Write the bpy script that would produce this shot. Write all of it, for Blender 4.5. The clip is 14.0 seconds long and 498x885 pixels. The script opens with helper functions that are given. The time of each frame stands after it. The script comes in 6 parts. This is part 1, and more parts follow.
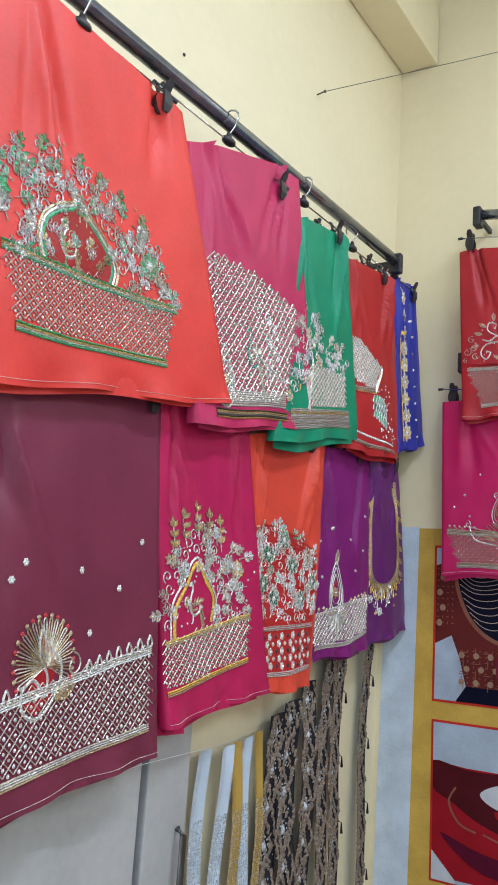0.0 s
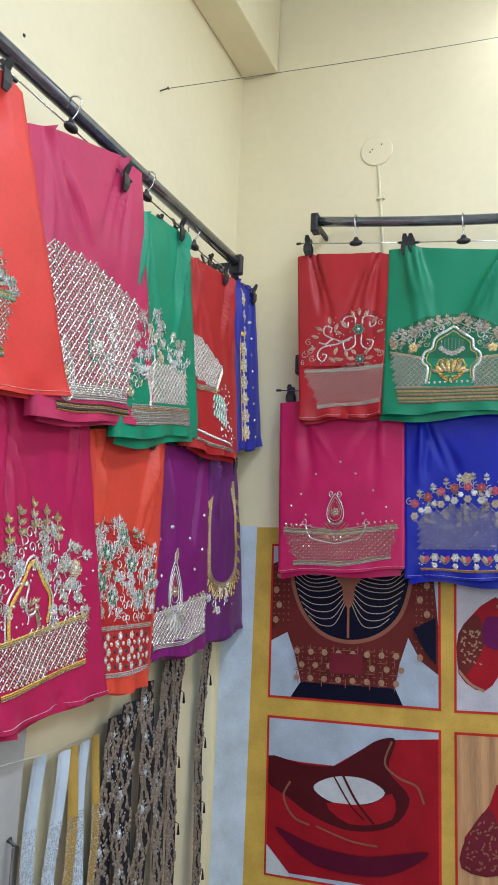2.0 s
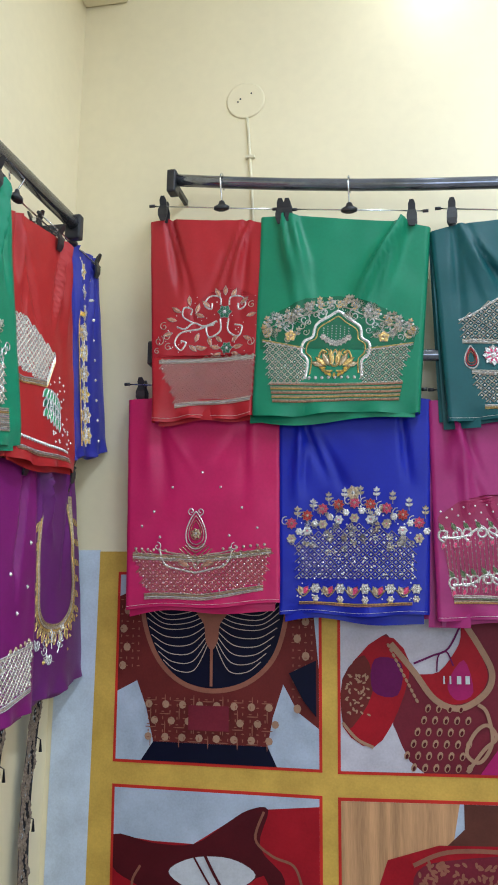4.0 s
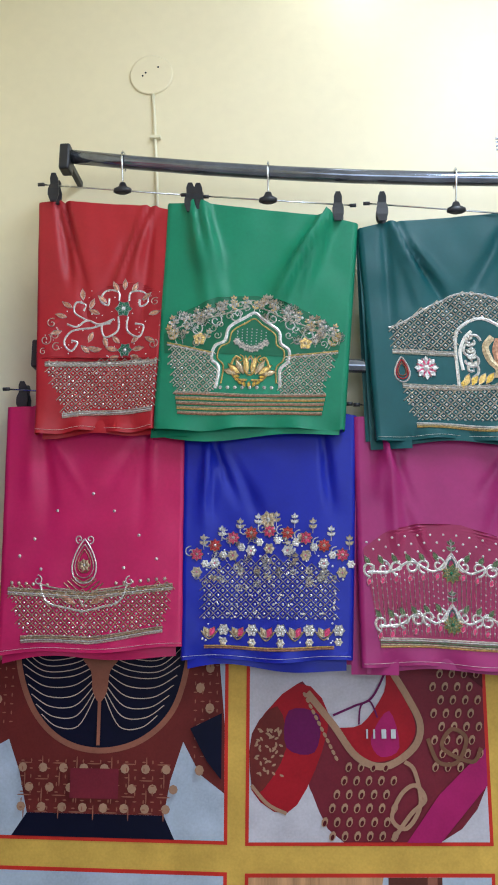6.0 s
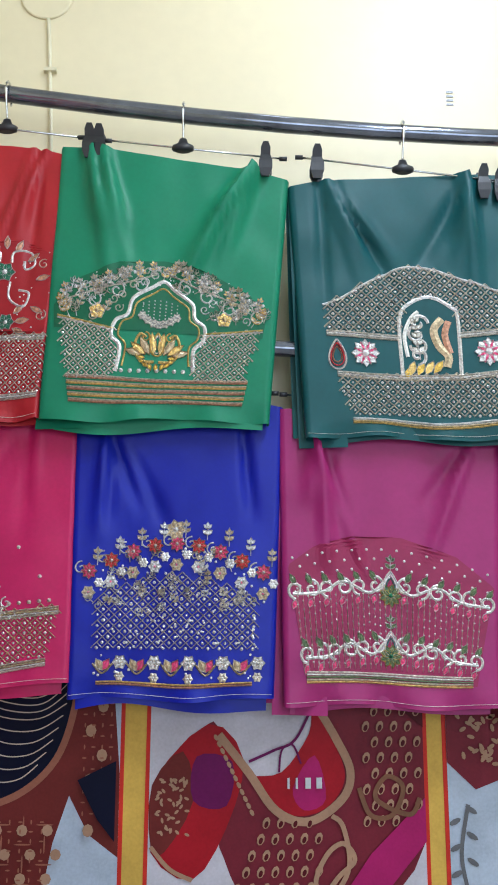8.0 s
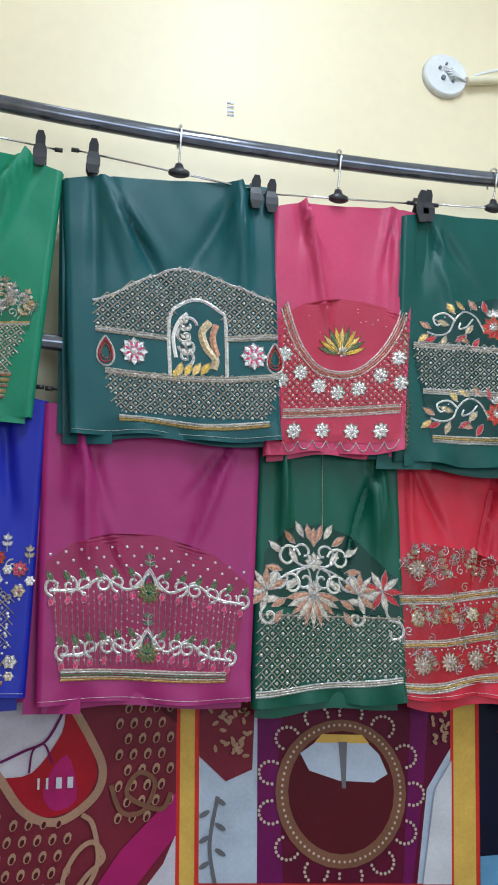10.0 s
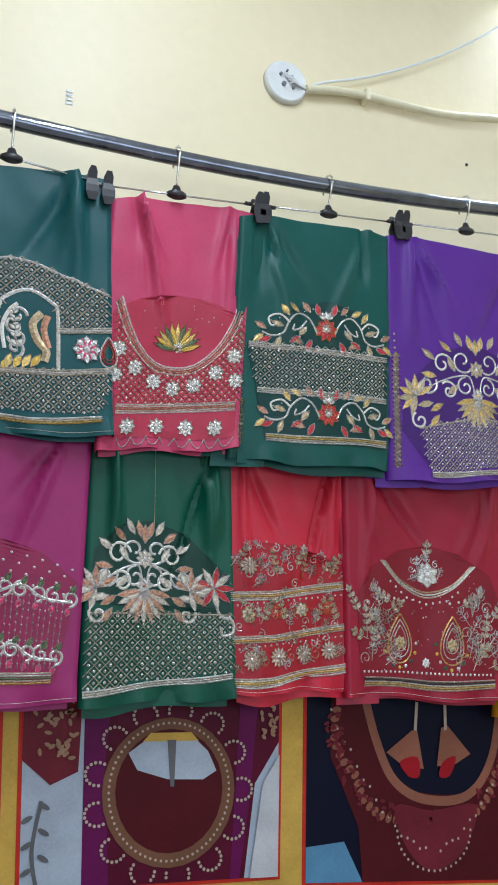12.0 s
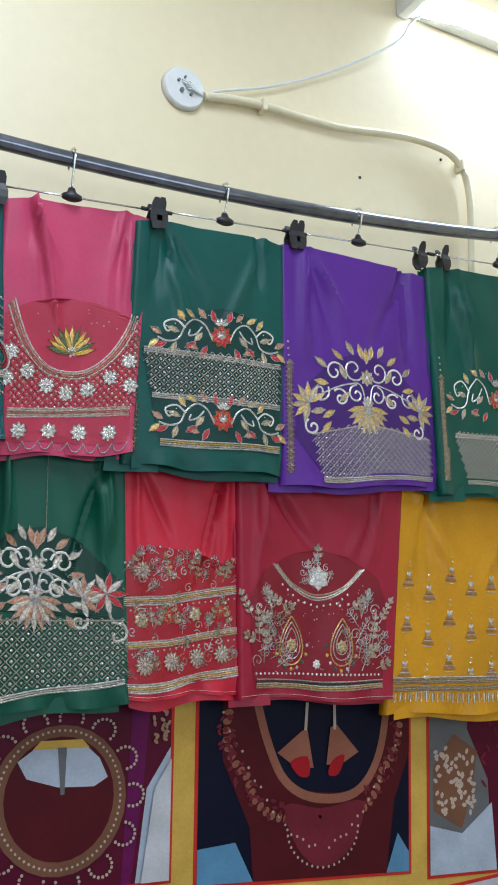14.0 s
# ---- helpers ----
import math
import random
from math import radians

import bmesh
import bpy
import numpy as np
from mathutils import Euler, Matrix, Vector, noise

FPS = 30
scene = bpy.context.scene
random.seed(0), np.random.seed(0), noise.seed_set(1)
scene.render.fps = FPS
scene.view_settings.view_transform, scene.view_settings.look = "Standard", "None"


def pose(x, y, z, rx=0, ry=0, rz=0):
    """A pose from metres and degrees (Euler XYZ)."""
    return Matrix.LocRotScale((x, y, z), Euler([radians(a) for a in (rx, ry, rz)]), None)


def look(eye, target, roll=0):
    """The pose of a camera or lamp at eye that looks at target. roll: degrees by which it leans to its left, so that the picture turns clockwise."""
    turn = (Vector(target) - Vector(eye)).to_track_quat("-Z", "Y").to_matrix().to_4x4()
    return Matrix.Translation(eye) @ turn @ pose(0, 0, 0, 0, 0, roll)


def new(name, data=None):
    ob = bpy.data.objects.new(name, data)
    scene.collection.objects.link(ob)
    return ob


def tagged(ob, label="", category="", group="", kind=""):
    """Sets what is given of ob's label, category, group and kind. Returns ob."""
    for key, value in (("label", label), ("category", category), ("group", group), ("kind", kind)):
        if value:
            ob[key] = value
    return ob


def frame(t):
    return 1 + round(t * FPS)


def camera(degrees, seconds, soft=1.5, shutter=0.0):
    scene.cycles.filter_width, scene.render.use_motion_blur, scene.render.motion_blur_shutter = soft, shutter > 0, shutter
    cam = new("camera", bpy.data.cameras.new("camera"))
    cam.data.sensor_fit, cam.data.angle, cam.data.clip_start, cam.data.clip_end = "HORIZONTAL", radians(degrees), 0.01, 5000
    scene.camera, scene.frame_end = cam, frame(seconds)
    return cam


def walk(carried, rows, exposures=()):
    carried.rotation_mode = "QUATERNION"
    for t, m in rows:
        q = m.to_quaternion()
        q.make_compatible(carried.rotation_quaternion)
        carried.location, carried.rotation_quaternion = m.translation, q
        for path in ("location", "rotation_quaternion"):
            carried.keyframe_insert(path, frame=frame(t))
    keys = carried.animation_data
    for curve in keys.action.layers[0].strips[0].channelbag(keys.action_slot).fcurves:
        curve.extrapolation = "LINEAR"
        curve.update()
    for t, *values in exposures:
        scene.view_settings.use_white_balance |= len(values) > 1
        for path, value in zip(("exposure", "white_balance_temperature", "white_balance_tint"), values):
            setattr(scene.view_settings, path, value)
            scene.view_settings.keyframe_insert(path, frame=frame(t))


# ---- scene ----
cam = camera(31.5, 14.0, soft=1.8)
PATH = [
    (0, (0.973, -2.234, 1.395), (-0.087, -0.575, 1.746), 4.0),
    (0.5, (0.954, -2.243, 1.39), (-0.021, -0.542, 1.786), 4.3),
    (1, (0.943, -2.238, 1.388), (0.049, -0.491, 1.775), 3.5),
    (1.5, (0.944, -2.24, 1.378), (0.127, -0.462, 1.791), 3.6),
    (2, (0.954, -2.224, 1.378), (0.228, -0.401, 1.764), 2.5),
    (2.5, (0.964, -2.217, 1.376), (0.327, -0.361, 1.76), 1.6),
    (3, (0.968, -2.211, 1.374), (0.425, -0.323, 1.748), 1.1),
    (3.2, (0.943, -2.152, 1.397), (0.441, -0.25, 1.757), 0.8),
    (5.3, (0.736, -1.62, 1.533), (0.512, 0.326, 1.934), 0.9),
    (5.5, (0.731, -1.621, 1.532), (0.559, 0.33, 1.933), 0.6),
    (6, (0.748, -1.627, 1.534), (0.602, 0.324, 1.953), 0.5),
    (6.5, (0.73, -1.497, 1.576), (0.6, 0.461, 1.961), 0.8),
    (7, (0.718, -1.391, 1.61), (0.611, 0.569, 1.997), 0.7),
    (7.5, (0.717, -1.387, 1.608), (0.627, 0.572, 1.999), 0.6),
    (8, (0.746, -1.382, 1.604), (0.788, 0.58, 1.989), 0.4),
    (8.5, (0.784, -1.39, 1.604), (0.936, 0.565, 2.002), 0.5),
    (9, (0.799, -1.392, 1.599), (1.07, 0.548, 2.003), 0.2),
    (9.2, (0.8, -1.394, 1.601), (1.101, 0.544, 1.993), 0.2),
    (11.3, (0.835, -1.391, 1.583), (1.584, 0.418, 1.992), -0.9),
    (11.5, (0.837, -1.386, 1.583), (1.606, 0.416, 1.987), -1.0),
    (12, (0.847, -1.395, 1.583), (1.624, 0.404, 1.984), -1.1),
    (12.5, (0.848, -1.396, 1.586), (1.673, 0.381, 1.987), -1.5),
    (13, (0.846, -1.401, 1.59), (1.743, 0.342, 1.991), -1.5),
    (13.5, (0.848, -1.405, 1.589), (1.794, 0.312, 1.985), -1.7),
    (14, (0.85, -1.409, 1.588), (1.83, 0.289, 1.985), -2.0),
]
walk(cam, [(t, look(eye, target, roll)) for t, eye, target, roll in PATH],
     [(0, 0.25, 5950, 10), (3, 0.25, 5950, 10), (6.5, 0.31, 5950, 10), (7.5, 0.38, 5950, 10), (8.5, 0.27, 5950, 10), (9.2, 0.20, 5950, 10), (11.5, -0.08, 5950, 10), (14, -0.14, 5950, 10)])

# ---- world and light ----
world = bpy.data.worlds.new("world")
scene.world = world
world.use_nodes = True
sky = world.node_tree.nodes.new("ShaderNodeTexSky")
sky.sky_type = "NISHITA"
sky.sun_disc = False
sky.sun_elevation, sky.sun_rotation = radians(50), radians(200)
world.node_tree.links.new(sky.outputs[0], world.node_tree.nodes["Background"].inputs[0])
world.node_tree.nodes["Background"].inputs[1].default_value = 0.1


def area(name, m, sx, sy, watts, color):
    data = bpy.data.lights.new(name, "AREA")
    data.shape, data.size, data.size_y, data.energy, data.color = "RECTANGLE", sx, sy, watts, color
    ob = new(name, data)
    ob.matrix_world = m
    return ob


# a bulb high on the back wall and a tube along it; the ceiling tube further back and the front daylight are added fill,
# their sources unseen
# overhead fill added to lift the upper wall; no lamp known there
area("added_ceiling_fill", pose(1.25, -1.15, 3.135, 0, 0, 90), 1.2, 0.04, 20, (0.80, 0.90, 1.0))
area("wall_tube_light", look((2.72, -0.10, 2.985), (2.60, -0.9, 2.2)), 1.15, 0.03, 26, (0.80, 0.90, 1.0))
# fill added behind the camera to brighten the cloth fronts; opening assumed
area("added_front_fill", look((1.9, -3.55, 1.9), (1.2, 0.0, 1.9)), 2.6, 1.4, 30, (0.82, 0.91, 1.0))
bulb_data = bpy.data.lights.new("bulb_light", "POINT")
bulb_data.energy, bulb_data.color, bulb_data.shadow_soft_size = 0.5, (0.88, 0.94, 1.0), 0.04
bulb_lamp = new("bulb_light", bulb_data)
bulb_lamp.location = (0.849, -0.17, 2.91)


# ---- materials ----
def material(name, color, rough=0.6, metal=0.0, spec=0.5):
    m = bpy.data.materials.new(name)
    m.use_nodes = True
    b = m.node_tree.nodes["Principled BSDF"]
    b.inputs["Base Color"].default_value = (*color, 1)
    b.inputs["Roughness"].default_value = rough
    b.inputs["Metallic"].default_value = metal
    b.inputs["Specular IOR Level"].default_value = spec
    return m


def vary(m, color, scale, amount, bump=0.0, bump_scale=200.0, bump_dist=0.0006, detail=4.0, stretch=(1, 1, 1)):
    """Two scales of noise in the colour and a fine bump, at real size."""
    t = m.node_tree
    n, l = t.nodes, t.links
    b = n["Principled BSDF"]
    co = n.new("ShaderNodeTexCoord")
    mp = n.new("ShaderNodeMapping")
    mp.inputs["Scale"].default_value = stretch
    l.new(co.outputs["Object"], mp.inputs["Vector"])
    a = n.new("ShaderNodeTexNoise")
    a.inputs["Scale"].default_value, a.inputs["Detail"].default_value = scale, detail
    c = n.new("ShaderNodeTexNoise")
    c.inputs["Scale"].default_value, c.inputs["Detail"].default_value = scale * 17, 2.0
    l.new(mp.outputs[0], a.inputs["Vector"])
    l.new(mp.outputs[0], c.inputs["Vector"])
    add = n.new("ShaderNodeMath")
    add.operation = "MULTIPLY_ADD"
    add.inputs[1].default_value = 0.4
    l.new(c.outputs["Fac"], add.inputs[0])
    l.new(a.outputs["Fac"], add.inputs[2])
    ramp = n.new("ShaderNodeValToRGB")
    e = ramp.color_ramp.elements
    e[0].position, e[1].position = 0.45, 0.95
    e[0].color = (*[x * (1 - amount) for x in color], 1)
    e[1].color = (*[min(1, x * (1 + amount)) for x in color], 1)
    l.new(add.outputs[0], ramp.inputs[0])
    l.new(ramp.outputs[0], b.inputs["Base Color"])
    if bump:
        w = n.new("ShaderNodeTexNoise")
        w.inputs["Scale"].default_value, w.inputs["Detail"].default_value = bump_scale, 3.0
        l.new(mp.outputs[0], w.inputs["Vector"])
        bp = n.new("ShaderNodeBump")
        bp.inputs["Strength"].default_value, bp.inputs["Distance"].default_value = bump, bump_dist
        l.new(w.outputs["Fac"], bp.inputs["Height"])
        l.new(bp.outputs[0], b.inputs["Normal"])
    return m


def cloth_material(name, color, rough=0.44, sheen=0.04):
    m = vary(material(name, color, rough, 0, 0.32), color, 9, 0.12, 0.35, 900, 0.0004)
    b = m.node_tree.nodes["Principled BSDF"]
    b.inputs["Sheen Weight"].default_value = sheen
    b.inputs["Sheen Roughness"].default_value = 0.4
    b.inputs["Sheen Tint"].default_value = (*[min(1, 0.4 + x) for x in color], 1)
    return m


def thread_material(name, color, rough=0.35, metal=0.7, amount=0.45, scale=260):
    """Metal thread and beadwork: every few millimetres lighter and darker."""
    return vary(material(name, color, rough, metal), color, scale, amount, 0.9, 700, 0.0008, 2.0)


WALL = vary(material("yellow_wall_paint", (0.805, 0.712, 0.485), 0.46), (0.805, 0.712, 0.485), 2.2, 0.05, 0.25, 60, 0.0012)
CEILING = vary(material("white_ceiling_paint", (0.80, 0.81, 0.80), 0.7), (0.80, 0.81, 0.80), 3, 0.03, 0.2, 80, 0.001)
FLOOR = vary(material("floor_tile", (0.45, 0.42, 0.38), 0.3), (0.45, 0.42, 0.38), 5, 0.12)
PIPE = vary(material("black_pipe", (0.19, 0.205, 0.245), 0.13, 0.8), (0.19, 0.205, 0.245), 30, 0.3, 0.1, 300)
BLACK_PLASTIC = vary(material("black_plastic", (0.02, 0.02, 0.024), 0.42), (0.02, 0.02, 0.024), 60, 0.3)
CHROME = material("chrome_wire", (0.62, 0.63, 0.65), 0.2, 1.0)
DARK_WIRE = material("dark_wire", (0.12, 0.12, 0.12), 0.35, 0.8)
WHITE_PLASTIC = vary(material("white_plastic", (0.72, 0.74, 0.74), 0.4), (0.72, 0.74, 0.74), 40, 0.08)
CREAM_PLASTIC = vary(material("cream_conduit", (0.74, 0.68, 0.48), 0.45), (0.74, 0.68, 0.48), 25, 0.08)
GREY_DOOR = vary(material("grey_cupboard", (0.42, 0.42, 0.42), 0.5), (0.42, 0.42, 0.42), 4, 0.12, 0.2, 90)
DARK_GAP = material("dark_gap", (0.03, 0.028, 0.028), 0.8)
TUBE = material("tube_glow", (1, 1, 1))
TUBE.node_tree.nodes["Principled BSDF"].inputs["Emission Color"].default_value = (0.93, 0.97, 1.0, 1)
TUBE.node_tree.nodes["Principled BSDF"].inputs["Emission Strength"].default_value = 9.0

BULB = material("bulb_glow", (1, 1, 1))
BULB.node_tree.nodes["Principled BSDF"].inputs["Emission Color"].default_value = (0.90, 0.96, 1.0, 1)
BULB.node_tree.nodes["Principled BSDF"].inputs["Emission Strength"].default_value = 3.0

SILVER = thread_material("silver_thread", (0.58, 0.53, 0.46))
PALE = thread_material("pale_silver_beads", (0.80, 0.78, 0.74), 0.25, 0.5)
ANTIQUE = thread_material("antique_gold_thread", (0.48, 0.38, 0.24))
GOLD = thread_material("gold_thread", (0.66, 0.46, 0.16))
COPPER = thread_material("copper_thread", (0.50, 0.27, 0.18))
STONE = thread_material("white_stones", (0.86, 0.86, 0.88), 0.12, 0.25, 0.2)
GREEN_THREAD = thread_material("green_thread", (0.06, 0.36, 0.16), 0.45, 0.1)
LEAF_THREAD = thread_material("olive_leaf_thread", (0.10, 0.15, 0.07), 0.45, 0.2)
DEEP_GREEN = thread_material("deep_green_beads", (0.01, 0.13, 0.07), 0.3, 0.1)
RED_THREAD = thread_material("red_thread", (0.50, 0.03, 0.04), 0.45, 0.1)
PINK_THREAD = thread_material("pink_thread", (0.62, 0.05, 0.16), 0.45, 0.1)
YELLOW_THREAD = thread_material("yellow_thread", (0.74, 0.46, 0.07), 0.45, 0.1)
TEAL_THREAD = thread_material("teal_thread", (0.01, 0.14, 0.13), 0.4, 0.1)
WHITE_THREAD = thread_material("white_thread", (0.78, 0.76, 0.70), 0.5, 0.0, 0.2)
DARK_THREAD = thread_material("dark_thread", (0.04, 0.03, 0.03), 0.6, 0.0)

# ---- builders ----
BETA = 0.0
BACK = Matrix.Identity(4)
LEFT = pose(0, 0, 0, 0, 0, 90 + BETA)


def box_into(bm, x0, x1, y0, y1, z0, z1, bevel=0.0):
    vs = [bm.verts.new((x, y, z)) for x in (x0, x1) for y in (y0, y1) for z in (z0, z1)]
    fs = [bm.faces.new([vs[i] for i in f]) for f in ((0, 1, 3, 2), (4, 6, 7, 5), (0, 4, 5, 1), (2, 3, 7, 6), (0, 2, 6, 4), (1, 5, 7, 3))]
    if bevel:
        es = list({e for f in fs for e in f.edges})
        bmesh.ops.bevel(bm, geom=es, offset=bevel, segments=2, affect="EDGES", profile=0.5)
    return bm


def box(*a, **k):
    return box_into(bmesh.new(), *a, **k)


def tube_into(bm, pts, r, n=10, cap=True):
    """A round rod along a line of points."""
    pts = [Vector(p) for p in pts]
    rings = []
    for i, p in enumerate(pts):
        d = (pts[min(i + 1, len(pts) - 1)] - pts[max(i - 1, 0)]).normalized()
        up = Vector((0, 0, 1)) if abs(d.z) < 0.9 else Vector((0, 1, 0))
        a = d.cross(up).normalized()
        b = a.cross(d)
        rr = r[i] if isinstance(r, (list, tuple)) else r
        rings.append([bm.verts.new(p + rr * (math.cos(t) * a + math.sin(t) * b)) for t in [2 * math.pi * k / n for k in range(n)]])
    for q, w in zip(rings, rings[1:]):
        for k in range(n):
            bm.faces.new((q[k], q[(k + 1) % n], w[(k + 1) % n], w[k])).smooth = True
    if cap:
        bm.faces.new(rings[0][::-1])
        bm.faces.new(rings[-1])
    return bm


def tube(pts, r, n=10, cap=True):
    return tube_into(bmesh.new(), pts, r, n, cap)


def mesh_of(name, bm, mat):
    me = bpy.data.meshes.new(name)
    bmesh.ops.recalc_face_normals(bm, faces=bm.faces)
    bm.to_mesh(me)
    bm.free()
    me.materials.append(mat)
    return me


def part(name, bm, mat, parent=None, label=""):
    ob = new(name, mesh_of(name, bm, mat))
    if parent is not None:
        ob.parent = parent
    return tagged(ob, label)


def part_raw(name, verts, faces, mat, parent, label="", smooth=False):
    me = bpy.data.meshes.new(name)
    me.from_pydata(verts, [], faces)
    me.materials.append(mat)
    if smooth:
        me.polygons.foreach_set("use_smooth", [True] * len(faces))
    ob = new(name, me)
    ob.parent = parent
    return tagged(ob, label)


def thing(name, m, label, category, group="", kind=""):
    ob = new(name)
    ob.empty_display_size = 0.05
    ob.matrix_world = m
    return tagged(ob, label, category, group, kind)


def smoothed(pts, closed=True, k=6):
    """A smooth line through the points."""
    n, out = len(pts), []
    for i in range(n if closed else n - 1):
        p = [Vector(pts[(i + j) % n] if closed else pts[min(max(i + j, 0), n - 1)]) for j in (-1, 0, 1, 2)]
        for s in range(k):
            t = s / k
            out.append(tuple(0.5 * (2 * p[1] + (p[2] - p[0]) * t + (2 * p[0] - 5 * p[1] + 4 * p[2] - p[3]) * t * t + (3 * p[1] - p[0] - 3 * p[2] + p[3]) * t ** 3)))
    return out if closed else out + [tuple(pts[-1])]


# ---- structure ----
W_TOP, ROOM_X, ROOM_Y = 3.22, 3.9, -3.6


def structure(name, bm, mat, m=BACK, label=""):
    ob = part(name, bm, mat)
    ob.matrix_world = m
    return tagged(ob, label, "", "", "structure")


structure("wall_north", box(-0.4, ROOM_X, 0.0, 0.15, 0, W_TOP), WALL, label="pale yellow painted plaster wall with small marks")
structure("wall_west", box(-4.2, 0.03, 0.0, 0.15, 0, W_TOP), WALL, LEFT, "pale yellow painted plaster wall")
structure("wall_east", box(ROOM_X, ROOM_X + 0.15, ROOM_Y, 0.0, 0, W_TOP), WALL, label="pale yellow painted plaster wall")
# the opening is made up, to give the front fill a way in
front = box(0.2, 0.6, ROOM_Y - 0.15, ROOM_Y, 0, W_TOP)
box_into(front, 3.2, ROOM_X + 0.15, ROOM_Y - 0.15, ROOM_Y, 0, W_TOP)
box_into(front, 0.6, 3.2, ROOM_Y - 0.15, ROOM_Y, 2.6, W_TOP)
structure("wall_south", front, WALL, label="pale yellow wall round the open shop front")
structure("floor", box(-0.4, ROOM_X + 0.15, ROOM_Y - 0.15, 0.15, -0.1, 0), FLOOR, label="plain stone-coloured tiled floor")
structure("ceiling", box(-0.4, ROOM_X + 0.15, ROOM_Y - 0.15, 0.15, W_TOP, W_TOP + 0.12), CEILING, label="white painted ceiling")
structure("beam", box(-3.6, -0.004, -0.112, -0.001, 2.972, W_TOP - 0.001, bevel=0.004), WALL, LEFT, "pale yellow plastered beam along the wall top")
# ground added beyond the made-up opening
structure("ground", box(-30, 30, -40, ROOM_Y - 0.16, -0.12, -0.02), FLOOR, label="pale paved ground outside the shop front")

# ---- cloth ----
def rod_z(x):
    return 2.4754 - 0.1842 * x + 0.0683 * x * x


class Cloth:
    """A folded blouse piece pinned to a hanger: corners on the wall as (along, height), top left first, going clockwise."""

    def __init__(self, m, corners, d, mat, seed, name_label, clips=(0.16, 0.84), depth=0.022, folds=9, amp=0.0125, flare=0.0, top=0.0, side=0.0):
        self.c, self.d, self.amp, self.depth, self.clips = [Vector((a, 0, z)) for a, z in corners], d, amp, depth, clips
        self.w = ((self.c[1] - self.c[0]).length + (self.c[2] - self.c[3]).length) / 2
        self.h = ((self.c[3] - self.c[0]).length + (self.c[2] - self.c[1]).length) / 2
        r = random.Random(seed)
        self.r, self.phase = r, r.uniform(0, 6)
        self.lines = []
        for _ in range(folds):
            u0 = r.choice(clips) + r.uniform(-0.04, 0.04)
            self.lines.append((u0, u0 + (0.5 - u0) * r.uniform(-0.3, 1.3), r.uniform(0.35, 0.8), r.uniform(0.016, 0.038), r.uniform(0.6, 1.25) * r.choice((-1, 1))))
        self.ob = thing("blouse_piece", m, name_label, "blouse piece", "embroidered blouse pieces on the hangers")
        self.flare, self.top, self.side = flare, top, side
        self.body(mat)

    def relief(self, u, v):
        y = 0.35 * self.amp * math.sin(5.2 * u + self.phase + 1.2 * v) * (0.4 + v)
        for u0, u1, v1, w, k in self.lines:
            if v < v1:
                f = v / v1
                x = u - (u0 + (u1 - u0) * f)
                y += k * self.amp * math.exp(-(x / (w * (0.6 + f))) ** 2) * math.sin(math.pi * min(1, f + 0.25)) 
        y += self.flare * v + 0.5 * self.amp * max(0, v - 0.93) / 0.07 * math.sin(19 * u + self.phase)
        y += 0.0022 * noise.noise((7 * u + self.phase, 7 * v, 1.0))
        return y

    def at(self, u, v, lift=0.0):
        a = self.c[0].lerp(self.c[1], u).lerp(self.c[3].lerp(self.c[2], u), v)
        sag = 0.0
        if v < 0.5:
            c0, c1 = self.clips
            inner = max(0, (u - c0) * (c1 - u)) * 4
            outer = max(0, c0 - u) + max(0, u - c1)
            sag = (0.004 * inner + 0.05 * outer) * (1 - 2 * v)
        hem = 0.0035 * math.sin(9 * u + self.phase) * max(0, v - 0.85) / 0.15
        return Vector((a.x, -self.d - self.relief(u, v) - lift, a.z - sag - hem))

    def body(self, mat):
        nu, nv = 44, 40
        cols = [(-1.0, 1.0), (-0.6, 1.0), (-0.25, 0.85), (-0.08, 0.4)]
        us = [(0.0, b, a) for a, b in cols] + [(i / nu, 0.0, 0.0) for i in range(nu + 1)] + [(1.0, b, -a) for a, b in cols[::-1]]
        verts, faces = [], []
        for j in range(nv + 1):
            v = -self.top + (1 + self.top) * j / nv
            for u, back, side in us:
                p = self.at(u, v)
                p.y += back * self.depth
                p.x -= (0.004 if u == 0 else -0.004) * (1 if back else 0) * (1 - abs(side)) if back else 0
                verts.append(p)
        n = len(us)
        for j in range(nv):
            for i in range(n - 1):
                faces.append((j * n + i, (j + 1) * n + i, (j + 1) * n + i + 1, j * n + i + 1))
        part_raw("front_layer", verts, faces, mat, self.ob, smooth=True)
        if self.side:
            for n, (out, deep, low) in enumerate(((self.side, 0.55, 0.012), (self.side * 1.7, 1.0, -0.004))):
                verts, faces = [], []
                for j in range(21):
                    v = 0.01 + 0.99 * j / 20
                    for i in range(9):
                        s = i / 8
                        p = self.at(0.0, v)
                        p.x += -out * (0.35 + 0.65 * v) * (1 - s) + 0.06 * s
                        p.y = -self.d + self.depth * deep - 0.007 * math.sin(2.6 * s + 5 * v + n)
                        p.z -= low * v
                        verts.append(p)
                for j in range(20):
                    for i in range(8):
                        q = j * 9 + i
                        faces.append((q, q + 9, q + 10, q + 1))
                part_raw("side_fold", verts, faces, mat, self.ob, smooth=True)
        # the folded layers behind, a little lower and narrower
        verts, faces = [], []
        r, k = self.r, 24
        drop, inl, inr = r.uniform(0.004, 0.016), r.uniform(0.01, 0.06), r.uniform(0.01, 0.06)
        for j in range(13):
            for i in range(k + 1):
                u = inl + (1 - inl - inr) * i / k
                v = 0.06 + 0.94 * j / 12
                p = self.at(u, v)
                p.y = -self.d + self.depth * 0.55 - 0.004 * math.sin(11 * u + self.phase * 2) * v
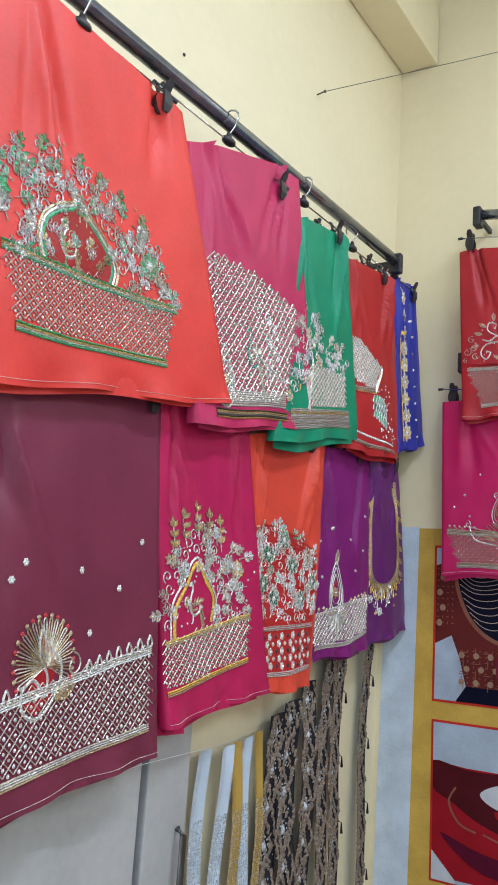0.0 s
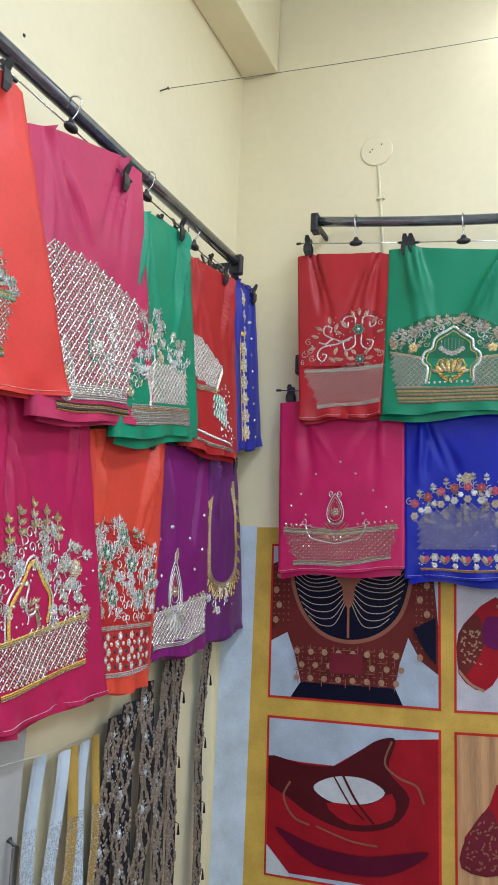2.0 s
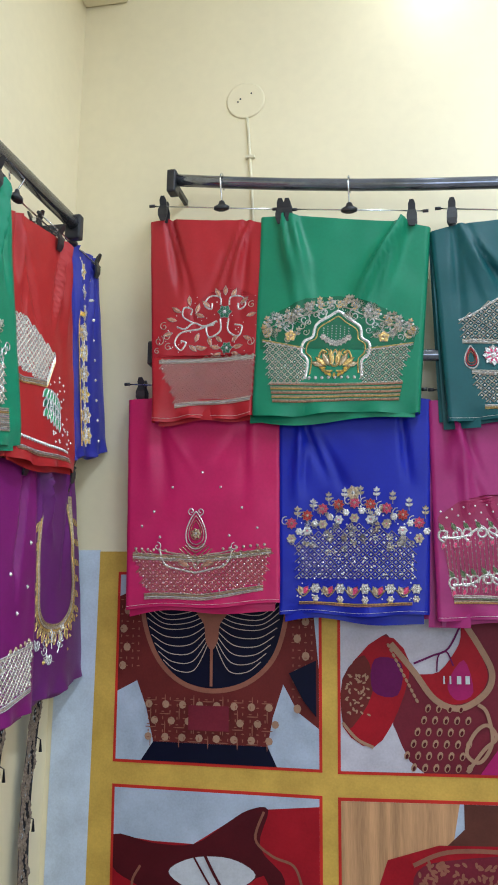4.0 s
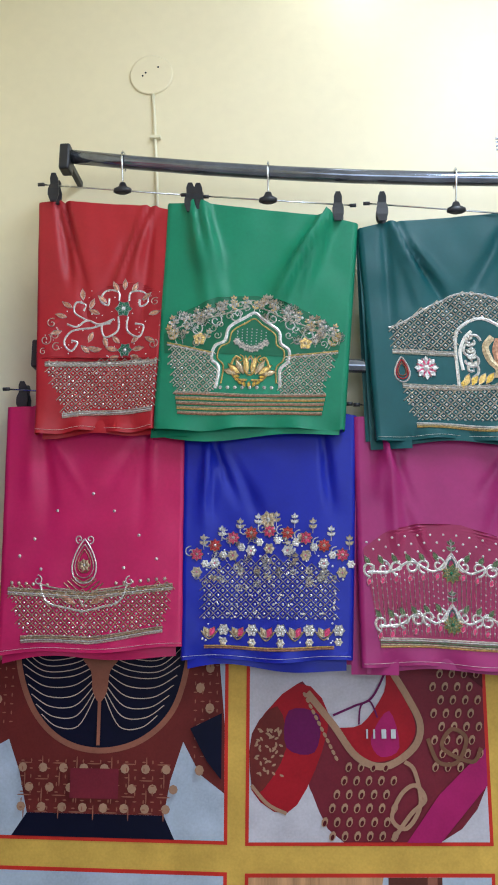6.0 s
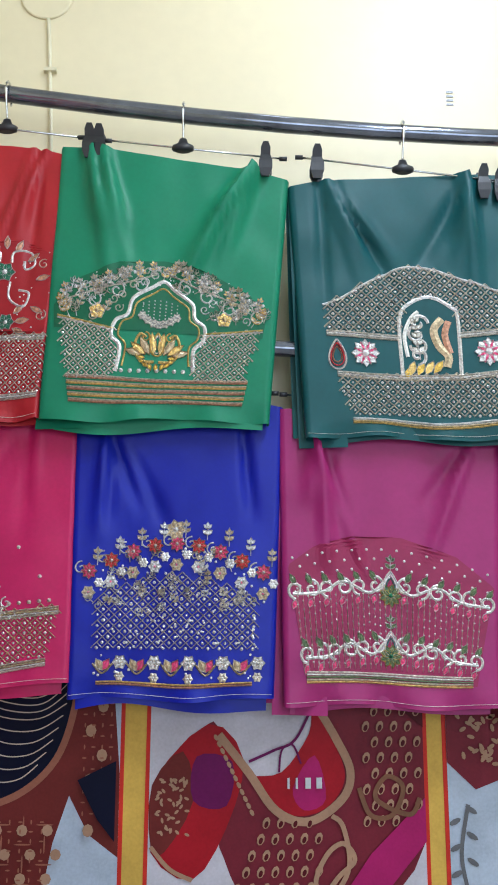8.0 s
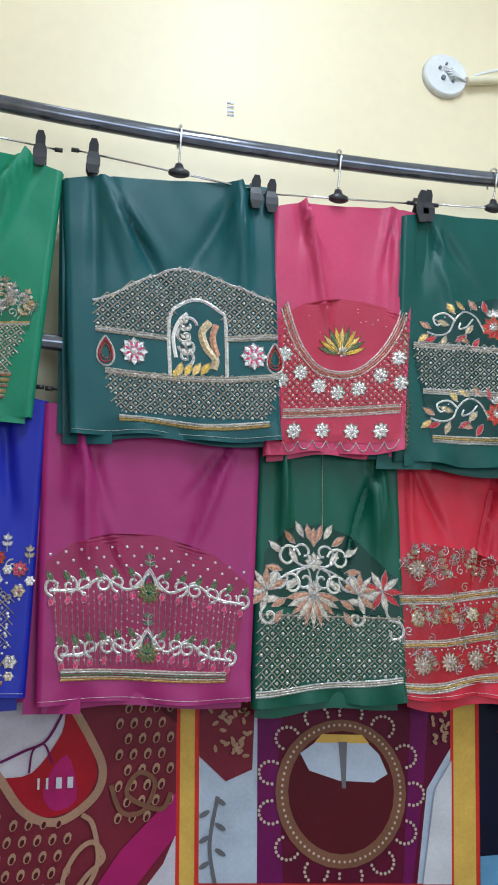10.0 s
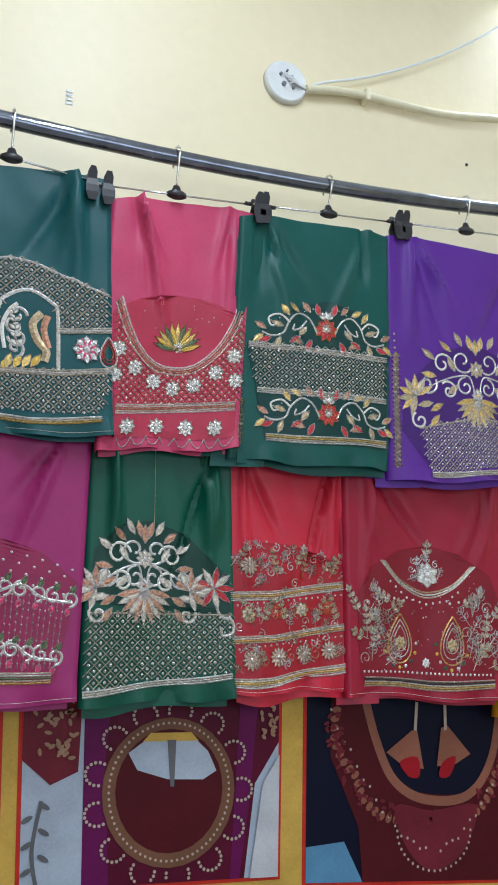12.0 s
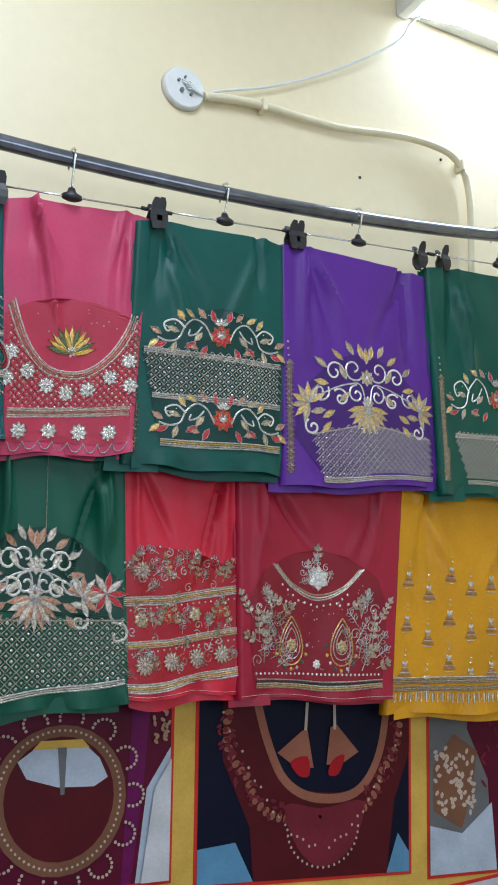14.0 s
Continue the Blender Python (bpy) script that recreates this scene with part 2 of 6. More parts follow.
                p.z -= drop * v * (1.0 + 0.4 * math.sin(6 * u + self.phase))
                verts.append(p)
        for j in range(12):
            for i in range(k):
                q = j * (k + 1) + i
                faces.append((q, q + k + 1, q + k + 2, q + 1))
        part_raw("back_layer", verts, faces, mat, self.ob, smooth=True)


def fabric(name, color, rough=0.44):
    return cloth_material(name + "_fabric", color, rough)


class Stitch:
    """Embroidery on one cloth: places in (u, v) of the cloth, sizes in metres. Each motif becomes one part."""

    def __init__(self, cloth, name, label=""):
        self.c, self.name, self.label, self.sets = cloth, name, label, {}

    def p(self, u, v, lift=0.0):
        return self.c.at(u, v, lift)

    def put(self, mat, verts, faces):
        vs, fs = self.sets.setdefault(mat.name, (mat, [], []))[1:]
        o = len(vs)
        vs.extend(verts)
        fs.extend([tuple(i + o for i in f) for f in faces])

    def line(self, pts, w, mat, h=0.0016):
        """A laid cord along a line of (u, v)."""
        W, H, n = self.c.w, self.c.h, len(pts)
        verts, faces = [], []
        for i, (u, v) in enumerate(pts):
            a, b = pts[max(i - 1, 0)], pts[min(i + 1, n - 1)]
            dx, dy = (b[0] - a[0]) * W, (b[1] - a[1]) * H
            k = math.hypot(dx, dy) or 1
            nx, ny = -dy / k * w / 2 / W, dx / k * w / 2 / H
            verts += [self.p(u - nx, v - ny, 0.0010), self.p(u, v, h + 0.0009), self.p(u + nx, v + ny, 0.0010)]
            if i:
                q = 3 * i
                faces += [(q - 3, q, q + 1, q - 2), (q - 2, q + 1, q + 2, q - 1)]
        self.put(mat, verts, faces)

    def curve(self, pts, w, mat, k=6, closed=False):
        q = smoothed(pts, closed, k)
        self.line(q + q[:1] if closed else q, w, mat)

    def bead(self, u, v, r, mat, n=6, h=None):
        W, H = self.c.w, self.c.h
        verts = [self.p(u + r * math.cos(t) / W, v + r * math.sin(t) / H, 0.0012) for t in [2 * math.pi * i / n for i in range(n)]]
        verts.append(self.p(u, v, h or r * 0.75 + 0.0014))
        self.put(mat, verts, [(i, (i + 1) % n, n) for i in range(n)])

    def petal(self, u, v, ang, length, wid, mat, edge=None):
        """A leaf or petal from (u, v); ang in degrees, 0 to the right, 90 up."""
        W, H = self.c.w, self.c.h
        c, s = math.cos(radians(ang)), -math.sin(radians(ang))
        rim = [(0, 0), (0.3, 0.42), (0.62, 0.46), (1, 0), (0.62, -0.46), (0.3, -0.42)]
        uv = [(u + (x * length * c - y * wid * s) / W, v + (x * length * s + y * wid * c) / H) for x, y in rim]
        verts = [self.p(a, b, 0.0014) for a, b in uv] + [self.p(u + 0.5 * length * c / W, v + 0.5 * length * s / H, 0.0028)]
        if mat is not None:
            self.put(mat, verts, [(i, (i + 1) % 6, 6) for i in range(6)])
        if edge is not None:
            self.line(uv + uv[:1], 0.0016, edge, 0.0022)

    def flower(self, u, v, r, n, mat, core, edge=None, turn=0):
        for i in range(n):
            self.petal(u, v, turn + 360 * i / n, r, r * 5.2 / n, mat, edge)
        self.bead(u, v, r * 0.3, core, 8)

    def scroll(self, u, v, r, ang, mat, w=0.0028, turns=1.35, flip=1, tip=None):
        """A curl that winds in to (u, v)."""
        W, H = self.c.w, self.c.h
        pts = []
        for i in range(19):
            t = i / 18
            a = radians(ang) + flip * turns * 2 * math.pi * t
            q = r * (1 - 0.82 * t)
            pts.append((u + q * math.cos(a) / W, v - q * math.sin(a) / H))
        self.line(pts, w, mat)
        if tip is not None:
            self.bead(u, v, r * 0.22, tip)

    def spray(self, u, v, ang, length, n, leaf, stem, edge=None, bend=0.0, size=1.0):
        """A stem with leaves in pairs and one at the tip."""
        W, H = self.c.w, self.c.h
        pts, a, x, y = [(u, v)], ang, u, v
        for i in range(n):
            x += length / n * math.cos(radians(a)) / W
            y -= length / n * math.sin(radians(a)) / H
            pts.append((x, y))
            s = length / n * 1.05 * size * (1 - 0.3 * i / n)
            self.petal(x, y, a + 48, s, s * 0.55, leaf, edge)
            self.petal(x, y, a - 48, s, s * 0.55, leaf, edge)
            a += bend / n
        self.petal(x, y, a, length / n * 1.1 * size, length / n * 0.45 * size, leaf, edge)
        self.line(pts, 0.0018, stem)

    def drop(self, u, v, r, mats, flip=1, tall=1.6, filled=None):
        """A paisley or drop outlined in several rows, its point up."""
        W, H = self.c.w, self.c.h
        for k, m in enumerate(mats):
            q, pts = r * (1 - 0.24 * k), []
            for i in range(25):
                a = 2 * math.pi * i / 24
                x = q * math.sin(a) * (math.sin(a / 2) ** 0.9)
                y = -q * tall * math.cos(a) * -1
                pts.append((u + x / W, v - y / H * 1.0))
            self.line(pts, 0.0030 if k == 0 else 0.0022, m)
        if filled is not None:
            self.flower(u, v + 0.25 * r / H, r * 0.42, 7, filled, mats[0])

    def peacock(self, u, v, s, body, tail, eye, flip=1):
        W, H = self.c.w, self.c.h

        def q(x, y):
            return (u + flip * x * s / W, v - y * s / H)
        self.curve([q(-0.1, 1.0), q(0.12, 1.12), q(0.2, 0.9), q(0.02, 0.6), q(-0.1, 0.25), q(0.15, -0.1), q(0.5, 0.0), q(0.6, 0.3)], 0.0052, body)
        self.curve([q(0.0, 0.5), q(0.08, 0.1), q(0.4, 0.12)], 0.0045, tail)
        self.bead(*q(0.06, 1.05), 0.003, eye)
        for i in range(5):
            self.curve([q(0.5, 0.1), q(0.7, 0.2 - 0.2 * i), q(0.75 + 0.04 * i, 0.15 - 0.35 * i)], 0.0032, tail)
        for i in range(4):
            self.petal(*q(0.15 + 0.12 * i, 0.15 + 0.05 * i), 90 - flip * (20 + 15 * i), 0.45 * s, 0.13 * s, tail)
        self.curve([q(0.1, -0.1), q(0.05, -0.35), q(-0.05, -0.4)], 0.002, eye)

    def inside(self, poly, u, v):
        n, ok = len(poly), False
        for i in range(n):
            (a, b), (c, d) = poly[i], poly[i - 1]
            if (b > v) != (d > v) and u < (c - a) * (v - b) / (d - b) + a:
                ok = not ok
        return ok

    def net(self, poly, cell, cord, bead, w=0.0024, r=0.0026, skip=None):
        """A diagonal net of cords with a bead in each mesh, over a polygon in (u, v)."""
        W, H = self.c.w, self.c.h
        u0, u1 = min(a for a, _ in poly), max(a for a, _ in poly)
        v0, v1 = min(b for _, b in poly), max(b for _, b in poly)
        cu, cv = cell * 1.22 / W, cell * 0.58 / H
        j, v = 0, v0 + cv / 2
        while v < v1:
            u = u0 + (cu / 2 if j % 2 else 0)
            while u < u1:
                if self.inside(poly, u, v) and not (skip and self.inside(skip, u, v)):
                    self.line([(u - cu / 2, v), (u, v - cv)], 0.78 * w, cord)
                    self.line([(u, v - cv), (u + cu / 2, v)], 0.78 * w, cord)
                    self.bead(u, v, max(r * 0.75, 0.185 * cell) * self.c.r.uniform(0.8, 1.15), bead)
                u += cu
            v += cv
            j += 1

    def patch(self, poly, mat, k=10):
        """A piece of a second cloth stitched on inside a polygon that is convex in v."""
        v0, v1 = min(b for _, b in poly), max(b for _, b in poly)
        rows, n = [], 40
        for j in range(n + 1):
            v = v0 + (v1 - v0) * (0.002 + 0.996 * j / n)
            xs = sorted((c - a) * (v - b) / (d - b) + a for (a, b), (c, d) in zip(poly, poly[1:] + poly[:1]) if (b > v) != (d > v))
            if len(xs) > 1:
                rows.append([self.p(xs[0] + (xs[-1] - xs[0]) * i / 44, v, 0.0011) for i in range(45)])
        self.put(mat, [p for r in rows for p in r], [(j * 45 + i, (j + 1) * 45 + i, (j + 1) * 45 + i + 1, j * 45 + i + 1) for j in range(len(rows) - 1) for i in range(44)])

    def band(self, pts, mats, gap=0.0034, w=0.0030):
        """Cords laid side by side along a line."""
        H = self.c.h
        q = []
        for (a, b), (c, d) in zip(pts, pts[1:]):
            q += [(a + (c - a) * t / 10, b + (d - b) * t / 10) for t in range(10)]
        q.append(pts[-1])
        for k, m in enumerate(mats):
            self.line([(u, v + k * gap / H) for u, v in q], w, m, 0.002)

    def row(self, pts, step, r, mat):
        """Beads strung along a line."""
        W, H = self.c.w, self.c.h
        for (a, b), (c, d) in zip(pts, pts[1:]):
            n = max(1, int(math.hypot((c - a) * W, (d - b) * H) / step))
            for i in range(n):
                self.bead(a + (c - a) * i / n, b + (d - b) * i / n, r, mat)

    def scatter(self, poly, n, r, mat, gap=0.0):
        rng = self.c.r
        u0, u1 = min(a for a, _ in poly), max(a for a, _ in poly)
        v0, v1 = min(b for _, b in poly), max(b for _, b in poly)
        for _ in range(n):
            u, v = rng.uniform(u0, u1), rng.uniform(v0, v1)
            if self.inside(poly, u, v):
                self.bead(u, v, r * rng.uniform(0.8, 1.2), mat)

    def foliage(self, poly, n, leaves, stems, size=0.016, curl=0.4, up=90, spread=70):
        """Close-set small sprays and curls that fill a polygon."""
        rng, placed = self.c.r, []
        W, H = self.c.w, self.c.h
        u0, u1 = min(a for a, _ in poly), max(a for a, _ in poly)
        v0, v1 = min(b for _, b in poly), max(b for _, b in poly)
        for _ in range(n * 12):
            u, v = rng.uniform(u0, u1), rng.uniform(v0, v1)
            if len(placed) >= 1.35 * n:
                break
            if not self.inside(poly, u, v) or any(math.hypot((u - a) * W, (v - b) * H) < size * 0.60 for a, b in placed):
                continue
            placed.append((u, v))
            if rng.random() < curl:
                self.scroll(u, v, size * 0.45, rng.uniform(0, 360), rng.choice(stems), 0.0022, 1.2, rng.choice((-1, 1)))
            else:
                self.spray(u, v + size * 0.3 / H, up + rng.uniform(-spread, spread), size, 2, rng.choice((*leaves, None, None)), rng.choice(stems), rng.choice(stems))

    def done(self):
        sets = list(self.sets.values())
        verts, faces, idx = [], [], []
        for k, (mat, vs, fs) in enumerate(sets):
            o = len(verts)
            verts += vs
            faces += [tuple(i + o for i in f) for f in fs]
            idx += [k] * len(fs)
        me = bpy.data.meshes.new(self.name)
        me.from_pydata(verts, [], faces)
        for mat, _, _ in sets:
            me.materials.append(mat)
        me.polygons.foreach_set("material_index", idx)
        ob = new(self.name, me)
        ob.parent = self.c.ob
        return tagged(ob, self.label, kind="stuff" if self.name in ("bead_dots", "drop_fringe", "leaf_filling") else "")


def lattice_band(cloth, top, bottom, cell=0.0115, cord=SILVER, bead=PALE, edge=(SILVER, PALE, SILVER), low=None, label="silver net with beads", skip=None):
    """A netted panel between two lines of (u, v), with corded edges."""
    e = Stitch(cloth, "net_panel", label)
    poly = list(top) + list(bottom)[::-1]
    e.net(poly, cell, cord, bead, skip=skip)
    e.done()
    e = Stitch(cloth, "corded_border")
    e.band(top, edge)
    e.done()
    e = Stitch(cloth, "corded_border")
    e.band(bottom, low or edge)
    e.done()

# back wall, upper row
red = Cloth(BACK, [(0.227, 2.343), (0.482, 2.321), (0.458, 1.887), (0.248, 1.883)], 0.10, fabric("brick_red", (0.40, 0.016, 0.024)), 1, "brick red blouse piece with silver scroll embroidery")
green = Cloth(BACK, [(0.478, 2.333), (0.830, 2.284), (0.800, 1.888), (0.464, 1.885)], 0.104, fabric("emerald", (0.010, 0.205, 0.105)), 2, "emerald green blouse piece with gold medallion embroidery", folds=11, amp=0.013, side=0.010)
teal = Cloth(BACK, [(0.835, 2.273), (1.169, 2.297), (1.177, 1.863), (0.861, 1.866)], 0.102, fabric("teal", (0.003, 0.074, 0.082)), 3, "dark teal blouse piece with silver net embroidery", side=0.012)
pink = Cloth(BACK, [(1.177, 2.269), (1.424, 2.285), (1.383, 1.858), (1.157, 1.847)], 0.098, fabric("rose_pink", (0.52, 0.052, 0.135)), 4, "rose pink blouse piece with white flower embroidery")
dgreen = Cloth(BACK, [(1.400, 2.276), (1.690, 2.282), (1.669, 1.837), (1.372, 1.842)], 0.105, fabric("bottle_green", (0.002, 0.076, 0.064)), 5, "bottle green blouse piece with banded embroidery", folds=7, side=0.030)
purple = Cloth(BACK, [(1.691, 2.288), (2.035, 2.278), (2.033, 1.835), (1.674, 1.819)], 0.104, fabric("violet", (0.100, 0.020, 0.27)), 6, "violet blouse piece with gold scroll embroidery", side=0.024)
dgreen2 = Cloth(BACK, [(2.041, 2.301), (2.453, 2.318), (2.384, 1.821), (2.038, 1.822)], 0.108, fabric("dark_green", (0.002, 0.078, 0.056)), 7, "dark green blouse piece with scroll embroidery", side=0.022)
# back wall, lower row
m1 = Cloth(BACK, [(0.180, 1.948), (0.513, 1.907), (0.516, 1.505), (0.191, 1.490)], 0.066, fabric("cerise", (0.50, 0.012, 0.105)), 11, "cerise blouse piece with a silver drop motif", amp=0.005)
blue = Cloth(BACK, [(0.515, 1.899), (0.822, 1.897), (0.809, 1.485), (0.518, 1.485)], 0.070, fabric("royal_blue", (0.005, 0.014, 0.33)), 12, "royal blue blouse piece with flower and net embroidery", folds=7, top=0.07)
mag = Cloth(BACK, [(0.822, 1.894), (1.151, 1.848), (1.134, 1.474), (0.830, 1.479)], 0.072, fabric("magenta", (0.32, 0.018, 0.14)), 13, "magenta blouse piece with twin silver garlands", folds=6, top=0.07, side=0.020)
gf = Cloth(BACK, [(1.156, 1.865), (1.387, 1.844), (1.388, 1.468), (1.144, 1.468)], 0.068, fabric("forest_green", (0.002, 0.084, 0.050)), 14, "forest green blouse piece with heavy silver embroidery", top=0.11)
rr = Cloth(BACK, [(1.379, 1.834), (1.608, 1.831), (1.591, 1.471), (1.386, 1.473)], 0.066, fabric("scarlet", (0.56, 0.018, 0.045)), 15, "scarlet blouse piece with slanting embroidered bands", top=0.12)
crim = Cloth(BACK, [(1.598, 1.834), (1.961, 1.817), (1.903, 1.436), (1.590, 1.462)], 0.070, fabric("crimson", (0.33, 0.008, 0.034)), 16, "crimson blouse piece with paisley embroidery", folds=6, top=0.12, side=0.014)
yel = Cloth(BACK, [(1.958, 1.832), (2.332, 1.812), (2.276, 1.390), (1.900, 1.410)], 0.066, fabric("mustard", (0.62, 0.29, 0.004)), 17, "mustard yellow blouse piece with bell motifs", folds=7, top=0.11)
# side wall, upper row
l_orange = Cloth(LEFT, [(-1.601, 2.186), (-1.193, 2.180), (-1.001, 1.725), (-1.526, 1.636)], 0.134, fabric("orange_red", (0.68, 0.050, 0.040)), 21, "orange-red blouse piece with an arched bird embroidery", folds=6)
l_pink = Cloth(LEFT, [(-1.160, 2.147), (-0.792, 2.262), (-0.659, 1.749), (-1.074, 1.675)], 0.127, fabric("deep_rose", (0.48, 0.028, 0.105)), 22, "deep rose blouse piece with a silver peacock")
l_green = Cloth(LEFT, [(-0.777, 2.177), (-0.538, 2.216), (-0.426, 1.777), (-0.799, 1.697)], 0.118, fabric("sea_green", (0.010, 0.24, 0.125)), 23, "sea green blouse piece with silver arch embroidery")
l_red = Cloth(LEFT, [(-0.520, 2.187), (-0.257, 2.220), (-0.156, 1.768), (-0.461, 1.745)], 0.108, fabric("rust_red", (0.42, 0.022, 0.022)), 24, "rust red blouse piece with a silver lotus")
l_blue = Cloth(LEFT, [(-0.252, 2.231), (-0.100, 2.260), (-0.010, 1.833), (-0.160, 1.794)], 0.104, fabric("indigo", (0.035, 0.04, 0.33)), 25, "indigo blouse piece with a gold edge")
# side wall, lower row
l_maroon = Cloth(LEFT, [(-1.543, 1.631), (-1.127, 1.666), (-1.068, 1.144), (-1.475, 1.080)], 0.096, fabric("maroon", (0.175, 0.026, 0.058)), 31, "maroon blouse piece with a silver fan peacock", folds=6, top=0.08)
l_mag = Cloth(LEFT, [(-1.137, 1.673), (-0.851, 1.712), (-0.726, 1.224), (-1.041, 1.183)], 0.090, fabric("raspberry", (0.45, 0.012, 0.085)), 32, "raspberry blouse piece with gold bird embroidery", top=0.06, side=0.020)
l_orl = Cloth(LEFT, [(-0.855, 1.685), (-0.533, 1.725), (-0.536, 1.227), (-0.742, 1.219)], 0.084, fabric("vermilion", (0.66, 0.065, 0.035)), 33, "vermilion blouse piece with leaf embroidery", top=0.05)
l_pur = Cloth(LEFT, [(-0.559, 1.713), (-0.288, 1.751), (-0.245, 1.297), (-0.517, 1.278)], 0.078, fabric("plum", (0.19, 0.012, 0.15)), 34, "plum blouse piece with a silver drop motif", top=0.05)
l_pur2 = Cloth(LEFT, [(-0.287, 1.755), (-0.093, 1.777), (0.008, 1.349), (-0.247, 1.304)], 0.072, fabric("aubergine", (0.13, 0.02, 0.15)), 35, "aubergine blouse piece with a gold neckline", top=0.05)

# ---- embroidery ----
hem_thread = WHITE_THREAD
for c in (red, m1, mag, l_maroon, l_mag, l_orange, rr, crim, blue, teal):
    e = Stitch(c, "hem_stitch")
    e.line([(i / 40, 0.985) for i in range(41)], 0.0006, hem_thread, 0.0006)
    e.done()

# brick red: scrolls and two dark green flowers over a netted panel
lattice_band(red, [(0.07, 0.715), (1.0, 0.70)], [(0.22, 0.925), (0.99, 0.905)], 0.0125, SILVER, PALE)
e = Stitch(red, "scroll_motif", "silver scrolls with leaves and green flowers")
e.patch([(0.02, 0.70), (0.06, 0.60), (0.30, 0.48), (0.55, 0.37), (0.80, 0.35), (0.99, 0.40), (0.99, 0.69)], fabric("deep_brick", (0.33, 0.012, 0.020)))
for u, v, r in ((0.69, 0.475, 0.016), (0.72, 0.655, 0.014)):
    e.flower(u, v, r, 6, DEEP_GREEN, STONE, PALE)
for f in (1, -1):
    e.curve([(0.69 + f * 0.04, 0.44), (0.69 + f * 0.05, 0.40), (0.69 + f * 0.15, 0.395), (0.69 + f * 0.19, 0.44), (0.69 + f * 0.13, 0.46), (0.69 + f * 0.12, 0.43)], 0.0042, PALE)
    e.curve([(0.69 + f * 0.04, 0.51), (0.69 + f * 0.04, 0.57), (0.69 + f * 0.14, 0.60), (0.69 + f * 0.17, 0.55), (0.69 + f * 0.10, 0.54)], 0.0042, PALE)
    e.petal(0.72 + f * 0.06, 0.655, 90 - f * 80, 0.024, 0.010, COPPER, PALE)
    e.petal(0.72 + f * 0.05, 0.625, 90 - f * 45, 0.020, 0.009, COPPER, PALE)
    e.petal(0.72 + f * 0.05, 0.68, 90 - f * 110, 0.020, 0.009, COPPER, PALE)
e.curve([(0.62, 0.52), (0.50, 0.545), (0.40, 0.53), (0.32, 0.56), (0.24, 0.55)], 0.0042, PALE)
e.curve([(0.60, 0.53), (0.45, 0.56), (0.28, 0.58), (0.22, 0.63), (0.28, 0.665), (0.33, 0.63), (0.28, 0.62)], 0.0042, PALE)
e.curve([(0.40, 0.53), (0.30, 0.50), (0.31, 0.455), (0.38, 0.46), (0.37, 0.49)], 0.0038, PALE)
for u, v, a, n in ((0.64, 0.40, 115, 1), (0.69, 0.39, 90, 1), (0.75, 0.40, 65, 1), (0.83, 0.43, 40, 1), (0.55, 0.45, 140, 1), (0.90, 0.50, 20, 1), (0.88, 0.60, -25, 1), (0.50, 0.50, 160, 1), (0.45, 0.58, 250, 1), (0.54, 0.60, 290, 1), (0.28, 0.48, 150, 1), (0.24, 0.52, 170, 1), (0.36, 0.44, 95, 1), (0.20, 0.58, 200, 1), (0.36, 0.64, 320, 1), (0.42, 0.48, 70, 1), (0.44, 0.66, 10, 1), (0.50, 0.655, 170, 1)):
    e.petal(u, v, a, 0.022, 0.009, COPPER, PALE)
for u, v, r, f in ((0.12, 0.55, 0.010, 1), (0.07, 0.62, 0.012, -1), (0.16, 0.65, 0.009, 1), (0.05, 0.67, 0.007, 1), (0.14, 0.60, 0.008, -1), (0.94, 0.44, 0.009, 1), (0.95, 0.63, 0.010, -1)):
    e.scroll(u, v, r, 60, SILVER, 0.0022, 1.2, f)
e.scatter([(0.05, 0.6), (0.4, 0.4), (1, 0.38), (1, 0.68), (0.08, 0.7)], 70, 0.0013, STONE)
e.done()

# emerald: medallion under an arch
e = Stitch(green, "sewn_patch", "darker green sewn-on panel")
DARK_EMERALD = fabric("dark_emerald", (0.005, 0.115, 0.052))
e.patch([(0.02, 0.60), (0.12, 0.50), (0.3, 0.43), (0.5, 0.41), (0.7, 0.44), (0.88, 0.51), (0.96, 0.60), (0.95, 0.68), (0.03, 0.68)], DARK_EMERALD)
e.done()
arch = [(0.315, 0.83), (0.325, 0.74), (0.285, 0.70), (0.30, 0.645), (0.35, 0.62), (0.37, 0.56), (0.45, 0.515), (0.50, 0.49), (0.55, 0.52), (0.63, 0.565), (0.645, 0.62), (0.69, 0.65), (0.69, 0.70), (0.65, 0.74), (0.655, 0.82)]
e = Stitch(green, "net_panel", "silver net with beads")
e.net([(0.05, 0.645), (0.30, 0.68), (0.32, 0.85), (0.10, 0.865)], 0.0112, SILVER, PALE, 0.0032, 0.0026)
e.done()
e = Stitch(green, "net_panel", "silver net with beads")
e.net([(0.68, 0.68), (0.94, 0.655), (0.88, 0.855), (0.64, 0.85)], 0.0112, SILVER, PALE, 0.0032, 0.0026)
e.done()
e = Stitch(green, "medallion", "gold pot medallion with a silver arch")
e.curve(arch, 0.0062, PALE)
e.curve([(0.5 + (u - 0.5) * 0.86, 0.68 + (v - 0.68) * 0.86) for u, v in arch], 0.003, GOLD)
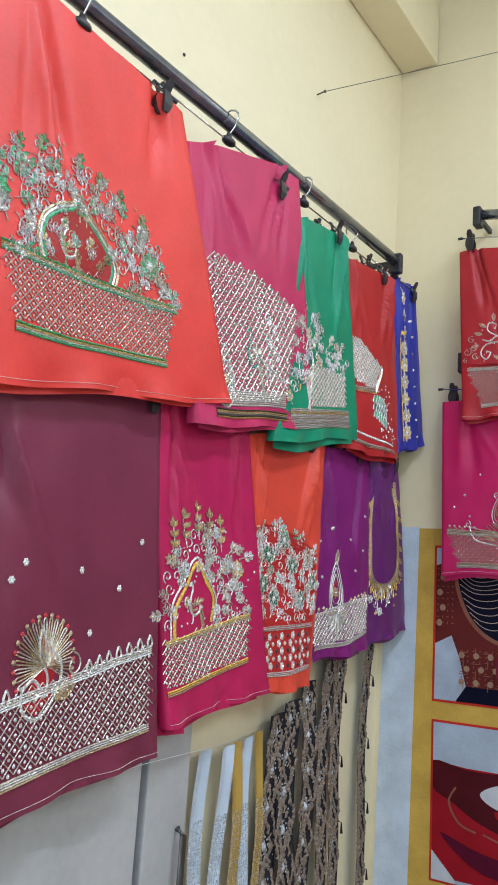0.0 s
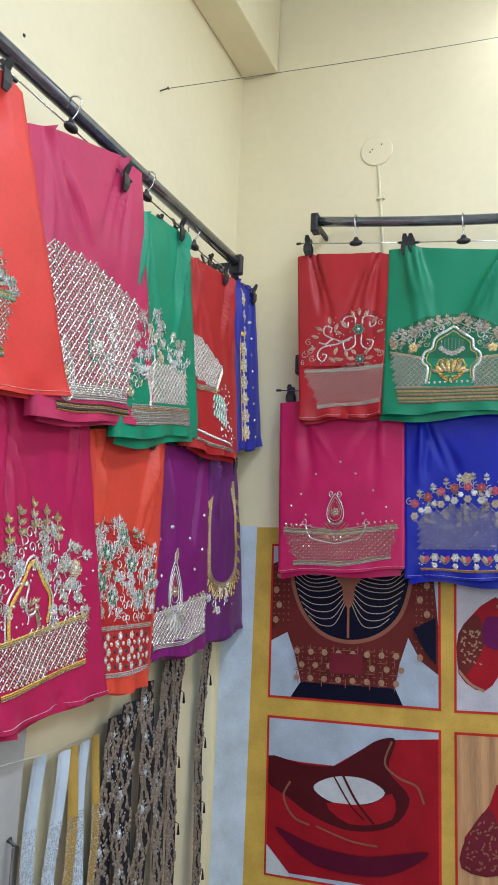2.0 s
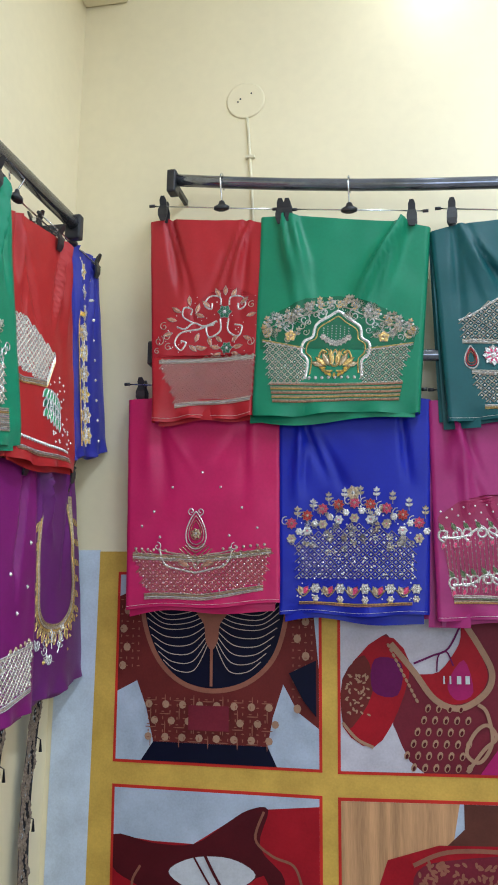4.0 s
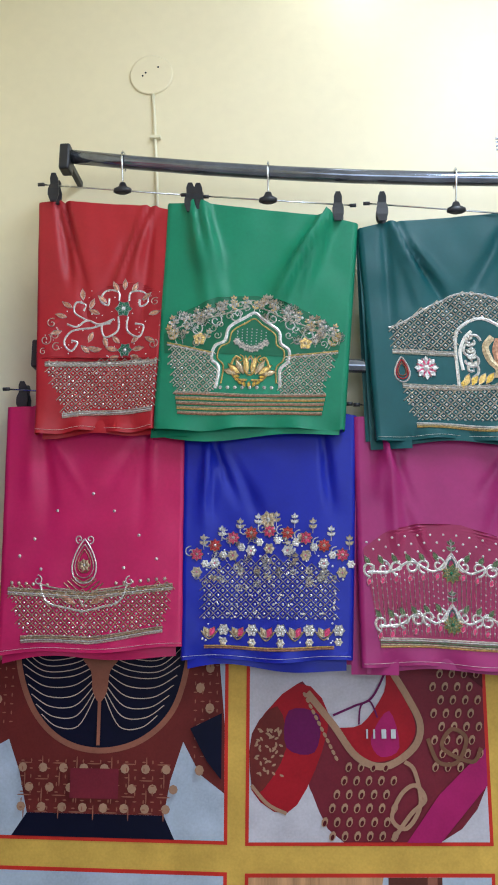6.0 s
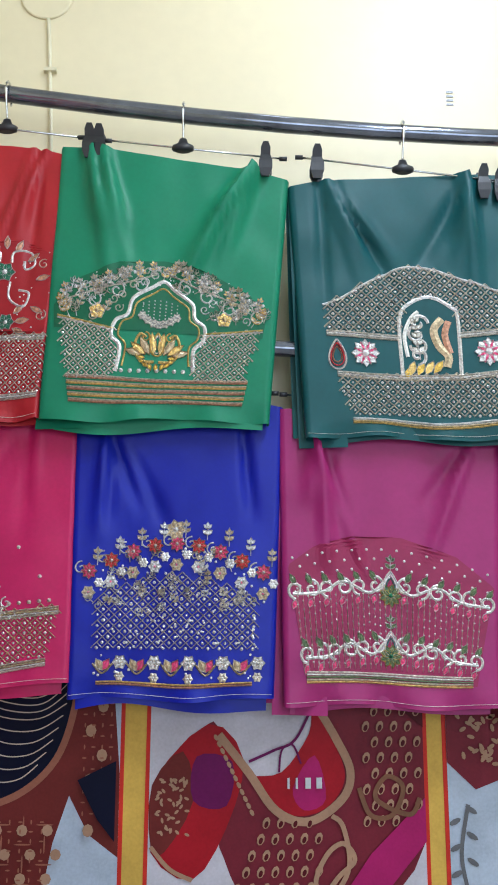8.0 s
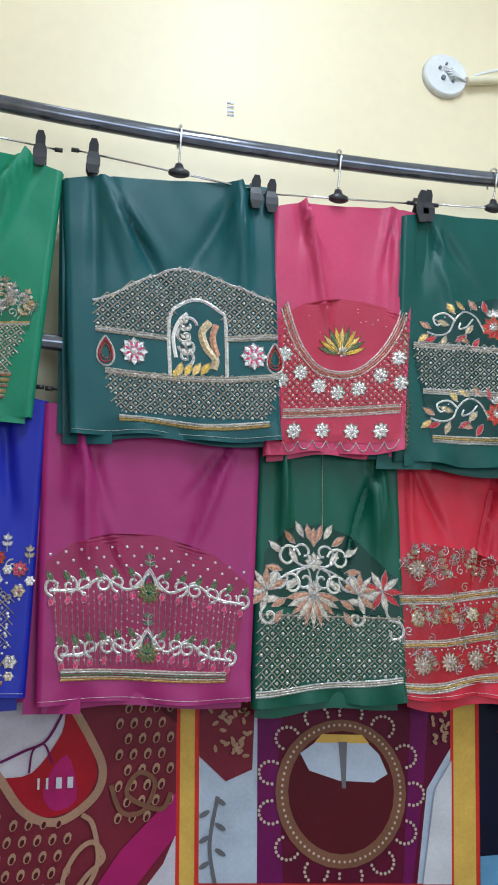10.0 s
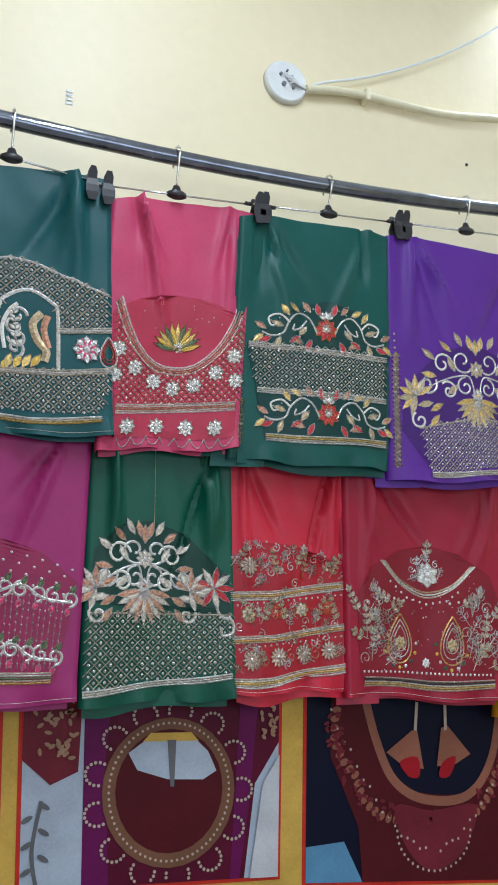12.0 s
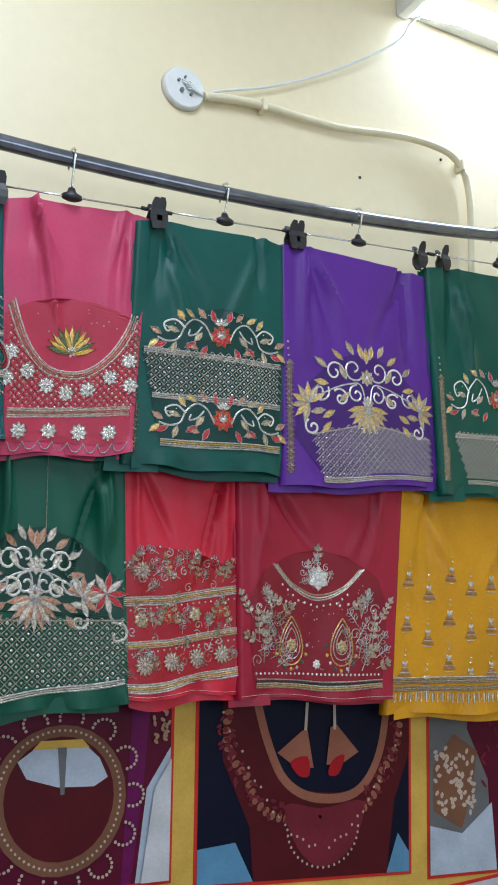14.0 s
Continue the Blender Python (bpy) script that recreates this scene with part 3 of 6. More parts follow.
for f in (1, -1):
    for k in range(4):
        e.petal(0.49 + f * (0.012 + 0.018 * k), 0.765, 90 - f * (8 + 22 * k), 0.036 - 0.003 * k, 0.011, (GOLD, ANTIQUE)[k % 2], ANTIQUE)
    e.curve([(0.49 + f * 0.01, 0.79), (0.49 + f * 0.07, 0.785), (0.49 + f * 0.10, 0.74), (0.49 + f * 0.08, 0.69), (0.49 + f * 0.05, 0.70)], 0.0042, GOLD)
    e.scroll(0.49 + f * 0.055, 0.70, 0.008, 90, GOLD, 0.0028, 1.1, f)
for i in range(9):
    e.petal(0.49 + 0.085 * math.cos(math.pi * i / 8), 0.775 + 0.022 * math.sin(math.pi * i / 8), 180 + 22.5 * i, 0.012, 0.006, YELLOW_THREAD, ANTIQUE)
e.drop(0.49, 0.725, 0.012, (GOLD, PALE), 1, 1.5)
for i in range(7):
    u = 0.415 + 0.025 * i
    dip = 0.030 * math.sin(math.pi * i / 6)
    e.row([(u, 0.575 - 0.4 * dip), (u, 0.615 + dip)], 0.005, 0.0013, PALE)
    e.flower(u, 0.622 + dip, 0.007, 6, SILVER, STONE, PALE)
e.row([(0.34, 0.825), (0.65, 0.82)], 0.012, 0.0036, PALE)
e.done()
e = Stitch(green, "garland", "gold and silver leafy garland")
for f in (1, -1):
    def gx(u):
        return 0.495 + f * u
    e.curve([(gx(0.03), 0.465), (gx(0.14), 0.50), (gx(0.22), 0.52), (gx(0.33), 0.55), (gx(0.46), 0.59)], 0.003, SILVER)
    for k in range(14):
        u = 0.03 + 0.032 * k
        v = 0.468 + 0.0085 * k
        e.spray(gx(u), v, 90 - f * (20 - 60 * (k % 2)), 0.016, 2, (GOLD, SILVER, ANTIQUE)[k % 3], PALE, PALE)
        e.bead(gx(u), v - 0.03, 0.003, STONE)
    for u, v in ((0.10, 0.51), (0.20, 0.535), (0.30, 0.575), (0.43, 0.60)):
        e.scroll(gx(u), v, 0.013, 90, PALE, 0.003, 1.2, f)
    e.flower(gx(0.28), 0.615, 0.013, 5, GOLD, ANTIQUE, PALE, 90)
    e.spray(gx(0.40), 0.64, 90 - 30 * f, 0.03, 3, SILVER, PALE, GOLD)
e.foliage([(0.02, 0.63), (0.1, 0.53), (0.3, 0.48), (0.5, 0.43), (0.7, 0.48), (0.9, 0.54), (0.96, 0.62), (0.72, 0.64), (0.62, 0.53), (0.5, 0.48), (0.38, 0.53), (0.28, 0.64)], 40, (GOLD, SILVER, ANTIQUE), (PALE, SILVER), 0.017, 0.3)
e.scatter([(0.02, 0.58), (0.2, 0.46), (0.5, 0.41), (0.8, 0.46), (0.96, 0.58)], 70, 0.0012, STONE)
e.done()
e = Stitch(green, "striped_border", "gold and silver corded stripes")
for k in range(5):
    e.band([(0.10 + 0.005 * k, 0.845 + 0.02 * k), (0.5, 0.855 + 0.02 * k), (0.90 - 0.004 * k, 0.848 + 0.02 * k)], (SILVER, GOLD if k % 2 else COPPER), 0.003, 0.003)
e.band([(0.04, 0.635), (0.29, 0.675)], (GOLD, PALE))
e.band([(0.69, 0.675), (0.95, 0.645)], (GOLD, PALE))
e.done()

# teal: net arch, a strip of stars, a window with two birds
top = [(0.11, 0.50), (0.2, 0.475), (0.32, 0.42), (0.45, 0.37), (0.55, 0.355), (0.66, 0.375), (0.8, 0.42), (0.99, 0.475)]
window = [(0.47, 0.77), (0.47, 0.56), (0.52, 0.50), (0.62, 0.475), (0.72, 0.52), (0.745, 0.56), (0.745, 0.77)]
e = Stitch(teal, "net_panel", "close silver net with beads")
e.net(top + [(1.0, 0.61), (0.12, 0.605)], 0.0125, SILVER, PALE, 0.0030, 0.0027, window)
e.done()
e = Stitch(teal, "net_panel", "close silver net with beads")
e.net([(0.16, 0.775), (1.0, 0.77), (0.95, 0.93), (0.22, 0.93)], 0.0125, SILVER, PALE, 0.0030, 0.0027)
e.done()
e = Stitch(teal, "corded_border")
e.curve(top, 0.004, PALE)
e.band([(0.12, 0.60), (0.47, 0.62)], (SILVER, PALE, SILVER))
e.band([(0.74, 0.615), (1.0, 0.60)], (SILVER, PALE, SILVER))
e.band([(0.16, 0.755), (0.47, 0.77), (0.75, 0.77), (1.0, 0.75)], (SILVER, PALE, SILVER))
e.band([(0.22, 0.93), (0.6, 0.945), (0.95, 0.93)], (PALE, SILVER, GOLD))
e.curve(window, 0.006, PALE, 3)
e.done()
for u in (0.30, 0.88):
    e = Stitch(teal, "star_flower", "pink star flower with silver points")
    e.flower(u, 0.685, 0.022, 8, PALE, STONE, PALE)
    e.flower(u, 0.685, 0.019, 8, PINK_THREAD, STONE, PALE, 22)
    e.done()
for u in (0.165, 0.985):
    e = Stitch(teal, "drop_motif", "silver and red paisley drop")
    e.drop(u, 0.69, 0.017, (PALE, RED_THREAD, COPPER), 1, 1.4)
    e.done()
e = Stitch(teal, "bird_motif", "silver bird and gold bird in an arched window")
for k in range(4):
    e.scroll(0.56 - 0.012 * (k % 2), 0.575 + 0.04 * k, 0.015, 90 * k, PALE, 0.005, 1.1, 1)
e.curve([(0.50, 0.70), (0.49, 0.62), (0.52, 0.56), (0.56, 0.53)], 0.006, WHITE_THREAD)
e.spray(0.56, 0.71, 95, 0.06, 5, WHITE_THREAD, PALE, SILVER)
e.curve([(0.67, 0.56), (0.63, 0.60), (0.65, 0.66), (0.69, 0.70), (0.68, 0.74)], 0.012, ANTIQUE)
e.curve([(0.70, 0.57), (0.68, 0.62), (0.70, 0.69)], 0.01, COPPER)
for k in range(4):
    e.petal(0.53 + 0.045 * k, 0.715, 250 - 6 * k, 0.026, 0.012, YELLOW_THREAD if k % 2 else GOLD, PALE)
e.petal(0.50, 0.74, 260, 0.02, 0.01, YELLOW_THREAD)
e.done()

# rose pink: scooped neckline, a plant, white flowers
e = Stitch(pink, "sewn_patch", "darker rose sewn-on panel")
e.patch([(0.04, 0.47), (0.25, 0.41), (0.5, 0.39), (0.75, 0.41), (0.98, 0.47), (0.97, 0.96), (0.1, 0.96)], fabric("dark_rose", (0.44, 0.03, 0.07)))
e.done()
scoop = [(0.06, 0.44), (0.12, 0.53), (0.22, 0.63), (0.36, 0.695), (0.52, 0.71), (0.68, 0.69), (0.83, 0.62), (0.93, 0.53), (0.97, 0.46)]
e = Stitch(pink, "net_panel", "silver net with beads")
e.net(scoop + [(0.97, 0.82), (0.10, 0.83)], 0.011, COPPER, PALE, 0.0018, 0.0018)
e.done()
e = Stitch(pink, "neckline_border", "pale corded scoop neckline")
for k in range(4):
    e.curve([(0.515 + (u - 0.515) * (1 - 0.03 * k), v - 0.009 * k) for u, v in scoop], 0.003, (PALE, COPPER, SILVER, PALE)[k])
e.band([(0.10, 0.835), (0.5, 0.825), (0.96, 0.815)], (SILVER, PALE, COPPER, SILVER, PALE))
for k in range(8):
    e.curve([(0.12 + 0.105 * k, 0.955), (0.15 + 0.105 * k, 0.985), (0.19 + 0.105 * k, 0.985), (0.225 + 0.105 * k, 0.955)], 0.002, PALE, 3)
e.done()
for u, v in ((0.10, 0.62), (0.22, 0.69), (0.36, 0.74), (0.5, 0.765), (0.65, 0.75), (0.8, 0.70), (0.93, 0.63), (0.08, 0.72), (0.95, 0.73), (0.19, 0.915), (0.4, 0.915), (0.61, 0.915), (0.82, 0.915)):
    e = Stitch(pink, "beaded_flower", "white beaded flower")
    e.flower(u, v, 0.0145, 8, PALE, STONE, SILVER)
    e.done()
e = Stitch(pink, "bead_dots", "fine clear beads")
e.scatter([(0.15, 0.50), (0.4, 0.41), (0.7, 0.42), (0.9, 0.5), (0.5, 0.64)], 40, 0.0012, STONE)
e.done()
e = Stitch(pink, "plant_motif", "yellow and green plant with a white flower")
for i in range(11):
    a = 15 + 15 * i
    e.petal(0.51, 0.615, a, 0.040 + 0.010 * math.sin(radians(a)), 0.010, (YELLOW_THREAD, LEAF_THREAD, GOLD)[i % 3], ANTIQUE)
e.flower(0.52, 0.60, 0.011, 7, WHITE_THREAD, STONE)
e.done()


def heart_garland(c, cu, cv, half, rise):
    """A red flower between two mirrored stems of outlined leaves and curls."""
    e = Stitch(c, "flower_garland", "red flower between leafy silver stems")
    for f in (1, -1):
        def q(x, y):
            return (cu + f * x * half, cv + y * rise)
        e.curve([q(0.14, 0.2), q(0.25, -0.5), q(0.42, -0.75), q(0.58, -0.3), q(0.66, 0.3), q(0.82, 0.5), q(0.98, 0.35)], 0.0036, PALE)
        e.curve([q(0.58, -0.2), q(0.72, -0.6), q(0.88, -0.4), q(0.84, 0.0), q(0.74, -0.15)], 0.0036, WHITE_THREAD)
        e.curve([q(0.30, -0.4), q(0.40, 0.0), q(0.52, 0.15), q(0.50, -0.15)], 0.0034, PALE)
        for k, (x, y, a) in enumerate(((0.10, -0.7, 75), (0.24, -0.85, 50), (0.42, -0.85, 30), (0.30, -0.1, -50), (0.40, 0.45, -30), (0.55, 0.55, 200), (0.60, -0.55, 60), (0.70, 0.5, -70), (0.84, 0.6, -20), (0.92, 0.2, 30), (0.96, 0.45, -40), (0.66, 0.0, 20), (0.22, 0.55, -60))):
            e.petal(*q(x, y), a if f > 0 else 180 - a, 0.024, 0.0105, (RED_THREAD, COPPER, GOLD, ANTIQUE)[k % 4], PALE)
        for k in range(7):
            e.bead(*q(0.2 + 0.13 * k, -1.05 + 0.16 * k), 0.0013, STONE)
    e.flower(cu, cv, 0.0215, 9, RED_THREAD, PALE, GOLD, 10)
    e.flower(cu, cv - 0.1 * rise, 0.011, 8, PALE, DEEP_GREEN, SILVER)
    for k in range(5):
        e.petal(cu, cv - 0.55 * rise, 30 + 30 * k, 0.016, 0.007, PALE, SILVER)
    e.done()


def scroll_fan(c, cu, v0, v1, half, leaf, leaf2, size, label):
    """Mirrored thick curls round a small flower, over a fan of long leaves, with a fan at each end."""
    e = Stitch(c, "scroll_motif", label)
    H = v1 - v0
    for f in (1, -1):
        def q(x, y):
            return (cu + f * x * half, v0 + y * H)
        for k, (x, y, r, a, g) in enumerate(((0.20, 0.20, 0.95, 200, 1), (0.50, 0.26, 0.8, 170, -1), (0.17, 0.52, 0.7, 90, -1), (0.42, 0.58, 0.7, 40, 1), (0.72, 0.52, 0.75, 150, 1), (0.84, 0.95, 0.6, 60, -1))):
            e.scroll(*q(x, y), size * r, a if f > 0 else 180 - a, (PALE, WHITE_THREAD)[k % 2], 0.0044, 1.2, g * f)
        e.curve([q(0.03, 0.66), q(0.10, 0.40), q(0.30, 0.40), q(0.55, 0.48), q(0.85, 0.62)], 0.0034, PALE)
        for k, (x, y, a) in enumerate(((0.06, 0.06, 75), (0.20, 0.02, 60), (0.36, 0.10, 40), (0.62, 0.22, 40), (0.60, 0.42, 10), (0.32, 0.34, 60), (0.52, 0.74, -30), (0.66, 0.74, -10), (0.58, 0.88, -50), (0.28, 0.50, -40))):
            e.petal(*q(x, y), a if f > 0 else 180 - a, 1.15 * size, 0.45 * size, (leaf, leaf2)[k % 2], PALE)
        for k in range(8):
            a = 150 - 32 * k
            e.petal(*q(0.88, 0.66), a if f > 0 else 180 - a, 1.45 * size, 0.42 * size, (leaf, leaf2)[k % 2], PALE)
    for k in range(11):
        e.petal(cu, v0 + 0.68 * H, 190 + 16 * k, 2.1 * size * (1 - 0.025 * abs(k - 5)), 0.5 * size, (leaf, leaf2)[k % 2], PALE)
    e.flower(cu, v0 + 0.30 * H, 0.6 * size, 8, leaf2, STONE, PALE)
    e.flower(cu, v0 + 0.62 * H, 0.5 * size, 8, PALE, leaf, SILVER)
    e.petal(cu, v0 + 0.12 * H, 90, 1.2 * size, 0.5 * size, leaf, PALE)
    e.done()


# bottle green: two floral bands with a netted one between
e = Stitch(dgreen, "sewn_patch", "darker green sewn-on panel")
e.patch([(0.07, 0.54), (0.25, 0.43), (0.42, 0.36), (0.58, 0.335), (0.75, 0.36), (0.92, 0.43), (0.99, 0.52), (0.98, 0.92), (0.20, 0.92)], fabric("deep_bottle_green", (0.002, 0.040, 0.036)))
e.done()
heart_garland(dgreen, 0.56, 0.46, 0.41, 0.082)
lattice_band(dgreen, [(0.08, 0.535), (0.98, 0.545)], [(0.14, 0.715), (0.98, 0.715)], 0.0128, SILVER, PALE, (PALE, SILVER, PALE))
heart_garland(dgreen, 0.58, 0.80, 0.40, 0.074)
e = Stitch(dgreen, "corded_border")
e.band([(0.20, 0.895), (0.98, 0.885)], (PALE, GOLD, SILVER, PALE))
e.done()
for c in (dgreen, purple, dgreen2):
    e = Stitch(c, "side_strip", "narrow embroidered strip on the folded edge")
    e.net([(0.012, 0.5), (0.05, 0.5), (0.06, 0.95), (0.02, 0.95)], 0.007, ANTIQUE, SILVER, 0.002, 0.0022)
    e.row([(0.03, 0.42), (0.04, 0.95)], 0.013, 0.0026, SILVER)
    e.done()

# violet: gold scrolls over a net
e = Stitch(purple, "sewn_patch", "darker violet sewn-on panel")
e.patch([(0.06, 0.80), (0.10, 0.62), (0.30, 0.48), (0.50, 0.43), (0.72, 0.48), (0.94, 0.62), (0.99, 0.80), (0.97, 0.95), (0.22, 0.95)], fabric("deep_violet", (0.055, 0.012, 0.155)))
e.done()
scroll_fan(purple, 0.52, 0.44, 0.78, 0.42, GOLD, ANTIQUE, 0.027, "gold and silver scrolls with feathered leaves")
lattice_band(purple, [(0.16, 0.795), (0.53, 0.74), (0.96, 0.79)], [(0.22, 0.965), (0.97, 0.955)], 0.0120, SILVER, PALE, (SILVER,), (PALE, SILVER, PALE))
heart_garland(dgreen2, 0.45, 0.58, 0.36, 0.11)
lattice_band(dgreen2, [(0.12, 0.745), (0.97, 0.74)], [(0.2, 0.945), (0.93, 0.94)], 0.0105)

# cerise: a drop on a netted band, dots above
lattice_band(m1, [(0.04, 0.745), (0.5, 0.765), (0.95, 0.725)], [(0.12, 0.935), (0.5, 0.94), (0.90, 0.91)], 0.0125, ANTIQUE, PALE, (SILVER, ANTIQUE, PALE, SILVER))
e = Stitch(m1, "drop_motif", "silver drop between two curled wings")
e.drop(0.46, 0.635, 0.029, (PALE, SILVER, COPPER), 1, 1.35, ANTIQUE)
e.scroll(0.43, 0.545, 0.008, 270, PALE, 0.0026, 1.1, -1)
e.scroll(0.49, 0.545, 0.008, 270, PALE, 0.0026, 1.1, 1)
for k in range(4):
    e.curve([(0.46 - 0.05 - 0.02 * k, 0.70 + 0.008 * k), (0.46, 0.72 + 0.022 * k), (0.46 + 0.05 + 0.02 * k, 0.70 + 0.008 * k)], 0.0022, ANTIQUE)
for f in (1, -1):
    e.curve([(0.46, 0.84), (0.46 + f * 0.09, 0.825), (0.46 + f * 0.20, 0.80), (0.46 + f * 0.24, 0.73)], 0.004, PALE)
    e.curve([(0.46, 0.82), (0.46 + f * 0.05, 0.76), (0.46 + f * 0.16, 0.745), (0.46 + f * 0.24, 0.73)], 0.003, SILVER)
    e.petal(0.46 + f * 0.04, 0.81, 90 - f * 60, 0.036, 0.014, COPPER, SILVER)
    e.scroll(0.46 + f * 0.255, 0.715, 0.009, 90, PALE, 0.0026, 1.1, f)
e.row([(0.06, 0.725), (0.3, 0.735)], 0.013, 0.0034, SILVER)
e.row([(0.64, 0.725), (0.95, 0.70)], 0.013, 0.0034, SILVER)
e.done()
e = Stitch(m1, "bead_dots", "small silver beads")
for u, v in ((0.18, 0.55), (0.30, 0.43), (0.62, 0.42), (0.76, 0.52), (0.22, 0.67), (0.68, 0.66), (0.86, 0.62), (0.1, 0.62), (0.5, 0.35)):
    e.bead(u, v, 0.0032, PALE)
e.done()

# royal blue: rows of flowers, a net and a lower flower row
e = Stitch(blue, "net_panel", "silver net with beads")
e.net([(0.10, 0.66), (0.3, 0.60), (0.5, 0.57), (0.7, 0.60), (0.92, 0.66), (0.9, 0.84), (0.12, 0.84)], 0.0135, SILVER, PALE, 0.0022, 0.003)
e.done()
e = Stitch(blue, "floral_band", "red-centred flowers with gold and silver leaves")
for i in range(9):
    t = i / 8
    u, v = 0.08 + 0.86 * t, 0.55 - 0.10 * math.sin(math.pi * t)
    e.flower(u, v + 0.01, 0.012, 8, (PINK_THREAD, RED_THREAD)[i % 2], PALE, ANTIQUE)
    e.spray(u + 0.04, v - 0.01, 90, 0.018, 2, (ANTIQUE, PALE)[i % 2], PALE, PALE)
    e.scroll(u - 0.04, v, 0.010, 80, PALE, 0.0024, 1.2, 1)
    e.flower(u, v + 0.085, 0.010, 6, (ANTIQUE, PALE)[i % 2], PINK_THREAD, PALE)
    e.flower(u + 0.05, v + 0.05, 0.008, 6, PALE, STONE)
e.flower(0.5, 0.41, 0.016, 7, ANTIQUE, PALE, PALE)
e.done()
for i in range(5):
    e = Stitch(blue, "cup_flower", "gold and pink cup flower")
    u = 0.16 + 0.17 * i
    e.petal(u, 0.905, 60, 0.02, 0.012, PINK_THREAD, ANTIQUE)
    e.petal(u, 0.905, 120, 0.02, 0.012, ANTIQUE, PALE)
    e.curve([(u - 0.05, 0.88), (u, 0.915), (u + 0.05, 0.88)], 0.003, ANTIQUE)
    e.flower(u + 0.085, 0.875, 0.011, 6, PALE, STONE, SILVER)
    e.flower(u + 0.085, 0.925, 0.008, 6, SILVER, STONE)
    e.done()
e = Stitch(blue, "leaf_filling", "silver leaves and stones")
e.foliage([(0.06, 0.62), (0.3, 0.50), (0.5, 0.47), (0.7, 0.50), (0.95, 0.62), (0.9, 0.70), (0.1, 0.70)], 34, (PALE, ANTIQUE), (PALE, SILVER), 0.014)
e.scatter([(0.04, 0.6), (0.5, 0.4), (0.96, 0.6), (0.9, 0.93), (0.12, 0.93)], 130, 0.002, STONE)
e.done()
e = Stitch(blue, "corded_border")
e.band([(0.13, 0.945), (0.90, 0.945)], (GOLD, COPPER))
e.done()

# magenta: two garlands, bead strings between
e = Stitch(mag, "sewn_patch", "darker magenta sewn-on panel")
e.patch([(0.02, 0.52), (0.15, 0.44), (0.35, 0.385), (0.55, 0.38), (0.8, 0.43), (0.98, 0.54), (0.90, 0.92), (0.10, 0.92)], fabric("dark_magenta", (0.27, 0.014, 0.075)))
e.done()
e = Stitch(mag, "beaded_curtain", "upright strings of silver beads")
for i in range(34):
    u = 0.06 + 0.026 * i
    e.line([(u, 0.60), (0.5 + (u - 0.5) * 0.94, 0.87)], 0.0013, SILVER)
    e.row([(u, 0.60 + 0.012 * (i % 3)), (0.5 + (u - 0.5) * 0.94, 0.88)], 0.011, 0.0016, PALE)
for j in range(4):
    for i in range(14):
        u = 0.04 + 0.07 * i + 0.035 * (j % 2)
        v = 0.43 + 0.035 * j + 0.22 * abs(u - 0.5) ** 1.6
        if u < 0.98:
            e.bead(u, v, 0.0022, STONE)
e.done()
for v in (0.57, 0.79):
    e = Stitch(mag, "garland", "silver and green garland with an eye feather")
    k = 1.0 if v < 0.7 else 0.88
    for f in (1, -1):
        e.curve([(0.5 + f * 0.03, v - 0.02), (0.5 + f * 0.10 * k, v + 0.025), (0.5 + f * 0.22 * k, v - 0.01), (0.5 + f * 0.32 * k, v + 0.035), (0.5 + f * 0.46 * k, v + 0.05)], 0.0048, PALE)
        for i in range(6):
            u = 0.5 + f * (0.07 + 0.075 * i) * k
            e.scroll(u, v + 0.008 * i - 0.005, 0.0130, 90 + 180 * (i % 2), PALE, 0.0044, 1.15, f)
            e.petal(u, v - 0.02 + 0.008 * i, 90 - f * 30, 0.018, 0.009, LEAF_THREAD, SILVER)
            e.petal(u, v + 0.03 + 0.008 * i, 250, 0.014, 0.008, PINK_THREAD, PALE)
    e.drop(0.5, v - 0.01, 0.015, (PALE, STONE, TEAL_THREAD), 1, 1.3)
    e.flower(0.5, v + 0.03, 0.017, 9, LEAF_THREAD, DEEP_GREEN, GOLD)
    e.spray(0.5, v - 0.045, 90, 0.02, 2, LEAF_THREAD, PALE, PALE)
    e.done()
e = Stitch(mag, "corded_border")
e.band([(0.10, 0.885), (0.88, 0.885)], (SILVER, PALE, LEAF_THREAD, SILVER, GOLD))
e.done()

# forest green: heavy scrolls over a net
lattice_band(gf, [(0.03, 0.66), (0.98, 0.66)], [(0.0, 0.945), (0.98, 0.90)], 0.0135, SILVER, PALE, (SILVER,), (PALE, SILVER, PALE))
e = Stitch(gf, "sewn_patch", "darker green sewn-on panel")
e.patch([(0.02, 0.62), (0.04, 0.42), (0.20, 0.32), (0.42, 0.29), (0.66, 0.33), (0.82, 0.42), (0.97, 0.50), (0.98, 0.66)], fabric("deep_forest_green", (0.002, 0.040, 0.026)))
e.done()
scroll_fan(gf, 0.38, 0.345, 0.68, 0.36, COPPER, SILVER, 0.025, "pale silver scrolls with copper leaves")
e = Stitch(gf, "flower_motif", "silver star flower with a curled stem")
for k in range(9):
    e.petal(0.86, 0.55, 40 * k, 0.036, 0.011, (RED_THREAD, SILVER)[k % 2], PALE)
e.curve([(0.86, 0.57), (0.90, 0.66), (0.98, 0.68), (0.99, 0.73), (0.92, 0.745), (0.91, 0.71)], 0.0046, PALE)
e.done()

e = Stitch(gf, "seam", "pale seam thread")
e.line([(0.44, -0.02 + 0.035 * i) for i in range(11)], 0.0014, SILVER, 0.0008)
e.done()

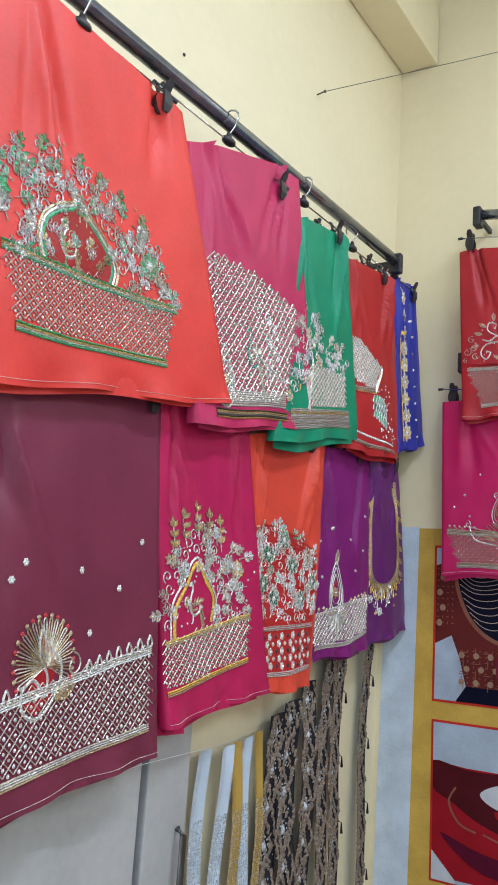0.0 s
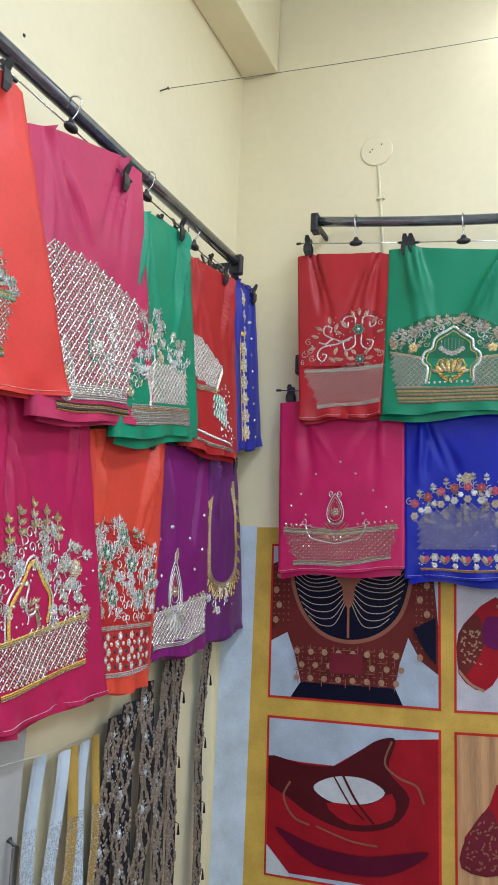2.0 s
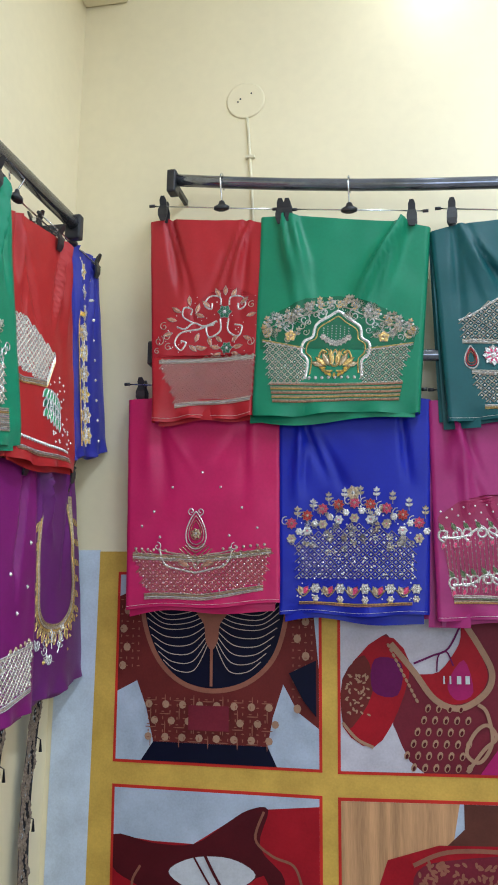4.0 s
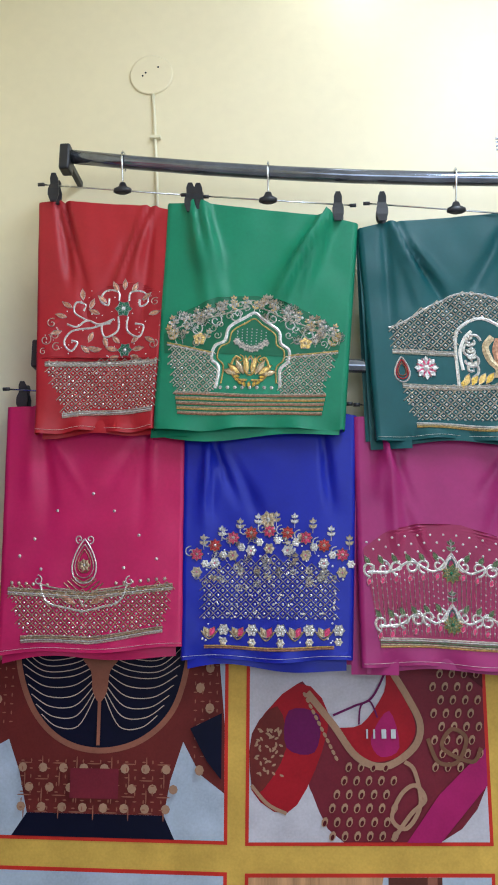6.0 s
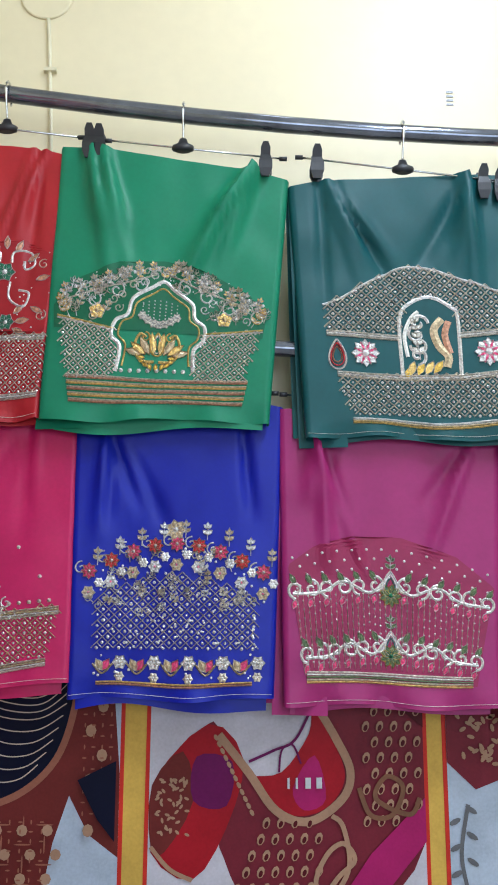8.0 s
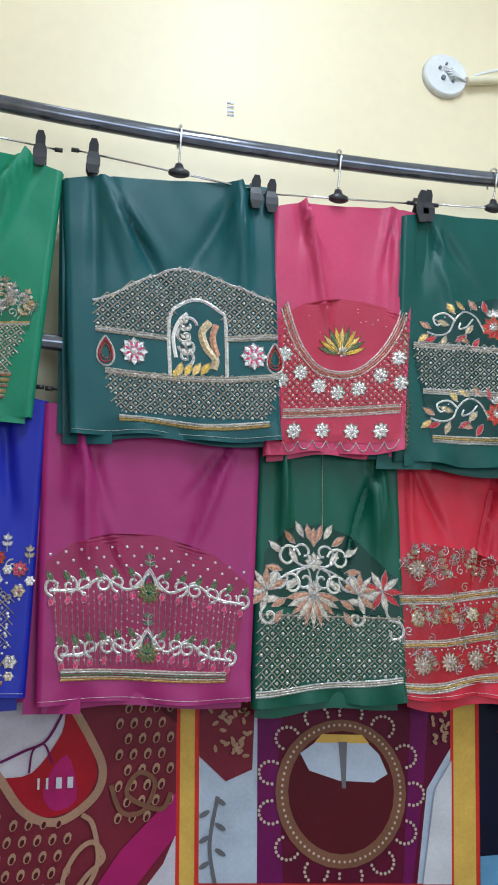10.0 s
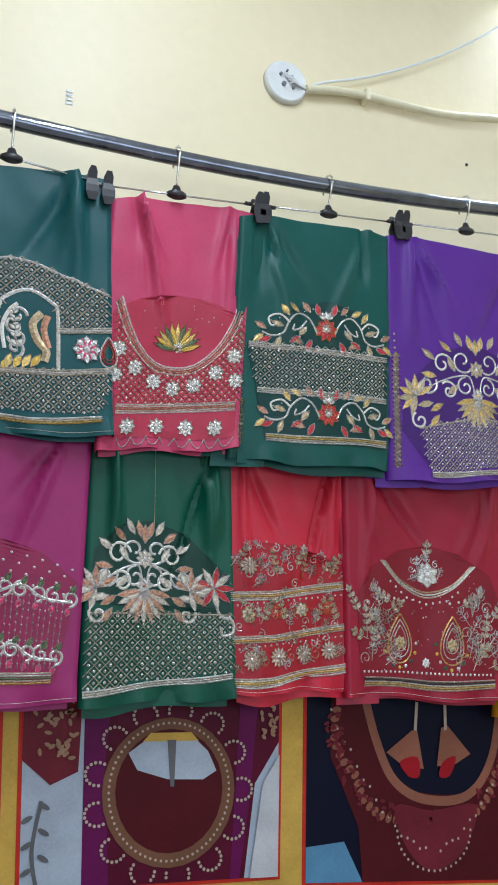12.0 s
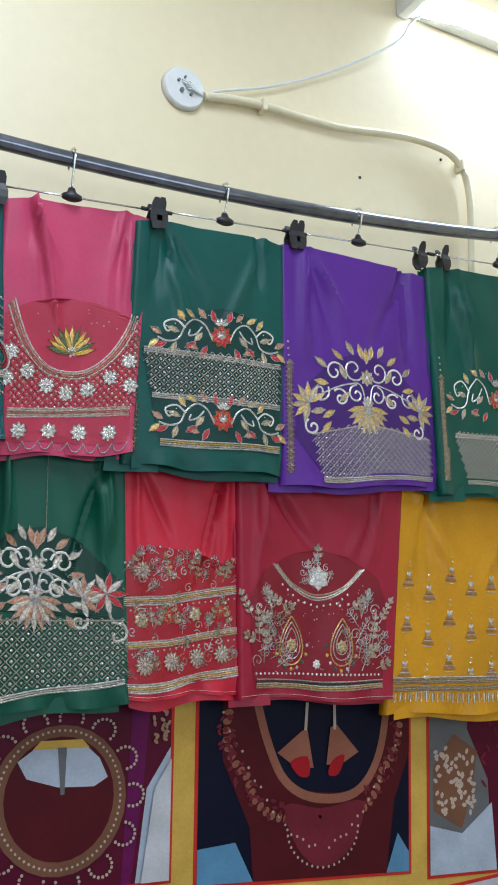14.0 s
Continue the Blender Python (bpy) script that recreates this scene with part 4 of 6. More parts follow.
# scarlet: slanting corded bands with florets between
e = Stitch(rr, "sewn_patch", "darker red sewn-on panel")
e.patch([(0.0, 0.42), (0.25, 0.33), (0.6, 0.35), (0.97, 0.43), (0.96, 0.93), (0.02, 0.95)], fabric("deep_scarlet", (0.36, 0.010, 0.022)))
e.done()
for v, n in ((0.525, 5), (0.72, 4), (0.90, 5)):
    e = Stitch(rr, "slanting_band", "silver and gold slanting cords")
    e.band([(0.0, v + 0.035), (0.35, v + 0.03), (0.7, v), (1.0, v - 0.02)], (SILVER, PALE, GOLD, SILVER, PALE)[:n], 0.0032, 0.003)
    e.done()
e = Stitch(rr, "floral_band", "silver medallions and leafy sprigs")
for k in range(4):
    u = 0.15 + 0.23 * k
    e.flower(u, 0.44 - 0.005 * k, 0.017, 12, SILVER, PALE, COPPER) if k == 0 else e.spray(u, 0.49, 120 - 20 * k, 0.04, 4, COPPER, GOLD, SILVER)
    e.spray(u + 0.08, 0.70, 60 + 50 * (k % 2), 0.04, 4, ANTIQUE, SILVER, SILVER)
    e.flower(u - 0.02, 0.655 - 0.01 * k, 0.013, 7, (SILVER, RED_THREAD)[k % 2], PALE, GOLD)
    e.flower(u, 0.855 - 0.012 * k, 0.017, 12, SILVER, PALE, COPPER)
    e.scroll(u + 0.11, 0.855 - 0.012 * k, 0.012, 90, COPPER, 0.0024, 1.2, 1)
e.row([(0.0, 0.62), (1.0, 0.565)], 0.011, 0.002, PALE)
e.row([(0.0, 0.81), (1.0, 0.755)], 0.011, 0.002, PALE)
e.row([(0.02, 0.40), (0.3, 0.33), (0.6, 0.36), (1.0, 0.42)], 0.014, 0.002, PALE)
e.foliage([(0.0, 0.54), (0.0, 0.40), (0.3, 0.34), (0.7, 0.38), (1, 0.46), (1, 0.50)], 26, (ANTIQUE, None), (SILVER, PALE), 0.017)
e.foliage([(0.0, 0.90), (0.0, 0.60), (1, 0.55), (1, 0.86)], 36, (ANTIQUE, None), (SILVER, PALE), 0.017)
e.done()

# crimson: neckline arc, a flower and two paisleys
e = Stitch(crim, "sewn_patch", "darker crimson sewn-on panel")
e.patch([(0.06, 0.56), (0.14, 0.42), (0.32, 0.33), (0.48, 0.30), (0.66, 0.33), (0.86, 0.42), (0.93, 0.56), (0.92, 0.92), (0.08, 0.92)], fabric("deep_crimson", (0.22, 0.005, 0.018)))
e.done()
e = Stitch(crim, "neckline_arc", "silver beaded arc with a flower")
for k in range(3):
    e.curve([(0.20 + 0.012 * k, 0.385), (0.32, 0.49 - 0.01 * k), (0.47, 0.545 - 0.012 * k), (0.63, 0.50 - 0.01 * k), (0.77 - 0.012 * k, 0.385)], 0.0032, (SILVER, PALE, ANTIQUE)[k])
e.flower(0.48, 0.44, 0.023, 6, PALE, STONE, SILVER, 30)
e.spray(0.48, 0.37, 90, 0.024, 2, ANTIQUE, PALE, PALE)
e.row([(0.26, 0.48), (0.36, 0.55), (0.48, 0.575), (0.6, 0.555), (0.70, 0.49)], 0.011, 0.0024, STONE)
e.done()
for f in (1, -1):
    e = Stitch(crim, "paisley_motif", "gold and silver paisley with green beads")
    cu = 0.48 + f * 0.16
    e.drop(cu, 0.735, 0.031, (GOLD, PALE, SILVER), f, 1.35, ANTIQUE)
    for i in range(9):
        a = math.pi * (1.0 + i / 8)
        e.bead(cu + 0.034 * math.cos(a) / crim.w, 0.755 - 0.042 * math.sin(a) / crim.h, 0.0035, (DEEP_GREEN, YELLOW_THREAD, PALE)[i % 3])
    for k, (u, v, a) in enumerate(((0.28, 0.62, 75), (0.36, 0.74, 85), (0.25, 0.74, 60), (0.40, 0.64, 60), (0.33, 0.84, 95), (0.20, 0.58, 30))):
        e.spray(0.48 + f * u, v, 90 - f * (90 - a), 0.045, 4, (None, ANTIQUE)[k % 2], SILVER, PALE)
    for k in range(6):
        e.bead(0.48 + f * (0.14 + 0.055 * k), 0.565 - 0.012 * k + 0.004 * k * k, 0.0028, STONE)
    e.done()
e = Stitch(crim, "corded_border")
e.band([(0.10, 0.915), (0.5, 0.92), (0.92, 0.905)], (SILVER, DARK_THREAD, PALE, GOLD, SILVER))
e.row([(0.10, 0.89), (0.92, 0.88)], 0.009, 0.0024, STONE)
e.foliage([(0.10, 0.86), (0.10, 0.56), (0.26, 0.56), (0.30, 0.86)], 12, (ANTIQUE, None), (SILVER, PALE), 0.026, 0.15)
e.foliage([(0.68, 0.86), (0.72, 0.56), (0.88, 0.54), (0.88, 0.86)], 12, (ANTIQUE, None), (SILVER, PALE), 0.026, 0.15)
e.foliage([(0.36, 0.46), (0.4, 0.36), (0.56, 0.36), (0.6, 0.46)], 8, (PALE, SILVER), (PALE,), 0.016, 0.3)
e.flower(0.48, 0.84, 0.009, 7, PALE, STONE)
e.scatter([(0.08, 0.55), (0.3, 0.40), (0.7, 0.40), (0.92, 0.55), (0.9, 0.88), (0.1, 0.88)], 70, 0.0013, PALE)
e.done()

# mustard: bells on strings and a beaded fringe
for i in range(6):
    for j in range(3):
        e = Stitch(yel, "bell_motif", "small silver bell on a bead string")
        u = 0.10 + 0.14 * i
        v = 0.40 + 0.20 * j + 0.06 * (i % 2) - 0.03 * ((i // 2) % 2)
        e.petal(u, v - 0.005, 60, 0.012, 0.008, SILVER)
        e.petal(u, v - 0.005, 120, 0.012, 0.008, SILVER)
        for k in range(4):
            q = 0.0055 + 0.0030 * k
            e.line([(u - q / yel.w, v + 0.011 * k), (u + q / yel.w, v + 0.011 * k)], 0.0034, (SILVER, COPPER)[k % 2])
        e.row([(u - 0.02, v + 0.048), (u + 0.03, v + 0.048)], 0.004, 0.0016, PALE)
        e.row([(u, v - 0.075), (u, v - 0.03)], 0.007, 0.0022, PALE)
        e.done()
e = Stitch(yel, "beaded_fringe", "antique gold bands with a bead fringe")
e.band([(0.03, 0.845), (1.0, 0.835)], (PALE, ANTIQUE, SILVER, ANTIQUE))
e.band([(0.03, 0.885), (1.0, 0.875)], (ANTIQUE, SILVER, ANTIQUE))
for i in range(60):
    e.line([(0.03 + 0.0165 * i, 0.91), (0.03 + 0.0165 * i, 0.94 + 0.01 * (i % 2))], 0.0026, (ANTIQUE, PALE)[i % 2])
e.done()

# orange-red: a bird in an arch, sprays, netted band
lattice_band(l_orange, [(0.035, 0.675), (0.285, 0.69), (0.535, 0.70), (0.785, 0.705)], [(0.085, 0.855), (0.285, 0.87), (0.485, 0.875), (0.705, 0.88)], 0.0125, SILVER, PALE, (GREEN_THREAD, GOLD, PALE, GREEN_THREAD))
e = Stitch(l_orange, "arched_bird", "silver bird under a green and silver arch")
ar = [(0.185, 0.685), (0.170, 0.63), (0.195, 0.575), (0.255, 0.535), (0.315, 0.515), (0.345, 0.485), (0.395, 0.53), (0.455, 0.57), (0.500, 0.62), (0.510, 0.66), (0.490, 0.70)]
e.patch([(0.195, 0.685), (0.190, 0.60), (0.345, 0.505), (0.490, 0.62), (0.480, 0.695)], fabric("dark_red", (0.33, 0.012, 0.012)))
for k, q in enumerate((ANTIQUE, PALE, GREEN_THREAD)):
    e.curve([(0.31 + (u - 0.31) * (1 - 0.07 * k), 0.65 + (v - 0.65) * (1 - 0.07 * k)) for u, v in ar], 0.0048, q)
e.peacock(0.27, 0.655, 0.040, PALE, ANTIQUE, GREEN_THREAD)
e.foliage([(0.215, 0.68), (0.225, 0.60), (0.345, 0.53), (0.465, 0.62), (0.465, 0.68)], 12, (GREEN_THREAD, GOLD, PALE), (PALE, ANTIQUE), 0.018)
e.done()
e = Stitch(l_orange, "floral_spray", "green and antique gold leafy sprays")
for n, poly in ((64, [(-0.015, 0.66), (-0.015, 0.46), (0.095, 0.42), (0.235, 0.40), (0.355, 0.41), (0.345, 0.48), (0.195, 0.56), (0.155, 0.68)]), (78, [(0.355, 0.47), (0.375, 0.41), (0.495, 0.43), (0.615, 0.47), (0.735, 0.54), (0.775, 0.69), (0.525, 0.69), (0.515, 0.62)])):
    e.foliage(poly, int(1.5 * n), (GREEN_THREAD, None, PALE), (SILVER, PALE, PALE), 0.023, 0.35, 60, 110)
e.flower(0.67, 0.60, 0.023, 8, GREEN_THREAD, STONE, ANTIQUE)
e.flower(0.67, 0.60, 0.013, 7, PALE, STONE)
e.flower(0.02, 0.56, 0.022, 8, GREEN_THREAD, STONE, ANTIQUE)
for u, v in ((0.095, 0.43), (0.175, 0.41), (0.255, 0.40), (0.345, 0.40), (0.435, 0.42), (0.535, 0.44), (0.635, 0.48)):
    e.spray(u, v + 0.03, 70, 0.022, 2, GREEN_THREAD, ANTIQUE, ANTIQUE)
e.scatter([(0.035, 0.40), (0.335, 0.36), (0.635, 0.42), (0.775, 0.55), (0.775, 0.68), (0.035, 0.66)], 50, 0.002, ANTIQUE)
e.done()

# deep rose: netted wedge with a peacock
wedge = [(0.08, 0.40), (0.25, 0.405), (0.45, 0.44), (0.65, 0.49), (0.90, 0.545), (0.76, 0.90), (0.12, 0.92)]
e = Stitch(l_pink, "net_panel", "close pale net with beads")
e.net(wedge, 0.0165, SILVER, PALE, 0.004, 0.0032)
e.done()
e = Stitch(l_pink, "peacock_motif", "silver and green peacock")
e.peacock(0.40, 0.77, 0.058, TEAL_THREAD, SILVER, GREEN_THREAD)
for k in range(7):
    e.scroll(0.60 + 0.035 * (k % 3), 0.60 + 0.026 * k, 0.016, 90, PALE, 0.0042, 1.2, 1)
e.drop(0.20, 0.82, 0.030, (PALE, SILVER, PALE), 1, 1.9, ANTIQUE)
for k in range(7):
    e.curve([(0.46, 0.74), (0.54 + 0.03 * k, 0.76 + 0.01 * k), (0.56 + 0.035 * k, 0.84 - 0.005 * k)], 0.0045, PALE)
e.done()
e = Stitch(l_pink, "striped_border", "pale, gold and black corded border")
for k in range(7):
    e.line([(0.16 + 0.041 * i, 0.875 + 0.008 * k) for i in range(15)], 0.0036, (PALE, SILVER)[k % 2])
e.band([(0.12, 0.938), (0.74, 0.945)], (DARK_THREAD, GOLD, SILVER, DARK_THREAD, GOLD))
e.done()

# sea green, rust red, indigo: seen edge on
e = Stitch(l_green, "arch_motif", "silver arch with leafy sprays")
e.net([(0.30, 0.66), (0.85, 0.70), (0.84, 0.86), (0.34, 0.86)], 0.012, SILVER, PALE, 0.004, 0.003)
e.foliage([(0.05, 0.46), (0.25, 0.42), (0.5, 0.5), (0.9, 0.62), (0.85, 0.70), (0.3, 0.66), (0.1, 0.85)], 44, (PALE, GOLD, TEAL_THREAD), (PALE, SILVER), 0.024)
e.curve([(0.30, 0.86), (0.34, 0.66), (0.25, 0.52), (0.14, 0.46)], 0.006, PALE)
e.peacock(0.18, 0.74, 0.05, TEAL_THREAD, PALE, GOLD)
e.done()
e = Stitch(l_green, "striped_border", "silver corded stripes")
for k in range(4):
    e.band([(0.10, 0.86 + 0.022 * k), (0.88, 0.865 + 0.022 * k)], (SILVER, PALE, GOLD if k < 1 else SILVER))
e.done()
e = Stitch(l_red, "fan_motif", "silver fan and a green lotus with dots")
e.net([(0.0, 0.40), (0.25, 0.42), (0.62, 0.53), (0.45, 0.66), (0.0, 0.62)], 0.0105, SILVER, PALE, 0.004, 0.003)
e.band([(0.62, 0.53), (0.48, 0.65), (0.2, 0.66), (0.0, 0.64)], (PALE, ANTIQUE, PALE, GOLD))
for k in range(3):
    for i in range(6):
        e.petal(0.42 + 0.05 * i, 0.80 - 0.04 * k + 0.01 * i, 40 + 12 * i, 0.030, 0.014, (GREEN_THREAD, DEEP_GREEN)[k % 2], PALE)
e.row([(0.15, 0.90), (0.85, 0.93)], 0.009, 0.004, PALE)
e.band([(0.10, 0.94), (0.85, 0.955)], (PALE, SILVER, ANTIQUE))
e.scatter([(0.5, 0.66), (0.75, 0.60), (0.92, 0.92), (0.5, 0.9)], 60, 0.003, STONE)
e.done()
e = Stitch(l_blue, "edge_motif", "gold and silver motifs down the edge")
for k in range(9):
    e.flower(0.40, 0.10 + 0.10 * k, 0.022, 7, (YELLOW_THREAD, GOLD)[k % 2], STONE, PALE)
    e.spray(0.40, 0.155 + 0.10 * k, 90, 0.03, 2, PALE, SILVER, SILVER)
    e.bead(0.72, 0.13 + 0.10 * k, 0.004, PALE)
e.line([(0.22, 0.05), (0.24, 0.5), (0.25, 0.95)], 0.006, GOLD)
e.done()

# maroon: a fan peacock and a netted band
lattice_band(l_maroon, [(0.0, 0.735), (0.5, 0.705), (0.96, 0.672)], [(0.0, 0.905), (0.5, 0.905), (0.95, 0.895)], 0.0165, SILVER, PALE, (PALE, SILVER, PALE, STONE), (SILVER, PALE, SILVER, ANTIQUE))
e = Stitch(l_maroon, "fan_peacock", "silver fan peacock with a red body")
for i in range(21):
    a = radians(-28 + 236 * i / 20)
    u, v = 0.395 + 0.060 * math.cos(a) / l_maroon.w, 0.65 - 0.062 * math.sin(a) / l_maroon.h
    for k in (-1, 1):
        b = a + 0.05 * k
        e.line([(0.40, 0.66), (0.395 + 0.053 * math.cos(b) / l_maroon.w, 0.65 - 0.055 * math.sin(b) / l_maroon.h), (u, v)], 0.0024, (SILVER, ANTIQUE)[i % 2])
    e.bead(u, v, 0.004, (RED_THREAD, ANTIQUE)[i % 2])
e.patch([(0.380, 0.578), (0.450, 0.658), (0.430, 0.738), (0.360, 0.778), (0.300, 0.748), (0.340, 0.678)], fabric("body_red", (0.36, 0.012, 0.02)))
e.curve([(0.380, 0.558), (0.420, 0.618), (0.480, 0.668), (0.450, 0.738), (0.380, 0.783), (0.310, 0.768), (0.290, 0.718), (0.340, 0.688), (0.380, 0.718), (0.350, 0.743)], 0.0055, PALE)
e.curve([(0.380, 0.568), (0.370, 0.628), (0.410, 0.688), (0.400, 0.738)], 0.005, PALE)
e.scroll(0.54, 0.675, 0.018, 90, SILVER, 0.003, 1.1, -1)
e.petal(0.45, 0.75, 20, 0.045, 0.02, ANTIQUE, GOLD)
e.done()
e = Stitch(l_maroon, "drop_fringe", "row of small silver loops")
for i in range(7):
    e.drop(0.62 + 0.055 * i, 0.688 - 0.0055 * i, 0.0075, (PALE, SILVER), 1, 1.3)
for i in range(5):
    e.drop(0.06 + 0.055 * i, 0.712, 0.0075, (PALE, SILVER), 1, 1.3)
for u, v in ((0.06, 0.46), (0.57, 0.43), (0.77, 0.49), (0.62, 0.60), (0.24, 0.44), (0.3, 0.40), (0.9, 0.36)):
    e.flower(u, v, 0.0062, 6, PALE, STONE)
e.done()

# raspberry: gold birds in an arch over a netted band
lattice_band(l_mag, [(0.0, 0.725), (0.45, 0.705), (0.86, 0.69)], [(0.0, 0.885), (0.45, 0.87), (0.82, 0.85)], 0.0135, SILVER, PALE, (YELLOW_THREAD, GOLD, ANTIQUE))
e = Stitch(l_mag, "floral_spray", "gold and silver leaf sprays round an arch")
e.foliage([(0.0, 0.71), (0.0, 0.46), (0.2, 0.40), (0.38, 0.36), (0.6, 0.41), (0.84, 0.47), (0.86, 0.68), (0.52, 0.69), (0.50, 0.58), (0.34, 0.47), (0.16, 0.56), (0.06, 0.70)], 120, (GOLD, PALE, ANTIQUE), (SILVER, PALE, PALE), 0.025, 0.3, 90, 110)
e.curve([(0.08, 0.72), (0.10, 0.62), (0.21, 0.55), (0.33, 0.48), (0.42, 0.55), (0.49, 0.61), (0.45, 0.69)], 0.008, YELLOW_THREAD)
e.curve([(0.05, 0.72), (0.07, 0.61), (0.19, 0.53), (0.33, 0.46), (0.44, 0.54), (0.52, 0.61), (0.48, 0.69)], 0.005, PALE)
e.peacock(0.25, 0.645, 0.045, PALE, ANTIQUE, STONE)
for k in range(5):
    e.spray(0.12 + 0.12 * k, 0.45 - 0.025 * (2 - abs(k - 2)), 90, 0.05, 3, (GOLD, ANTIQUE)[k % 2], SILVER, ANTIQUE)
e.flower(0.77, 0.52, 0.018, 8, PALE, STONE, GOLD)
e.scatter([(0.05, 0.5), (0.5, 0.3), (0.95, 0.5), (0.9, 0.7), (0.1, 0.7)], 70, 0.0028, PALE)
e.done()

# vermilion: green flowers on silver stems, dotted band
e = Stitch(l_orl, "sewn_patch", "red sewn-on panel")
e.patch([(0.02, 0.34), (0.2, 0.31), (0.6, 0.36), (0.95, 0.44), (0.93, 0.93), (0.12, 0.93)], fabric("panel_red", (0.42, 0.02, 0.02)))
e.done()
e = Stitch(l_orl, "flower_motif", "green flowers on curling silver stems")
for u, v in ((0.25, 0.44), (0.55, 0.49), (0.15, 0.56), (0.30, 0.62), (0.68, 0.63), (0.88, 0.56), (0.45, 0.38)):
    e.flower(u, v, 0.020, 7, DEEP_GREEN, STONE, SILVER)
e.foliage([(0.03, 0.70), (0.03, 0.36), (0.25, 0.32), (0.6, 0.38), (0.94, 0.46), (0.92, 0.72)], 84, (LEAF_THREAD, GREEN_THREAD, None), (SILVER, PALE, PALE), 0.023, 0.45)
e.curve([(0.1, 0.32), (0.16, 0.45), (0.08, 0.55), (0.14, 0.70)], 0.006, SILVER)
e.curve([(0.9, 0.70), (0.72, 0.55), (0.76, 0.45), (0.95, 0.48)], 0.005, SILVER)
e.done()
e = Stitch(l_orl, "dotted_band", "silver flowers and dark mirrors")
e.band([(0.06, 0.735), (0.92, 0.735)], (SILVER, PALE, SILVER))
e.band([(0.14, 0.925), (0.90, 0.91)], (PALE, SILVER, PALE))
for j in range(5):
    for i in range(9):
        u, v = 0.14 + 0.085 * i + 0.042 * (j % 2), 0.775 + 0.03 * j
        if (i + j) % 2:
            e.flower(u, v, 0.009, 5, PALE, STONE)
        else:
            e.bead(u, v, 0.005, (DARK_THREAD, SILVER)[j % 2])
e.done()

# plum and aubergine
lattice_band(l_pur, [(0.03, 0.785), (0.5, 0.745), (0.96, 0.715)], [(0.03, 0.945), (0.5, 0.93), (0.94, 0.895)], 0.0125, SILVER, PALE, (PALE, SILVER), (PALE, SILVER, PALE))
e = Stitch(l_pur, "drop_motif", "tall silver drop with a red heart")
e.drop(0.38, 0.665, 0.034, (PALE, STONE, SILVER, RED_THREAD), 1, 1.9, ANTIQUE)
e.petal(0.38, 0.545, 90, 0.035, 0.012, ANTIQUE, SILVER)
for i in range(7):
    e.petal(0.38, 0.79, 180 + 30 * i, 0.05, 0.014, SILVER, PALE)
e.row([(0.62, 0.725), (0.96, 0.695)], 0.018, 0.005, ANTIQUE)
e.row([(0.02, 0.765), (0.25, 0.75)], 0.018, 0.005, ANTIQUE)
for u, v in ((0.1, 0.42), (0.3, 0.36), (0.62, 0.42), (0.85, 0.48), (0.7, 0.58), (0.15, 0.6), (0.9, 0.30)):
    e.bead(u, v, 0.0045, PALE)
e.done()
e = Stitch(l_pur2, "neckline_border", "antique gold neckline with leaves")
neck = [(0.20, 0.19), (0.18, 0.45), (0.20, 0.62), (0.36, 0.69), (0.58, 0.69), (0.76, 0.60), (0.80, 0.38), (0.80, 0.08)]
for k in range(4):
    e.curve([(0.48 + (u - 0.48) * (1 + 0.07 * k), v + 0.012 * k) for u, v in neck], 0.0055, (ANTIQUE, SILVER, GOLD, ANTIQUE)[k])
for i in range(len(neck) - 1):
    for t in (0, 0.33, 0.66):
        u, v = neck[i][0] + (neck[i + 1][0] - neck[i][0]) * t, neck[i][1] + (neck[i + 1][1] - neck[i][1]) * t
        e.petal(0.48 + (u - 0.48) * 1.25, v + 0.04, 270 + (u - 0.48) * 150, 0.024, 0.012, ANTIQUE, GOLD)
e.foliage([(0.2, 0.76), (0.55, 0.74), (0.4, 0.86)], 6, (GOLD, ANTIQUE), (PALE,), 0.025)
e.scatter([(0.2, 0.85), (0.9, 0.6), (0.9, 0.9)], 14, 0.004, GOLD)
e.done()

# ---- rails and hangers ----
def rail(m, pts, r, label, stands, d, end):
    t = thing("clothes_rail", m, label, "clothes rail")
    part("pipe", tube(pts, r, 16), PIPE, t, "glossy black pipe")
    for a, z in stands:
        part("wall_bracket", tube([(a, -d, z - 0.004), (a, -d * 0.5, z - 0.012), (a, 0.0, z - 0.012)], 0.008, 10), PIPE, t)
        part("bracket_plate", tube([(a, -0.006, z - 0.012), (a, 0.0, z - 0.012)], 0.024, 16), PIPE, t)
    a, z = end
    part("end_socket", box(a - 0.011, a + 0.010, -d - 0.017, -d + 0.017, z - 0.034, z + 0.019, bevel=0.004), BLACK_PLASTIC, t)
    part("wall_arm", box(a - 0.005, a + 0.005, -d + 0.017, 0.0, z - 0.012, z + 0.002, bevel=0.002), BLACK_PLASTIC, t)
    return t


rail(BACK, [(0.27 + 0.14 * k, -0.104, rod_z(0.27 + 0.14 * k)) for k in range(18)], 0.0132, "glossy black pipe rail on the yellow wall", [(2.6, rod_z(2.6))], 0.104, (0.276, rod_z(0.276)))


def side_z(a):
    return 2.277 + 0.034 * a


def side_low_z(a):
    return 1.852 + 0.062 * a


def low_z(x):
    return 2.065 - 0.090 * x + 0.026 * x * x


